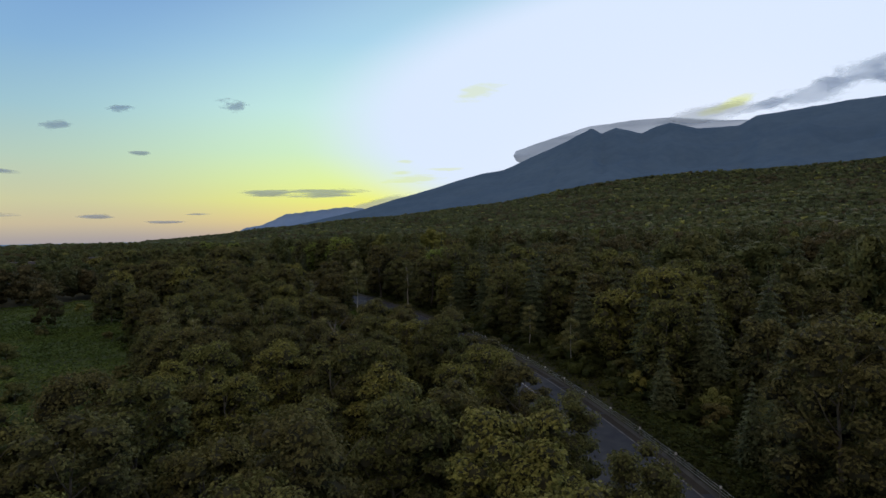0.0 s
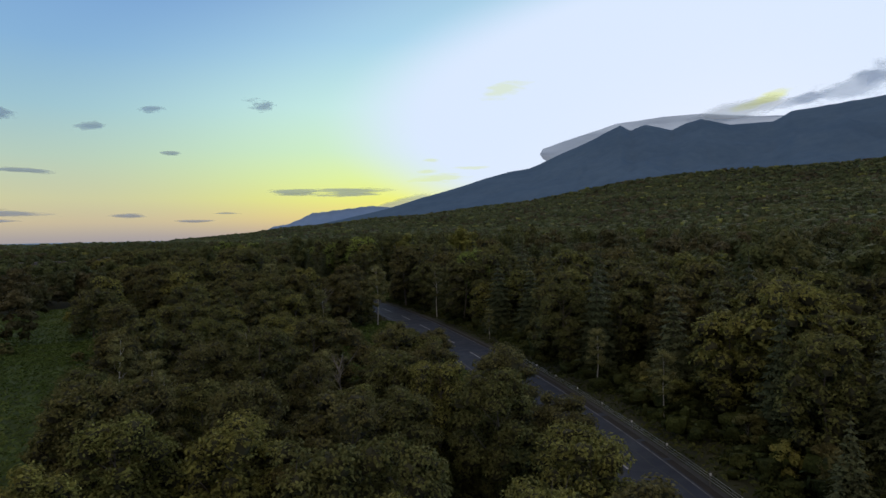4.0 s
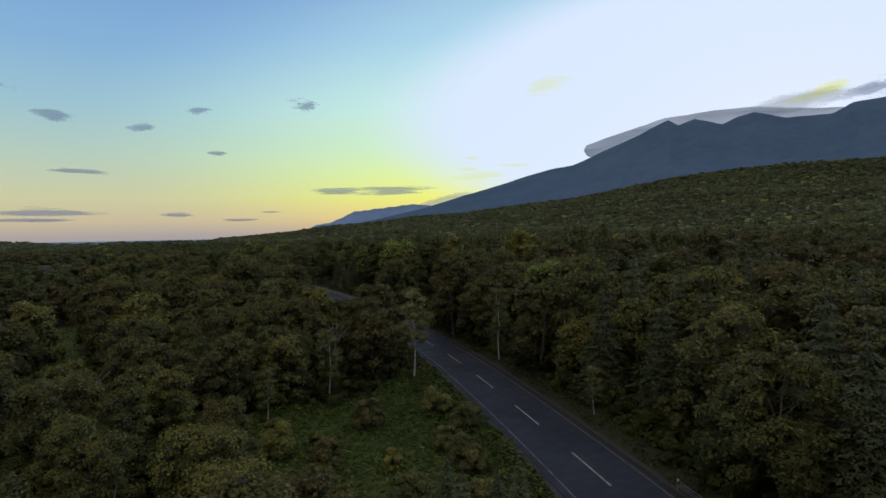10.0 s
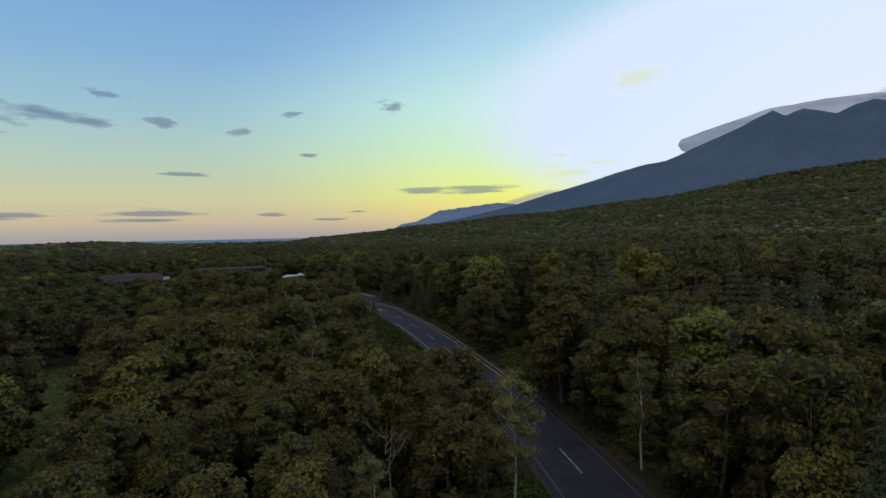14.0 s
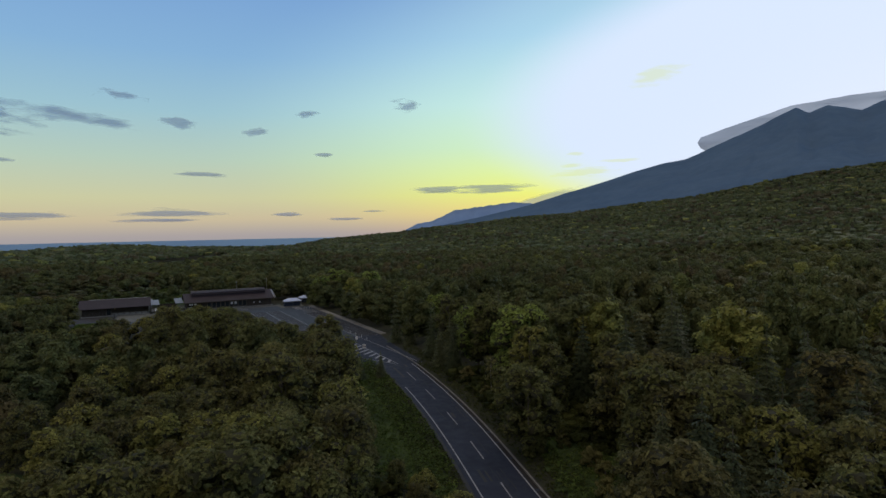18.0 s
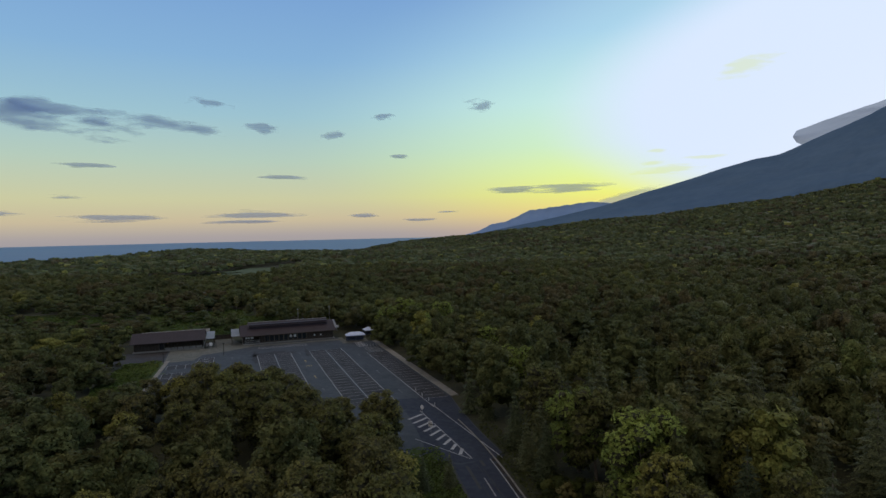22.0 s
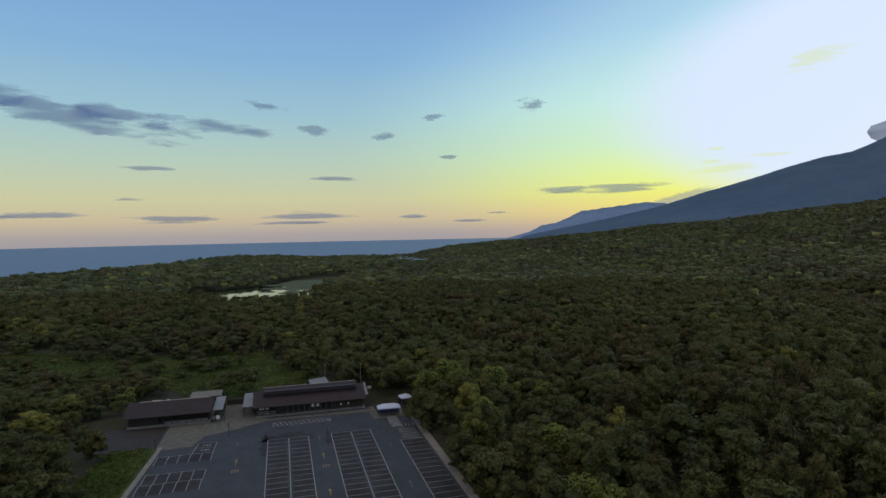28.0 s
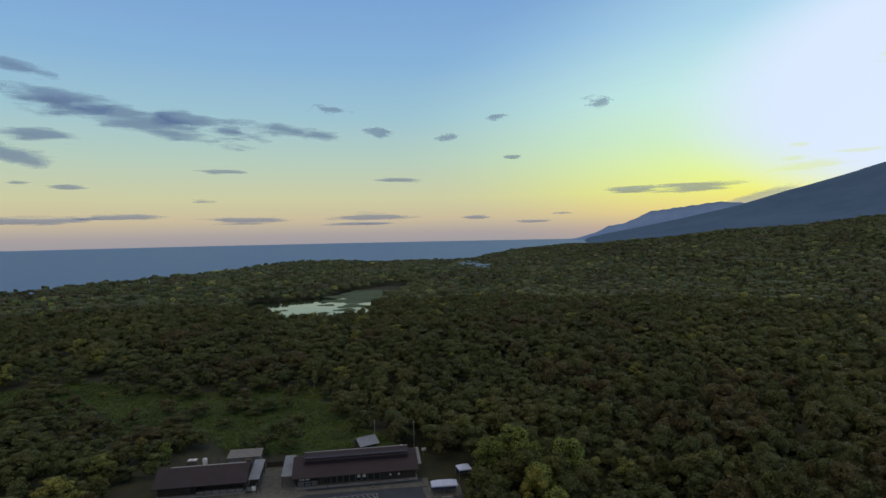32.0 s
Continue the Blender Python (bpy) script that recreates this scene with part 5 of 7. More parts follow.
def build_shrubs():
    rng = np.random.default_rng(31)
    kinds = []
    for i in range(4):
        v, f, n, q_in = broad_crown(rng, 2.4, 1.25, 620, 0.075, 22, 2, 0.30, 0.86, (0.8, 1.25))
        v = v - np.array([0, 0, 0.45])
        tv, tf = trunk(rng, 1.5, 0.05, 5, 0.2, 0.8, 0.1)
        e = tree_thing("shrub", "low dark green leafy shrub in the roadside grass", "shrub", "shrubs by the road", mesh_from("trunk", tv, tf, M_BARK), mesh_from("leaves", v, f, M_LEAF, normals=n, inner=q_in), "leaves")
        kinds.append(e)
    spots = [(-8.5, 84), (-7.5, 79), (-10.5, 88), (-11.5, 79), (-13.5, 84), (-6.5, 86), (-9.5, 92), (-17, 92), (-15, 78), (-12, 96), (-18, 84), (-20, 88), (-24, 90), (-22, 86),
             (5.5, 98), (3.2, 104), (8.5, 92), (-0.5, 108), (-4, 118), (-33, 60), (-38, 52), (-45, 60), (-52, 70), (-60, 88), (-48, 84), (-66, 128), (-74, 120), (-70, 140),
             (-24, 150), (-20, 143), (-38, 160), (-42, 165), (20, 30), (22, 40), (19, 50), (24, 22), (-240, 292), (-205, 290), (-196, 300), (-262, 300), (-285, 282), (-228, 300)]
    for k in range(64):
        y = 30 + k * 2.4 + rng.uniform(-1, 1)
        x = float(np.interp(y, ROAD[:, 1], ROAD[:, 0]))
        spots.append((x + rng.uniform(8.2, 11.5), y + 2.0) if k % 3 else (x - rng.uniform(7.5, 9.5), y + 30.0))
    spots = [p for p in spots if float(road_distance(np.array(p[0]), np.array(p[1]))) > 5.4]
    for k, (x, y) in enumerate(spots):
        s = rng.uniform(0.7, 1.35)
        m = Matrix.LocRotScale((x, y, float(ground(x, y)) - 0.05), Euler((0, 0, rng.uniform(0, 6.28))), (s, s, s * rng.uniform(0.8, 1.1)))
        if k < 4:
            kinds[k].matrix_basis = m
        else:
            b = kinds[k % 4]
            c = copy_thing(b, Matrix.LocRotScale(m.translation, m.to_quaternion(), None))
            c.scale = (s, s, s)


M_TURF = plain("meadow_turf", (0.032, 0.054, 0.014, 1), (0.084, 0.132, 0.029, 1), 0.12, 0.95, bumpy=0.8, fine=14.0)


def build_turf():
    """Green sheets of low growth laid over the ground in the clearings."""
    for poly, step in zip([grown(g, 1.0) for g in GRASSY], (2.0, 2.0, 1.5, 3.0, 1.5, 2.0, 2.0, 1.5, 1.5)):
        p = np.array(poly)
        lo, hi = p.min(0), p.max(0)
        g = np.meshgrid(np.arange(lo[0], hi[0], step), np.arange(lo[1], hi[1], step), indexing="ij")
        x, y = g[0].ravel(), g[1].ravel()
        k = inside(x, y, poly) & (road_distance(x, y) > 4.4) & (road_distance(x + step, y) > 4.2) & (road_distance(x, y + step) > 4.2) & (road_distance(x + step, y + step) > 4.2)
        x, y = x[k], y[k]
        index = {}
        vs, fs = [], []
        for a, b in zip(x, y):
            q = []
            for u, v in ((0, 0), (step, 0), (step, step), (0, step)):
                key = (round(a + u, 2), round(b + v, 2))
                if key not in index:
                    index[key] = len(vs)
                    vs.append((*key, float(turf_z(*key))))
                q.append(index[key])
            fs.append(q)
        tagged(new("ground_meadow", mesh_from("ground_meadow", vs, fs, M_TURF, smooth=True)), "green carpet of dwarf bamboo in a clearing", "meadow", kind="structure")


build_turf()
build_grass()
build_undergrowth()
build_snags()
build_shrubs()


# ---------------------------------------------------------------- clouds, far off
def cloud_material(name, tone, lean, thick, ragged, grain=(0.0048, 0.0048, 0.019), edge=0.62):
    m, N, b, out = material(name)
    tc = N.add("ShaderNodeTexCoord")
    sep = N.add("ShaderNodeSeparateXYZ")
    N.link(tc.outputs["Generated"], sep.inputs[0])
    gx, gz = N.span(sep.outputs[0], 0, 1, -1, 1), N.span(sep.outputs[2], 0, 1, -1, 1)
    r = N.math("SQRT", N.math("ADD", N.math("MULTIPLY", gx, gx), N.math("MULTIPLY", gz, gz)))
    mp = N.add("ShaderNodeMapping")
    mp.inputs["Scale"].default_value = grain
    N.link(position(N), mp.inputs[0])
    puff = N.noise(1.0, 5, 0.5, mp.outputs[0])
    a = N.math("ADD", N.math("SUBTRACT", 1.0, r), N.math("MULTIPLY", N.math("SUBTRACT", puff, 0.5), ragged))
    alpha = N.span(a, 0.14, edge, 0.0, thick, smooth=True)
    d = N.add("ShaderNodeBsdfDiffuse")
    d.inputs[0].default_value = tone
    t = N.add("ShaderNodeBsdfTranslucent")
    t.inputs[0].default_value = tone
    mx = N.add("ShaderNodeMixShader")
    mx.inputs[0].default_value = lean
    N.link(d.outputs[0], mx.inputs[1])
    N.link(t.outputs[0], mx.inputs[2])
    clear = N.add("ShaderNodeBsdfTransparent")
    fin = N.add("ShaderNodeMixShader")
    N.link(alpha, fin.inputs[0])
    N.link(clear.outputs[0], fin.inputs[1])
    N.link(mx.outputs[0], fin.inputs[2])
    N.link(fin.outputs[0], out.inputs[0])
    return m


M_CLOUD = cloud_material("grey_evening_cloud", (0.54, 0.70, 1.0, 1), 0.4, 0.74, 2.1, (0.0034, 0.0034, 0.016), 0.74)
M_SCRAP = cloud_material("scrap_of_cloud", (0.56, 0.72, 1.0, 1), 0.4, 0.66, 2.7, (0.0075, 0.0075, 0.020), 0.80)
M_VEIL = cloud_material("soft_lens_cloud", (0.86, 0.92, 0.98, 1), 0.72, 0.62, 0.7)
M_BAR = cloud_material("flat_bar_cloud", (0.56, 0.68, 0.94, 1), 0.3, 0.66, 2.3, (0.0026, 0.0026, 0.034), 0.70)
M_HEAP = cloud_material("heaped_cloud", (0.62, 0.76, 1.0, 1), 0.65, 0.54, 2.0, (0.0045, 0.0045, 0.009))


def cap_material():
    """A smooth thin cloud that lets part of the bright sky through."""
    m, N, b, out = material("smooth_cap_cloud")
    d = N.add("ShaderNodeBsdfDiffuse")
    d.inputs[0].default_value = (0.30, 0.40, 0.58, 1)
    clear = N.add("ShaderNodeBsdfTransparent")
    mx = N.add("ShaderNodeMixShader")
    mp = N.add("ShaderNodeMapping")
    mp.inputs["Scale"].default_value = (0.0016, 0.0016, 0.012)
    N.link(position(N), mp.inputs[0])
    N.link(N.span(N.noise(1.0, 3, 0.5, mp.outputs[0]), 0.3, 0.7, 0.66, 0.88), mx.inputs[0])
    N.link(clear.outputs[0], mx.inputs[1])
    N.link(d.outputs[0], mx.inputs[2])
    N.link(mx.outputs[0], out.inputs[0])
    return m


def wisp_material():
    m, N, b, out = material("yellow_tinted_wisp")
    sep = N.add("ShaderNodeSeparateXYZ")
    N.link(N.add("ShaderNodeTexCoord").outputs["Generated"], sep.inputs[0])
    gx, gz = N.span(sep.outputs[0], 0, 1, -1, 1), N.span(sep.outputs[2], 0, 1, -1, 1)
    r = N.math("SQRT", N.math("ADD", N.math("MULTIPLY", gx, gx), N.math("MULTIPLY", gz, gz)))
    mp = N.add("ShaderNodeMapping")
    mp.inputs["Scale"].default_value = (0.006, 0.006, 0.03)
    N.link(position(N), mp.inputs[0])
    f = N.span(N.math("ADD", N.math("SUBTRACT", 1.0, r), N.math("MULTIPLY", N.math("SUBTRACT", N.noise(1.0, 4, 0.5, mp.outputs[0]), 0.5), 1.8)), 0.1, 0.8, 0.0, 1.0, smooth=True)
    clear = N.add("ShaderNodeBsdfTransparent")
    # the yellow of sunlit cloud is painted as a tint on the sky behind
    N.link(N.mix(f, (1, 1, 1, 1), (0.99, 0.98, 0.70, 1)), clear.inputs[0])
    N.link(clear.outputs[0], out.inputs[0])
    return m


M_CAP = cap_material()
M_WISP = wisp_material()


def build_clouds():
    # azimuth left of north, elevation, width, height (degrees), tilt
    rows = [(60.0, 10.5, 19.0, 2.3, -9), (65.8, 11.7, 7.5, 2.6, -10), (56.0, 10.7, 8.0, 1.8, -6), (48.4, 10.1, 10.5, 1.4, -8), (67.0, 8.8, 6.4, 1.2, -2), (69.0, 7.2, 6.0, 1.7, -8), (69.0, 13.9, 5.2, 1.3, -8),
            (39.4, 9.9, 3.0, 1.1, -4), (33.0, 9.3, 2.7, 1.1, 8), (19.6, 12.1, 2.8, 1.4, -6), (27.0, 7.5, 1.5, 0.4, 0), (37.7, 5.6, 3.9, 0.5, -2), (53.7, 6.3, 3.6, 0.5, 0), (55.4, 3.7, 2.8, 0.45, 0),
            (65.6, 4.8, 3.0, 0.6, 0), (68.6, 5.1, 2.2, 0.4, 0), (68.5, 2.1, 9.0, 0.8, 0), (61.0, 2.35, 7.5, 0.7, 0), (51.6, 2.05, 7.5, 0.75, 0), (39.8, 2.15, 9.5, 1.1, 0), (41.5, 1.6, 7.0, 0.4, 0), (30.6, 2.0, 3.0, 0.4, 0),
            (25.0, 1.5, 3.0, 0.25, 0), (22.5, 2.2, 2.4, 0.22, 0), (11.4, 4.1, 7.6, 1.0, 0), (16.4, 4.15, 5.8, 0.6, 1), (28.5, 11.2, 2.0, 0.7, 6), (44.0, 12.0, 3.4, 0.9, -6)]
    veil = [(6.6, 2.9, 8.0, 1.2, 16), (-24.5, 10.0, 9.0, 1.8, 8)]
    heap = [(-33.0, 10.9, 9.0, 2.1, 14), (-37.0, 12.0, 8.0, 2.4, 12), (-29.4, 10.3, 5.0, 1.2, 12), (-43, 12.5, 12, 3, 8)]
    R = 4780.0
    rng = random.Random(9)
    for group, mat, label in ((rows, M_CLOUD, "flat grey-blue evening cloud with ragged edges"), (veil, M_VEIL, "smooth pale lens-shaped cloud hugging the peaks"), (heap, M_HEAP, "heaped grey cloud bank lit at its rim")):
        for az, el, w, h, tilt in group:
            a, e = radians(az), radians(el)
            d = R * radians(1.0)
            c = Vector((-math.sin(a) * math.cos(e), math.cos(a) * math.cos(e), math.sin(e))) * R + Vector((-20, 70, 24))
            bm = bmesh.new()
            nx, nz = 14, 6
            grid = {}
            for i in range(nx + 1):
                for k in range(nz + 1):
                    u, v = 2 * i / nx - 1, 2 * k / nz - 1
                    bulge = max(0.0, 1 - u * u) * max(0.0, 1 - v * v)
                    grid[i, k] = bm.verts.new((u * w * d * 0.64, -bulge * 26.0 + rng.uniform(-3, 3), v * h * d * (0.54 if h < 1.7 else 0.60)))
            for i in range(nx):
                for k in range(nz):
                    bm.faces.new((grid[i, k], grid[i + 1, k], grid[i + 1, k + 1], grid[i, k + 1]))
            ob = new("backdrop_cloud", bm_mesh("backdrop_cloud", bm, mat if mat is not M_CLOUD else M_BAR if h < 1.7 and el < 8 else M_SCRAP if w < 4 else mat, True))
            ob.matrix_basis = Matrix.Translation(c) @ Matrix.Rotation(a, 4, "Z") @ Matrix.Rotation(-radians(tilt), 4, "Y")
            tagged(ob, label, "cloud", "evening clouds", kind="structure")

    # the smooth cap over the peaks: a rounded snout, then one long even back
    back = [(-7.25, 7.45, 7.35), (-7.5, 7.85, 6.9), (-8.4, 8.15, 6.4), (-9.6, 8.5, 6.2), (-11.2, 8.95, 6.2), (-14.3, 9.80, 6.2), (-18.4, 10.10, 6.5), (-21.7, 10.1, 7.0), (-24.1, 9.7, 7.4), (-26.5, 9.4, 8.0), (-29, 9.2, 8.5)]
    bm = bmesh.new()
    az = np.linspace(-7.25, -29.0, 90)
    rowsv = []
    for q in az:
        hi = np.interp(-q, [-b[0] for b in back], [b[1] for b in back]) + 0.05 * noise.noise(Vector((q * 0.9, 0, 1)))
        lo = np.interp(-q, [-b[0] for b in back], [b[2] for b in back])
        a = radians(q)
        line_v = []
        for k in range(9):
            e = radians(lo + (hi - lo) * k / 8)
            r = R - 60.0 * math.sin(math.pi * k / 8)
            line_v.append(bm.verts.new(Vector((-math.sin(a) * math.cos(e), math.cos(a) * math.cos(e), math.sin(e))) * r + Vector((-20, 70, 24))))
        rowsv.append(line_v)
    for p, q in zip(rowsv, rowsv[1:]):
        for k in range(8):
            bm.faces.new((p[k], q[k], q[k + 1], p[k + 1]))
    tagged(new("backdrop_cap_cloud", bm_mesh("backdrop_cap_cloud", bm, M_CAP, True)), "smooth blue-grey lens cloud capping the peaks", "cloud", "evening clouds", kind="structure")
    # thin wisps close to the glow, their sunlit yellow tinted into the material
    for az_w, el, w, h, tilt in ((3.2, 7.05, 1.9, 0.45, 0), (2.4, 5.4, 5.6, 0.9, 2), (3.6, 6.0, 2.2, 0.5, 4), (-0.8, 6.3, 4.6, 0.35, 1), (-3.9, 13.5, 5.0, 1.6, 14), (-26.2, 10.6, 5.0, 0.9, 14), (-27.2, 11.0, 3.6, 0.9, 16)):
        a, e = radians(az_w), radians(el)
        c = Vector((-math.sin(a) * math.cos(e), math.cos(a) * math.cos(e), math.sin(e))) * 4760.0 + Vector((-20, 70, 24))
        d = 4760.0 * radians(0.62)
        bm = bmesh.new()
        grid = {(i, k): bm.verts.new(((i / 5 - 1) * w * d, -12.0 * (1 - (i / 5 - 1) ** 2), (k / 2 - 1) * h * d)) for i in range(11) for k in range(5)}
        for i in range(10):
            for k in range(4):
                bm.faces.new((grid[i, k], grid[i + 1, k], grid[i + 1, k + 1], grid[i, k + 1]))
        ob = new("backdrop_wisp", bm_mesh("backdrop_wisp", bm, M_WISP, True))
        ob.matrix_basis = Matrix.Translation(c) @ Matrix.Rotation(a, 4, "Z") @ Matrix.Rotation(-radians(tilt), 4, "Y")
        tagged(ob, "thin wisp of evening cloud with sunlit yellow put into its colour", "cloud", "evening clouds", kind="structure")


build_clouds()

# ---------------------------------------------------------------- buildings
M_ROOF = plain("dark_brown_metal_roof", (0.017, 0.011, 0.019, 1), (0.030, 0.020, 0.032, 1), 0.35, 0.65, bumpy=0.1)
M_GREYROOF = plain("grey_metal_roof", (0.17, 0.18, 0.20, 1), (0.25, 0.26, 0.29, 1), 0.5, 0.5, bumpy=0.1)
M_PALEROOF = plain("pale_sheet_roof", (0.20, 0.24, 0.30, 1), (0.29, 0.33, 0.40, 1), 0.6, 0.45, bumpy=0.1)
M_FLASH = plain("pale_roof_flashing", (0.26, 0.25, 0.25, 1), (0.36, 0.35, 0.34, 1), 1.0, 0.6, bumpy=0.1)
M_BOARD = plain("dark_stained_boards", (0.030, 0.023, 0.018, 1), (0.060, 0.045, 0.034, 1), 1.4, 0.75, bumpy=0.3, fine=12)
M_TIMBER = plain("weathered_timber", (0.085, 0.068, 0.050, 1), (0.15, 0.125, 0.095, 1), 1.6, 0.8, bumpy=0.3)
M_SHEDWALL = plain("grey_rendered_wall", (0.15, 0.15, 0.15, 1), (0.22, 0.22, 0.215, 1), 0.9, 0.9)
M_WHITE = plain("white_painted_metal", (0.62, 0.63, 0.65, 1), (0.78, 0.78, 0.78, 1), 1.2, 0.5, bumpy=0.05)
M_BLACK = plain("black_painted_steel", (0.018, 0.018, 0.020, 1), (0.035, 0.035, 0.038, 1), 2.0, 0.5, bumpy=0.05)
M_STEEL = plain("galvanised_steel", (0.32, 0.33, 0.34, 1), (0.45, 0.46, 0.47, 1), 3.0, 0.45, 0.6, bumpy=0.05)
M_CANVAS = plain("white_tent_canvas", (0.55, 0.65, 0.92, 1), (0.66, 0.75, 0.98, 1), 0.8, 0.8, bumpy=0.1)
M_NAVY = plain("dark_blue_tent_wall", (0.03, 0.045, 0.09, 1), (0.05, 0.07, 0.13, 1), 0.8, 0.8, bumpy=0.1)
M_YARD = asphalt("yard_asphalt", (0.024, 0.023, 0.025, 1), (0.048, 0.046, 0.049, 1))


def glass():
    m, N, b, _ = material("dark_window_glass")
    b.inputs["Base Color"].default_value = (0.02, 0.025, 0.03, 1)
    b.inputs["Roughness"].default_value = 0.06
    b.inputs["IOR"].default_value = 1.5
    return m


M_GLASS = glass()


def at_lot(ob, x=0.0, y=0.0, z=0.1, turn=0.0):
    """Stands a thing in the car park's frame: x to the right, y towards the buildings."""
    ob.matrix_basis = LOT @ pose(x, y, z, 0, 0, turn)
    return ob


def slab(bm, x0, x1, y0, z0, y1, z1, thick):
    """A sloping sheet between two eaves."""
    q = [(x0, y0, z0), (x1, y0, z0), (x1, y1, z1), (x0, y1, z1)]
    top = [bm.verts.new(p) for p in q]
    bot = [bm.verts.new((p[0], p[1], p[2] - thick)) for p in q]
    bm.faces.new(top)
    bm.faces.new(bot[::-1])
    for i in range(4):
        k = (i + 1) % 4
        bm.faces.new((top[i], bot[i], bot[k], top[k]))
    return bm


def ribs(x0, x1, step, y0, z0, y1, z1):
    bm = bmesh.new()
    n = int((x1 - x0) / step)
    for i in range(n + 1):
        x = x0 + (x1 - x0) * i / n
        slab(bm, x - 0.02, x + 0.02, y0, z0 + 0.045, y1, z1 + 0.045, 0.05)
    return bm


def boards(house, x0, x1, y, z0, z1, step=0.9, out=-1):
    """A boarded wall: upright panels with battens between, a little proud by turns."""
    n = max(1, int(round((x1 - x0) / step)))
    for i in range(n):
        a, b = x0 + (x1 - x0) * i / n, x0 + (x1 - x0) * (i + 1) / n
        part("wall_panel", block(a + 0.01, b - 0.01, y, y + 0.12, z0, z1, 0.01), M_BOARD, house)


def window(house, x0, x1, y, z0, z1):
    f = bmesh.new()
    for a, b, c, d in ((x0, x1, z0, z0 + 0.07), (x0, x1, z1 - 0.07, z1), (x0, x0 + 0.07, z0 + 0.07, z1 - 0.07), (x1 - 0.07, x1, z0 + 0.07, z1 - 0.07)):
        box(f, a, b, y - 0.06, y + 0.06, c, d)
    w = part("window", f, M_TIMBER, house)
    part("pane", block(x0 + 0.07, x1 - 0.07, y - 0.01, y + 0.01, z0 + 0.07, z1 - 0.07), M_GLASS, w)


def post(thing, name, x, y, z0, z1, r, mat, n=8):
    v, f = tube([(x, y, z0), (x, y, z1)], [r, r], n)
    bm = bmesh.new()
    vs = [bm.verts.new(p) for p in v]
    for q in f:
        bm.faces.new([vs[i] for i in q])
    bm.faces.new(vs[n:])
    return part(name, bm, mat, thing)


def gable(house, x0, x1, y0, ym, y1, ze, zr):
    """End walls up to the roof."""
    for x in (x0, x1 - 0.14):
        bm = bmesh.new()
        pts = [(y0, 0.0), (y1, 0.0), (y1, ze), (ym, zr), (y0, ze)]
        a = [bm.verts.new((x, y, z)) for y, z in pts]
        b = [bm.verts.new((x + 0.14, y, z)) for y, z in pts]
        bm.faces.new(a[::-1])
        bm.faces.new(b)
        for i in range(5):
            k = (i + 1) % 5
            bm.faces.new((a[i], a[k], b[k], b[i]))
        part("gable_wall", bm, M_BOARD, house)


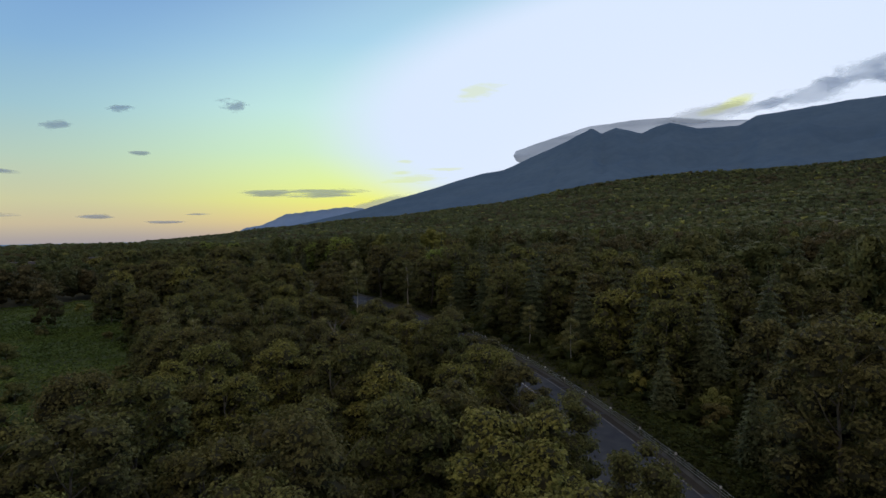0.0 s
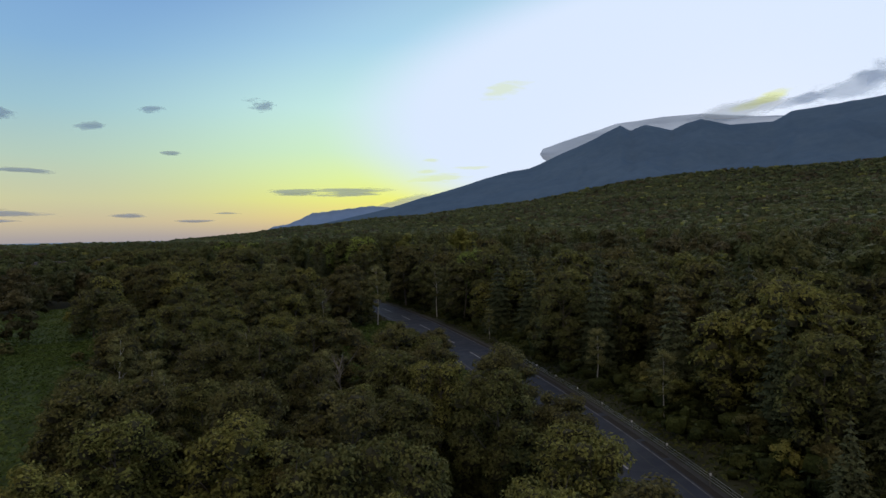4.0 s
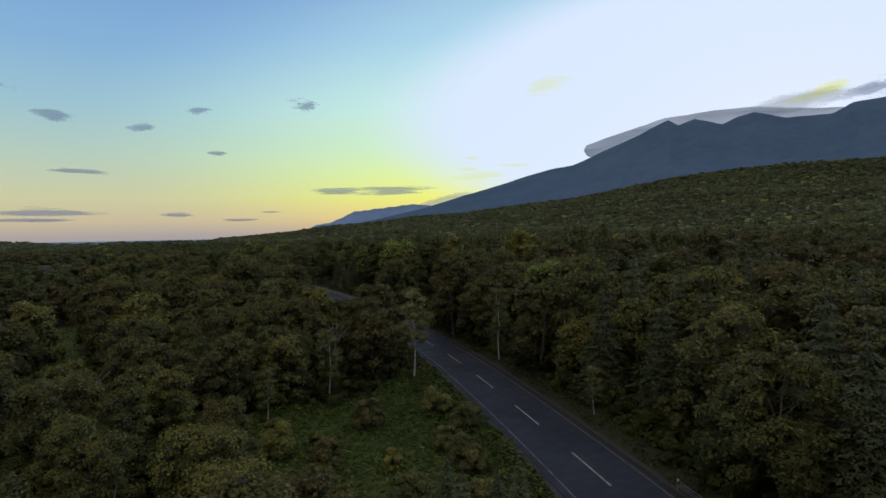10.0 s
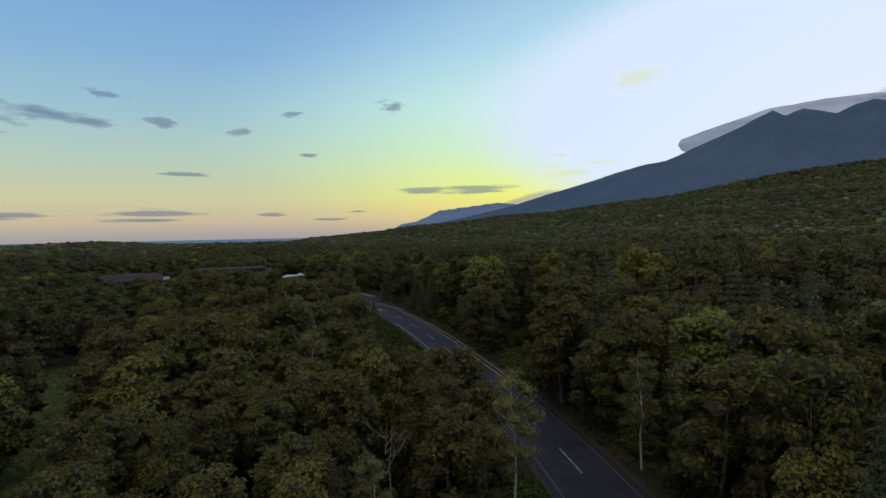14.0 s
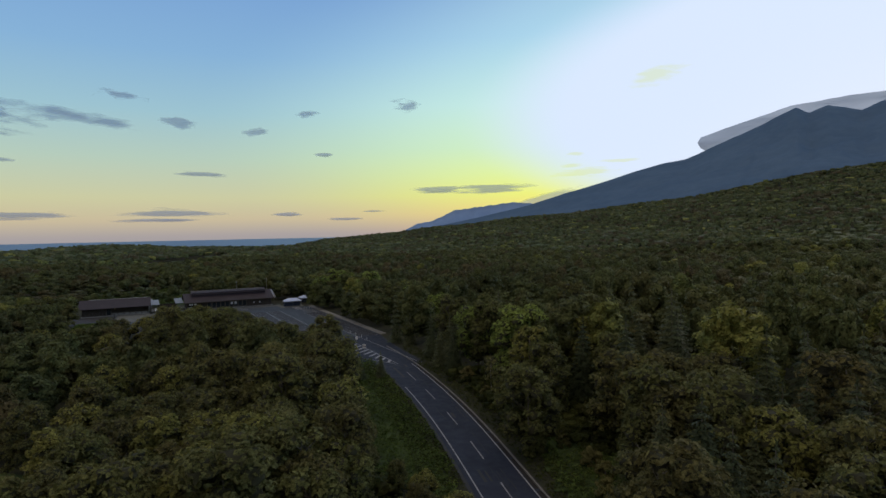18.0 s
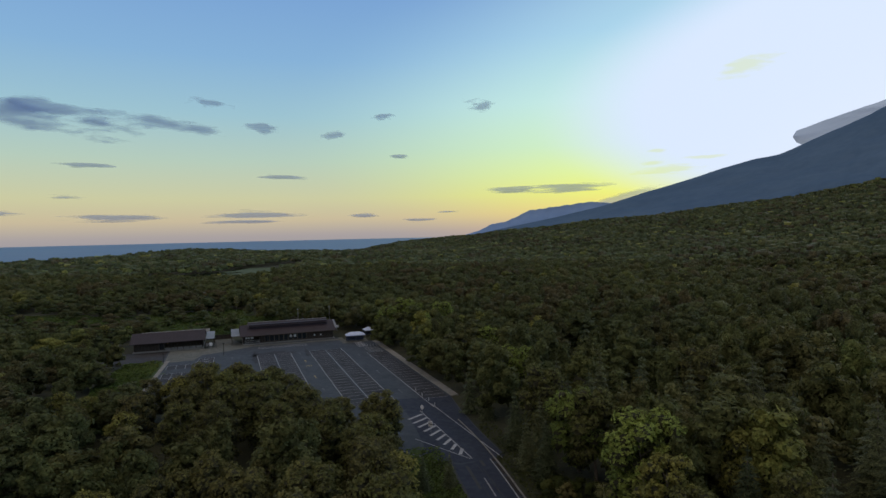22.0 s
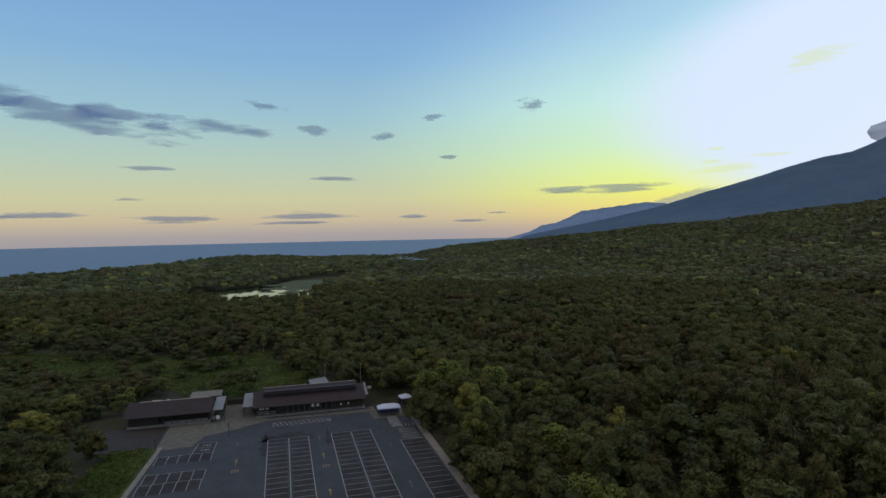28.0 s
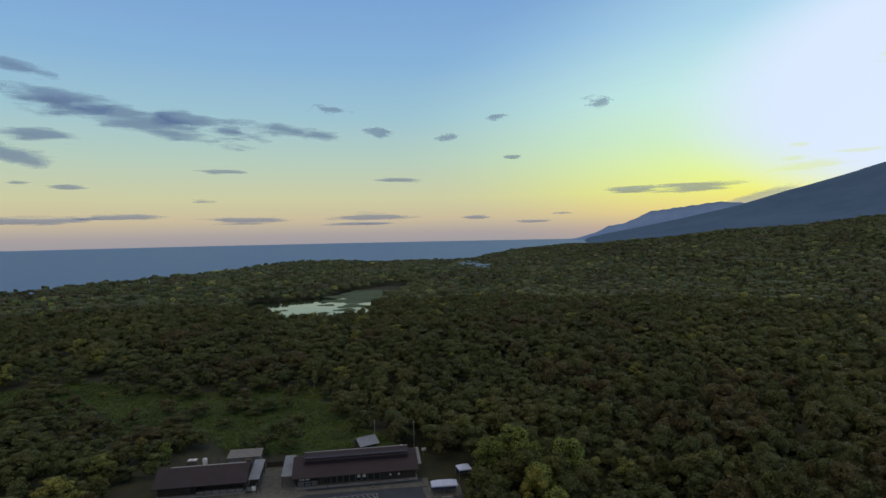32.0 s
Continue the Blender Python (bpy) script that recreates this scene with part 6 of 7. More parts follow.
def build_shop():
    """The longer building with a raised ridge, at the head of the car park."""
    h = at_lot(tagged(new("visitor_building"), "long dark timber visitor building with brown metal roof", "building"))
    x0, x1, y0, ym, y1, ze, zr = -22.5, 5.7, 19.6, 25.2, 31.4, 2.75, 5.3
    part("plinth", block(x0 - 0.2, x1 + 0.4, y0 - 1.1, y1, 0.0, 0.28, 0.02), M_CONCRETE, h, "pale concrete plinth and step")
    gable(h, x0, x1, y0, ym, y1, ze, zr - 0.12)
    boards(h, x0 + 0.15, x1 - 0.15, y1 - 0.12, 0.28, ze, 1.8)
    # front: a porch, a glazed middle, a boarded end
    boards(h, -17.4, -16.0, y0, 0.28, ze)
    for i in range(9):
        a = -15.9 + i * 1.45
        window(h, a, a + 1.35, y0 + 0.05, 0.55, 2.45)
        part("wall_panel", block(a, a + 1.35, y0, y0 + 0.1, 0.28, 0.55), M_BOARD, h)
        part("wall_panel", block(a, a + 1.35, y0, y0 + 0.1, 2.45, ze), M_BOARD, h)
        part("mullion", block(a + 1.35, a + 1.45, y0 - 0.05, y0 + 0.12, 0.28, ze), M_TIMBER, h)
    boards(h, -2.8, x1 - 0.15, y0, 0.28, ze)
    boards(h, -22.3, -17.5, y0 + 3.0, 0.28, ze)
    for x in (-22.2, -20.6, -19.0, -17.5):
        part("porch_post", block(x - 0.08, x + 0.08, y0 - 0.1, y0 + 0.06, 0.28, ze), M_BOARD, h)
    part("porch_rail", block(-22.2, -17.5, y0 - 0.06, y0 - 0.0, 1.15, 1.25), M_WHITE, h, "white porch rail")
    part("porch_rail", block(-22.2, -17.5, y0 - 0.06, y0 - 0.0, 0.65, 0.72), M_WHITE, h, "white porch rail")
    for x, w in ((-21.8, 0.55), (-21.1, 0.55), (-20.2, 0.8)):
        part("notice", block(x, x + w, y0 - 0.14, y0 - 0.11, 1.75, 2.35), M_WHITE, h, "small white notice")
    for x, z in ((-8.3, 1.35), (-7.0, 1.35), (-0.6, 1.2), (1.4, 1.2)):
        part("notice", block(x, x + (0.75 if x < -5 else 0.45), y0 - 0.10, y0 - 0.07, z, z + (0.85 if x < -5 else 0.5)), M_WHITE, h, "small white notice")
    # roofs
    part("roof", slab(slab(bmesh.new(), x0 - 0.9, x1 + 0.7, y0 - 1.5, ze + 0.05, ym, zr + 0.1, 0.14), x0 - 0.9, x1 + 0.7, y1 + 1.1, ze + 0.05, ym, zr + 0.1, 0.14), M_ROOF, h)
    part("roof_seams", ribs(x0 - 0.8, x1 + 0.6, 0.9, y0 - 1.45, ze + 0.05, ym - 2.9, zr - 1.0), M_ROOF, h)
    part("roof_monitor", slab(block(x0 + 1.9, x1 - 1.6, ym - 2.6, ym + 0.3, zr - 0.95, zr + 0.35), x0 + 1.6, x1 - 1.3, ym - 3.0, zr - 0.15, ym + 0.5, zr + 0.75, 0.12), M_ROOF, h, "raised brown roof along the ridge")
    part("ridge_flashing", block(x0 + 1.6, x1 - 1.3, ym + 0.42, ym + 0.72, zr + 0.68, zr + 0.82), M_FLASH, h, "pale ridge flashing")
    part("eave_trim", block(x0 - 0.9, x1 + 0.7, y0 - 1.56, y0 - 1.5, ze - 0.12, ze + 0.08), M_BOARD, h)
    part("side_eave", slab(bmesh.new(), x1 + 0.72, x1 + 1.5, y0 + 0.6, ze + 0.5, ym + 1.0, zr - 0.1, 0.08), M_GREYROOF, h, "grey metal side eave")
    part("roof_vent", block(2.6, 3.3, ym + 1.0, ym + 1.7, zr - 0.6, zr + 0.7, 0.2), M_WHITE, h, "small white roof vent")
    part("porch_roof", slab(bmesh.new(), -26.0, -23.45, 20.2, 2.85, 32.0, 3.45, 0.12), M_GREYROOF, h, "grey metal side porch roof")
    for y in (20.5, 24.0, 28.0, 31.7):
        part("porch_post", block(-25.85, -25.7, y - 0.08, y + 0.08, 0.0, 2.85), M_BOARD, h)


def build_hall():
    h = at_lot(tagged(new("rest_house"), "low dark timber rest house with brown metal roof", "building"))
    x0, x1, y0, ym, y1, ze, zr = -53.4, -34.2, 20.4, 25.0, 30.6, 2.75, 5.0
    part("plinth", block(x0 - 0.2, x1 + 0.2, y0 - 1.2, y1, -0.05, 0.26, 0.02), M_CONCRETE, h, "pale concrete plinth and step")
    gable(h, x0, x1, y0, ym, y1, ze, zr - 0.12)
    boards(h, x0 + 0.15, x1 - 0.15, y1 - 0.12, 0.26, ze, 1.8)
    boards(h, x0 + 0.15, -46.6, y0, 0.26, ze)
    window(h, -46.5, -45.2, y0 + 0.05, 0.3, 2.4)
    boards(h, -45.1, x1 - 0.15, y0 + 1.8, 0.26, ze)
    for i in range(7):
        x = -45.0 + i * 1.75
        part("porch_post", block(x - 0.07, x + 0.07, y0 - 0.5, y0 - 0.36, 0.26, ze), M_BOARD, h)
    for i in range(6):
        x = -45.0 + i * 1.75
        part("porch_rail", block(x + 0.09, x + 1.66, y0 - 0.46, y0 - 0.40, 0.95, 1.05), M_TIMBER, h)
        part("porch_panel", block(x + 0.12, x + 1.63, y0 - 0.45, y0 - 0.41, 0.34, 0.9), M_CONCRETE, h, "pale panel below the rail")
    part("roof", slab(slab(bmesh.new(), x0 - 0.9, x1 + 0.7, y0 - 1.8, ze + 0.05, ym, zr + 0.1, 0.14), x0 - 0.9, x1 + 0.7, y1 + 1.0, ze + 0.05, ym, zr + 0.1, 0.14), M_ROOF, h)
    part("roof_seams", ribs(x0 - 0.8, x1 + 0.6, 0.9, y0 - 1.75, ze + 0.05, ym - 0.1, zr + 0.05), M_ROOF, h)
    part("ridge_flashing", block(x0 + 1.8, x1 - 0.4, ym - 0.12, ym + 0.30, zr + 0.03, zr + 0.18), M_FLASH, h, "pale ridge flashing")
    part("porch_roof", slab(bmesh.new(), -33.4, -30.9, 20.0, 2.8, 31.0, 3.4, 0.12), M_GREYROOF, h, "grey metal side porch roof")
    for y in (20.3, 24.0, 27.5, 30.7):
        part("porch_post", block(-31.2, -31.05, y - 0.08, y + 0.08, 0.0, 2.8), M_BOARD, h)
    part("lamp_box", block(-44.2, -43.9, y0 - 0.62, y0 - 0.5, 2.2, 2.5), M_YELLOW, h, "small yellow box under the eave")


def build_shed():
    h = at_lot(tagged(new("shed"), "flat-roofed grey service shed behind the rest house", "shed"), -36.8, 37.6)
    part("body", block(-3.9, 3.9, -2.6, 2.4, 0, 2.7), M_SHEDWALL, h)
    part("roof", slab(bmesh.new(), -4.2, 4.2, -2.8, 2.85, 2.7, 3.1, 0.16), M_SHEDWALL, h, "grey flat roof with raised rim")
    part("door", block(0.6, 1.7, -2.66, -2.61, 0.1, 2.1), M_BLACK, h, "dark doorway")
    part("canopy", slab(bmesh.new(), 0.2, 2.1, -3.4, 2.25, -2.6, 2.5, 0.06), M_TIMBER, h)
    for x in (-3.5, -2.6):
        part("vent", block(x, x + 0.5, -2.68, -2.61, 0.5, 1.0), M_BLACK, h)
    part("duct", block(2.4, 3.1, -3.2, -2.61, 0.0, 1.1, 0.04), M_STEEL, h, "grey air unit by the wall")


def build_hut():
    h = at_lot(tagged(new("hut"), "small timber hut with a pale blue-grey gabled roof", "hut"), -5.6, 40.5, 0.3, 24)
    part("body", block(-2.3, 2.3, -2.0, 2.0, 0, 2.5), M_BOARD, h)
    bm = bmesh.new()
    a = [bm.verts.new(p) for p in ((-2.3, -2.0, 2.5), (-2.3, 2.0, 2.5), (-2.3, 0, 3.7))]
    b = [bm.verts.new(p) for p in ((2.3, -2.0, 2.5), (2.3, 2.0, 2.5), (2.3, 0, 3.7))]
    bm.faces.new(a)
    bm.faces.new(b[::-1])
    part("gable_wall", bm, M_TIMBER, h)
    part("roof", slab(slab(bmesh.new(), -2.9, 2.9, -2.7, 2.25, 0, 3.85, 0.1), -2.9, 2.9, 2.7, 2.25, 0, 3.85, 0.1), M_PALEROOF, h)
    part("ridge_cap", block(-2.9, 2.9, -0.12, 0.12, 3.80, 3.92), M_FLASH, h)
    window(h, -0.8, 0.8, -2.02, 1.1, 2.0)


def tent(label, x, y, w, d, turn, wall):
    t = at_lot(tagged(new("event_tent"), label, "tent", "pop-up tents"), x, y, 0.12, turn)
    bm = bmesh.new()
    z0, z1 = 2.15, 2.95
    ring = [(-w / 2, -d / 2), (w / 2, -d / 2), (w / 2, d / 2), (-w / 2, d / 2)]
    low = [bm.verts.new((a, b, z0)) for a, b in ring]
    hem = [bm.verts.new((a, b, z0 - 0.28)) for a, b in ring]
    k = w / 2 - d / 2
    r0, r1 = bm.verts.new((-max(k, 0.02), 0, z1)), bm.verts.new((max(k, 0.02), 0, z1))
    bm.faces.new((low[0], low[1], r1, r0))
    bm.faces.new((low[2], low[3], r0, r1))
    bm.faces.new((low[1], low[2], r1))
    bm.faces.new((low[3], low[0], r0))
    for i in range(4):
        j = (i + 1) % 4
        bm.faces.new((low[i], hem[i], hem[j], low[j]))
    part("canopy", bm, M_CANVAS, t)
    for a, b in ring:
        post(t, "leg", a * 0.97, b * 0.96, 0, z0, 0.025, M_STEEL, 6)
    if w > 4:
        post(t, "leg", 0, -d / 2 * 0.96, 0, z0, 0.025, M_STEEL, 6)
        post(t, "leg", 0, d / 2 * 0.96, 0, z0, 0.025, M_STEEL, 6)
    part("side_wall", block(-w / 2 * 0.96, w / 2 * 0.96, d / 2 * 0.93, d / 2 * 0.95, 0.05, z0 - 0.3), wall, t, "dark hanging side wall")


def build_yard():
    y = LOT_OB
    # paving before the buildings
    part("paving", flat([lot(a, b) for a, b in ((-19.4, -43.4), (-19.4, -20), (-17.2, -20), (-17.2, 7), (-19.3, 7.2), (-19.3, 8.5), (-14.6, 8.5), (-15.4, -20), (-10.5, -27.5), (-8.0, -34), (-1.2, -36), (-0.5, -43.6))], 0.106), M_SLAB, y, "worn pale concrete paving")
    part("passage", flat([lot(a, b) for a, b in ((-19.4, -33), (-34, -31), (-34, -25.6), (-19.4, -22.4))], 0.103), M_SLAB, y, "worn pale paving between the buildings")
    drive = flat([lot(a, b) for a, b in ((-19.6, -44.0), (-19.6, -58), (-10, -62), (-3, -58), (-1.5, -47), (-2, -44.2))], 0.09)
    part("driveway", drive, M_YARD, y, "dark asphalt drive beside the rest house")
    part("apron", flat([lot(a, b) for a, b in ((-12.4, 6.6), (-7.6, 6.9), (-8.2, 15.0), (-14.6, 15.5), (-14.2, 6.8))], 0.115), M_SLAB, y, "pale concrete apron under the tent")
    # walk along the right edge and the kerb on the left one
    for b0, b1, a0, a1, n in ((16.2, 17.9, -8, 62, 14), (-46.2, -45.2, 0, 44, 10)):
        for i in range(n):
            p, q = a0 + (a1 - a0) * i / n, a0 + (a1 - a0) * (i + 1) / n - 0.05
            bm = block(b0, b1, -q, -p, -0.1, 0.24, 0.02)
            k = part("kerb_slab", bm, M_CONCRETE, y)
            k.matrix_basis = LOT @ (pose(0, 0, 0) if b0 > 0 else pose(2.9, 0, 0, 0, 0, -3.4))
    # painted marks
    z = 0.117
    part("new_seal", flat([lot(a, b) for a, b in ((60, 5.2), (61, 10.2), (62, 16), (72, 14.3), (84, 12.8), (96.6, 11.8), (96.6, 4.6), (92.6, 0.9), (85, 2.4), (72, 4.2), (64, 4.8))], 0.107), M_ROAD, y, "dark newer asphalt at the mouth of the car park")
    for k in range(12):
        b = -17.8 + k * 1.15
        line(-12.6, b, -10.2, b + 0.9, 0.16, z, M_PAINT, "hatch_stripe", y)
    for a0, b0, a1, b1 in ((-12.7, -18.2, -12.9, -4.0), (-10.0, -18.2, -10.2, -4.0), (-12.7, -18.2, -10.0, -18.2), (-12.9, -4, -10.2, -4)):
        line(a0, b0, a1, b1, 0.13, z + 0.003, M_PAINT, "hatch_edge", y)
    for k in range(9):
        line(-8.0 + k * 0.95, 10.2, -8.0 + k * 0.95, 12.8, 0.42, z, M_PAINT, "crossing_stripe", y)
    for k in range(7):
        line(1.6 + k * 1.2, 11.2, 2.4 + k * 1.2, 15.4, 0.2, z, M_PAINT, "hatch_stripe", y)
    # arrows and worn lane words
    for a, b, yellow in ((2.5, -7.6, 0), (14, -7.4, 1), (19.5, -7.4, 2), (33, -7.5, 1), (46, -7.5, 0), (0.5, -26.0, 0), (12, -25.5, 1), (16.5, -25.5, 2), (12, 7.6, 0), (34, 7.6, 0), (54, 7.6, 0)):
        mat = M_YELLOW if yellow else M_FADED
        if yellow == 2:
            for q in (-0.5, 0.1, 0.7):
                line(a, b + q, a + 1.3, b + q, 0.16, z, mat, "lane_mark", y)
            line(a + 0.1, b - 0.6, a + 0.1, b + 0.8, 0.14, z + 0.002, mat, "lane_mark", y)
            continue
        bm = bmesh.new()
        pts = ((1.6, -0.08), (1.6, 0.08), (-0.5, 0.08), (-0.5, 0.34), (-1.6, 0.0), (-0.5, -0.34), (-0.5, -0.08))
        bm.faces.new([bm.verts.new(lot(a + p, b + q, z)) for p, q in pts])
        part("lane_arrow", bm, mat, y)
    # dark seal that has run out round the first bays
    for a0, b0, ra, rb in ((-1.6, -14.5, 3.0, 5.2), (3.5, -19.9, 7.0, 0.9), (-12.5, -27.0, 0.7, 5.0), (2.0, -5.3, 6.0, 0.7)):
        bm = bmesh.new()
        ring = [(2 * math.pi * i / 40, 1 + 0.9 * noise.noise(Vector((math.cos(i * 0.157) * 2.6 + a0, math.sin(i * 0.157) * 2.6, b0)))) for i in range(40)]
        bm.faces.new([bm.verts.new(lot(a0 + math.cos(t) * ra * k, b0 + math.sin(t) * rb * k, 0.1025)) for t, k in ring])
        part("seal_stain", bm, M_BAY, y)
    # two wide bays with a white wheelchair mark
    part("bay_surface", flat([lot(a, b) for a, b in ((-2.9, -34.6), (3.8, -35.3), (3.9, -30.9), (-2.6, -30.7))], 0.108), M_BAY, y)
    for p, q in (((-2.9, -34.6), (-2.6, -30.7)), ((0.45, -35.0), (0.6, -30.8)), ((-2.6, -30.7), (3.9, -30.9)), ((-2.9, -34.6), (3.8, -35.3))):
        line(*p, *q, 0.12, z, M_PAINT, "bay_line", y)
    for a in (-1.1, 2.2):
        bm = bmesh.new()
        rim = [[bm.verts.new(lot(a + math.sin(t) * r, -32.3 + math.cos(t) * r * 0.9, z + 0.002)) for t in (2 * math.pi * i / 20 for i in range(20))] for r in (0.42, 0.58)]
        for i in range(20):
            bm.faces.new((rim[0][i], rim[0][(i + 1) % 20], rim[1][(i + 1) % 20], rim[1][i]))
        part("wheelchair_mark", bm, M_PAINT, y)
        line(a, -33.9, a, -32.5, 0.16, z + 0.004, M_PAINT, "wheelchair_mark", y)
        line(a - 0.5, -33.2, a + 0.4, -33.2, 0.14, z + 0.006, M_PAINT, "wheelchair_mark", y)
    # chevrons where the road forks
    for k in range(9):
        t = (k + 0.5) / 9
        a0 = 71.0 + 22.0 * t
        left, right = 6.1 - 4.3 * (1 - t) * (0.6 + 0.4 * t), 6.9 + 0.1 * t
        line(a0 + 1.5, left, a0 - 0.6, right, 0.55, 0.118, M_PAINT, "chevron", y)
    line(69.5, 7.1, 95.5, 6.9, 0.14, 0.121, M_PAINT, "chevron_edge", y)
    line(84.0, 1.6, 95.5, 6.6, 0.14, 0.121, M_PAINT, "chevron_edge", y)
    for p, q in (((97.0, 2.2), (92, 0.2)), ((92, 0.2), (87, -2.6)), ((87, -2.6), (83, -7))):
        line(*p, *q, 0.14, 0.119, M_PAINT, "edge_line", y)
    line(66, 10.6, 97, 11.2, 0.14, 0.119, M_PAINT, "edge_line", y)


def small_things():
    # notice board in a dark frame
    n = at_lot(tagged(new("notice_board"), "white notice board in a dark timber frame on posts", "notice board"), -32.0, 18.6)
    for x in (-1.5, -0.5, 0.55, 1.5):
        part("post", block(x - 0.06, x + 0.06, -0.06, 0.06, 0, 1.9), M_BOARD, n)
    part("board", block(-0.4, 0.48, -0.05, 0.05, 0.75, 1.75), M_WHITE, n, "white printed board")
    part("board", block(-1.4, -0.6, -0.05, 0.05, 0.7, 1.6), M_SHEDWALL, n, "grey printed board")
    part("rail", block(-1.5, 1.5, -0.04, 0.04, 1.76, 1.86), M_BOARD, n)
    # lamp poles
    for x, y, h, label in ((-28.2, 4.2, 3.6, "dark steel lamp post at the edge of the paving"), (-15.2, 16.6, 3.2, "black steel sign post before the visitor building"), (-43.6, 0.8, 2.6, "dark steel post beside the drive")):
        p = at_lot(tagged(new("lamp_post"), label, "post"), x, y)
        post(p, "pole", 0, 0, 0, h, 0.07, M_BLACK)
        part("head", block(-0.28, 0.28, -0.12, 0.12, h - 0.15, h + 0.05, 0.03), M_BLACK, p)
        part("base", block(-0.16, 0.16, -0.16, 0.16, 0, 0.12, 0.02), M_CONCRETE, p)
    b = at_lot(tagged(new("bollard"), "black bollard with a white band before the shop", "bollard"), -4.6, 16.0)
    post(b, "post", 0, 0, 0, 0.85, 0.11, M_BLACK)
    post(b, "band", 0, 0, 0.45, 0.62, 0.115, M_WHITE)
    # masts behind
    for x, y, h in ((-3.0, 42.5, 8.0), (7.2, 36.0, 9.0)):
        p = at_lot(tagged(new("mast"), "thin grey utility mast behind the buildings", "mast", "utility masts"), x, y, 0.0)
        post(p, "pole", 0, 0, -0.2, h, 0.06, M_STEEL)
        part("cross_arm", block(-0.4, 0.4, -0.03, 0.03, h - 0.5, h - 0.42), M_STEEL, p)
    w = at_lot(tagged(new("sign_panel"), "white square sign panel on a low post by the trees", "sign"), 9.6, 34.5, 0.0)
    post(w, "post", 0, 0, -0.2, 1.6, 0.05, M_STEEL)
    part("panel", block(-0.6, 0.6, -0.08, -0.04, 1.2, 2.0), M_WHITE, w)
    # crates, tank and racks left of the shed
    c = at_lot(tagged(new("storage_crate"), "timber storage box with white lids behind the rest house", "crate"), -50.4, 39.4, 0.0)
    part("box", block(-1.3, 1.3, -0.9, 0.9, 0, 1.5, 0.02), M_TIMBER, c)
    for x in (-0.62, 0.62):
        part("lid", block(x - 0.5, x + 0.5, -0.7, 0.7, 1.5, 1.72, 0.04), M_WHITE, c, "white lid")
    t = at_lot(tagged(new("water_tank"), "white upright plastic water tank behind the rest house", "tank"), -47.4, 39.8, 0.0)
    v, f = tube([(0, 0, 0), (0, 0, 1.5), (0, 0, 1.7), (0, 0, 1.78)], [0.62, 0.62, 0.45, 0.05], 14)
    part("drum", mesh_from("drum", v, f, M_WHITE, smooth=True), parent=t)
    post(t, "cap", 0, 0, 1.76, 1.86, 0.16, M_STEEL)
    for x in (-44.8, -42.8):
        r = at_lot(tagged(new("panel_rack"), "dark tilted panel on a low steel rack", "rack", "tilted racks"), x, 38.6, 0.0, 8)
        part("panel", slab(bmesh.new(), -0.7, 0.7, -1.3, 0.5, 1.3, 1.7, 0.06), M_BLACK, r)
        for a in (-0.6, 0.6):
            part("leg", block(a - 0.03, a + 0.03, 1.1, 1.16, 0, 1.56), M_STEEL, r)
            part("leg", block(a - 0.03, a + 0.03, -1.2, -1.14, 0, 0.46), M_STEEL, r)
    # timber fence that closes the passage
    g = at_lot(tagged(new("timber_fence"), "dark timber fence closing the passage", "fence"), -28.4, 33.6)
    for i in range(5):
        part("post", block(-2.5 + i * 1.25 - 0.06, -2.5 + i * 1.25 + 0.06, -0.06, 0.06, 0, 1.7), M_BOARD, g)
    for i in range(4):
        part("panel", block(-2.42 + i * 1.25, -1.33 + i * 1.25, -0.03, 0.03, 0.15, 1.55), M_BOARD, g)
    # tents
    tent("white pop-up tent with a long flat canopy", 11.2, 10.4, 6.0, 3.0, -3, M_NAVY)
    tent("white square pop-up tent under the trees", 17.4, 18.6, 3.2, 3.2, 6, M_NAVY)
    # guide posts at the bays, and signs on the chevrons
    first = None
    for k, (a, b) in enumerate(((0.6, 12.6), (0.6, 13.5), (0.6, 14.4), (0.6, 15.3), (56, 10.5), (60, 10.6), (64, 10.7), (68, 10.6))):
        if first is None:
            first = tagged(new("guide_post"), "slim white plastic guide post", "post", "guide posts")
            post(first, "post", 0, 0, 0, 0.75, 0.045, M_WHITE, 8)
            post(first, "foot", 0, 0, 0, 0.05, 0.12, M_BLACK, 8)
            first.matrix_basis = Matrix.Translation(lot(a, b, 0.1))
        else:
            copy_thing(first, Matrix.Translation(lot(a, b, 0.1)))
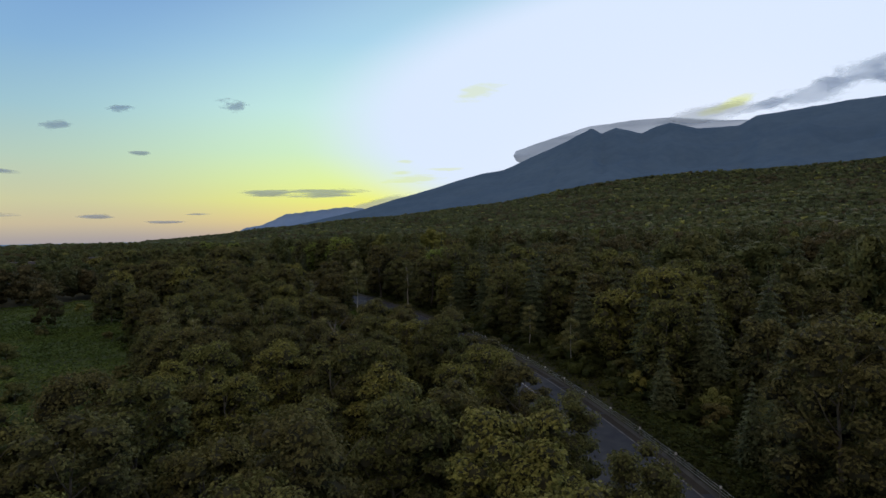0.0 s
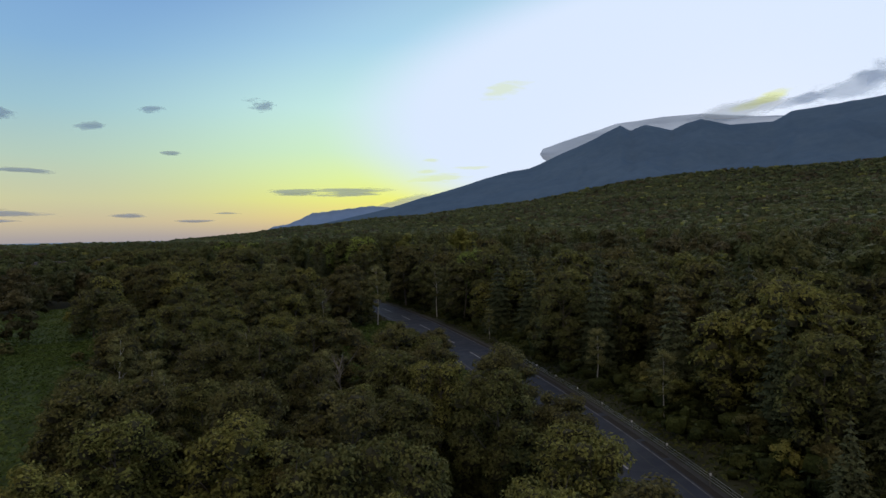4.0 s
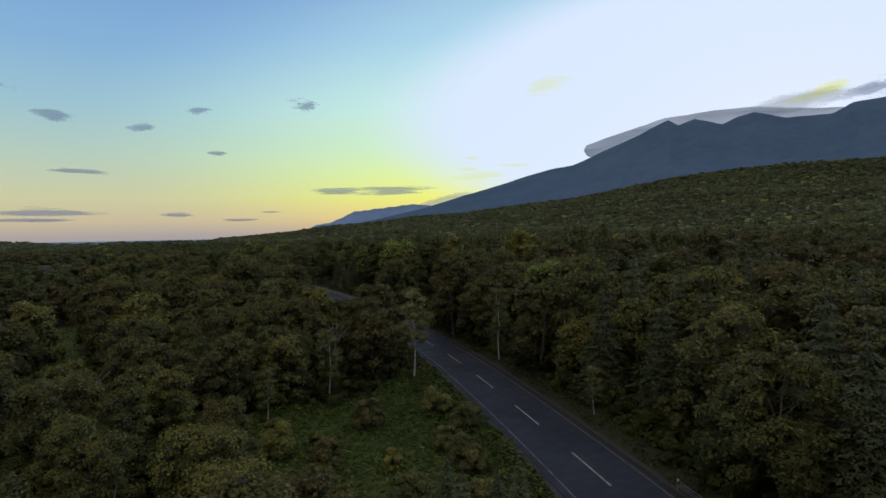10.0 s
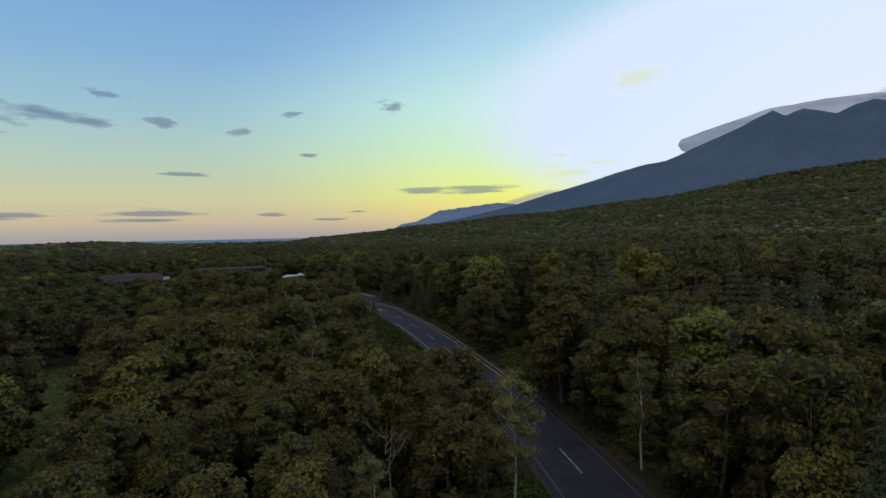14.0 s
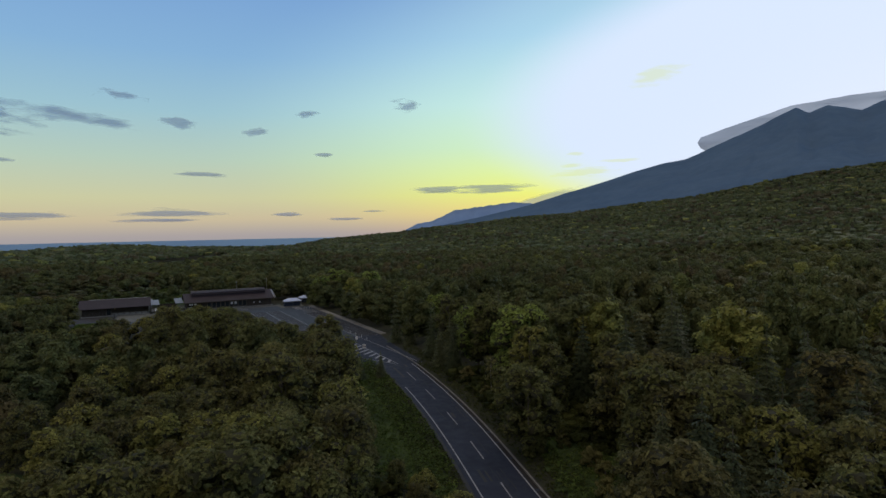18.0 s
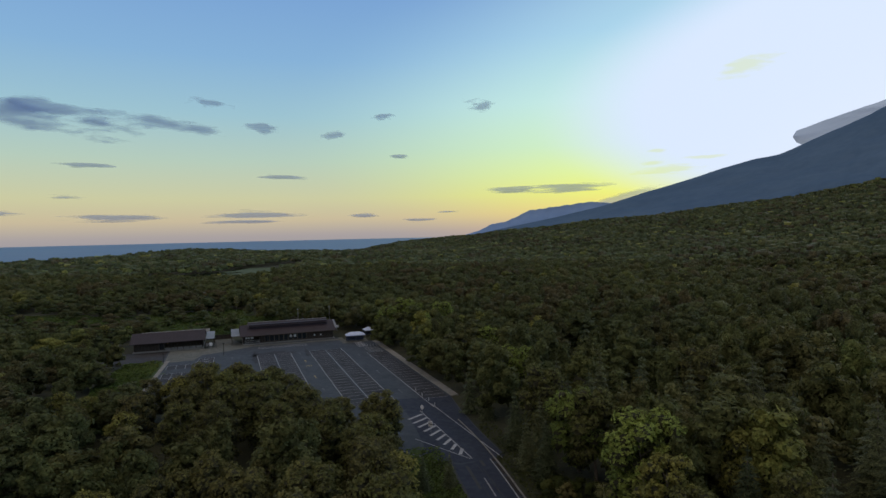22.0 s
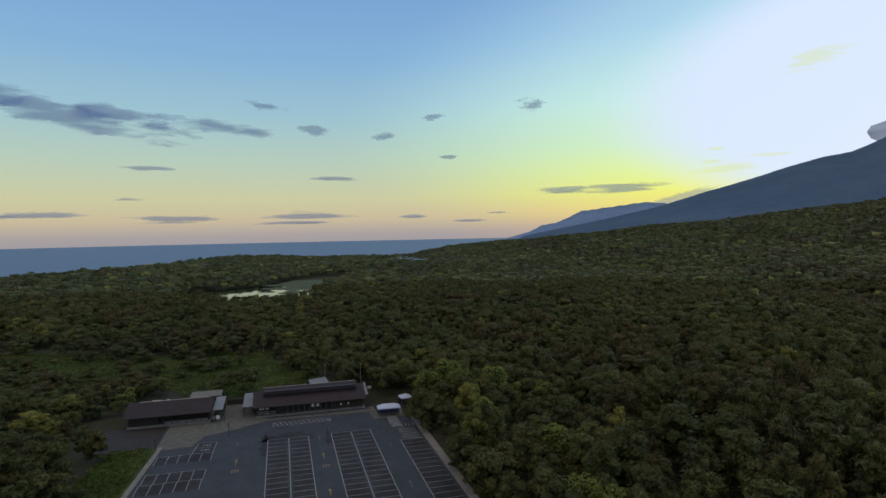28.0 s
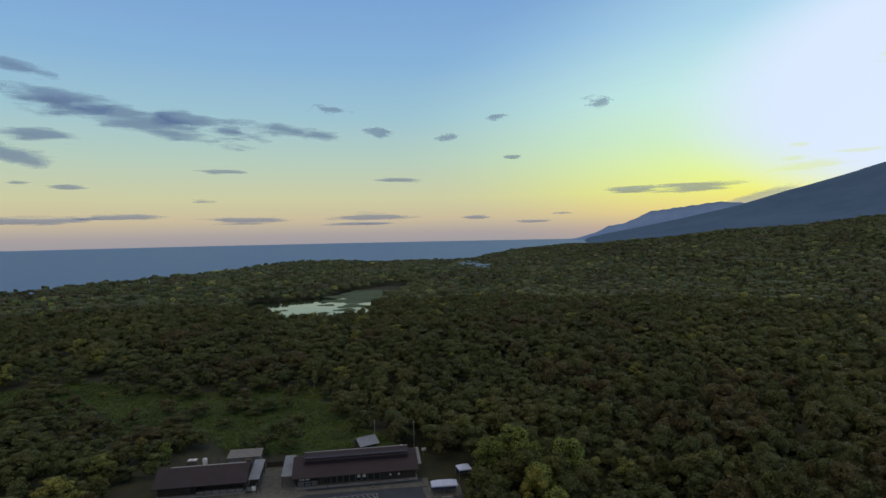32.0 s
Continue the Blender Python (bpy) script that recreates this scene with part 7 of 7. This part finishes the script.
    for a, b, lab in ((72.5, 6.6, "round white road sign on a post"), (82.0, 5.0, "square white road sign on a post")):
        s = tagged(new("road_sign"), lab, "sign", "signs at the fork")
        s.matrix_basis = Matrix.Translation(lot(a, b, 0.1)) @ pose(0, 0, 0, 0, 0, -20)
        post(s, "post", 0, 0, 0, 1.9, 0.035, M_STEEL, 6)
        if "round" in lab:
            v, f = tube([(0, -0.05, 1.6), (0, -0.08, 1.6)], [0.42, 0.42], 18)
            bm = bmesh.new()
            vs = [bm.verts.new(p) for p in v]
            for q in f:
                bm.faces.new([vs[i] for i in q])
            bm.faces.new(vs[18:])
            part("plate", bm, M_WHITE, s)
        else:
            part("plate", block(-0.5, 0.5, -0.09, -0.05, 1.0, 1.9), M_WHITE, s)
            part("stripe", block(-0.5, 0.5, -0.10, -0.091, 1.38, 1.52), M_BLACK, s)


M_POST = plain("weathered_grey_post", (0.10, 0.10, 0.10, 1), (0.19, 0.19, 0.185, 1), 2.0, 0.7, bumpy=0.1)


def build_fence():
    """Cable guard fence right of the road, up to the bend."""
    f = tagged(new("guard_fence"), "cable guard fence with grey posts and white reflectors", "fence")
    s0, s1 = 40.0, road_s(0.9, 81.0)
    n = int((s1 - s0) / 4.6)
    spots = [road_at(s0 + (s1 - s0) * i / n, 3.5) for i in range(n + 1)]
    for x, y in spots:
        z = float(ground(x, y))
        v, q = tube([(x, y, z - 0.3), (x, y, z + 0.80), (x, y, z + 0.86)], [0.036, 0.036, 0.02], 8)
        p = part("post", mesh_from("post", v, q, M_POST, smooth=True), parent=f)
        part("reflector", block(x - 0.055, x + 0.055, y - 0.09, y - 0.06, z + 0.66, z + 0.80), M_WHITE, p, "white reflector plate")
    for h in (0.36, 0.52, 0.68):
        line_pts = [(x, y, float(ground(x, y)) + 0.02 + h) for x, y in spots]
        v, q = tube(line_pts, [0.011] * len(line_pts), 5)
        part("cable", mesh_from("cable", v, q, M_STEEL), parent=f)


build_shop()
build_hall()
build_shed()
build_hut()
build_yard()
small_things()
build_fence()
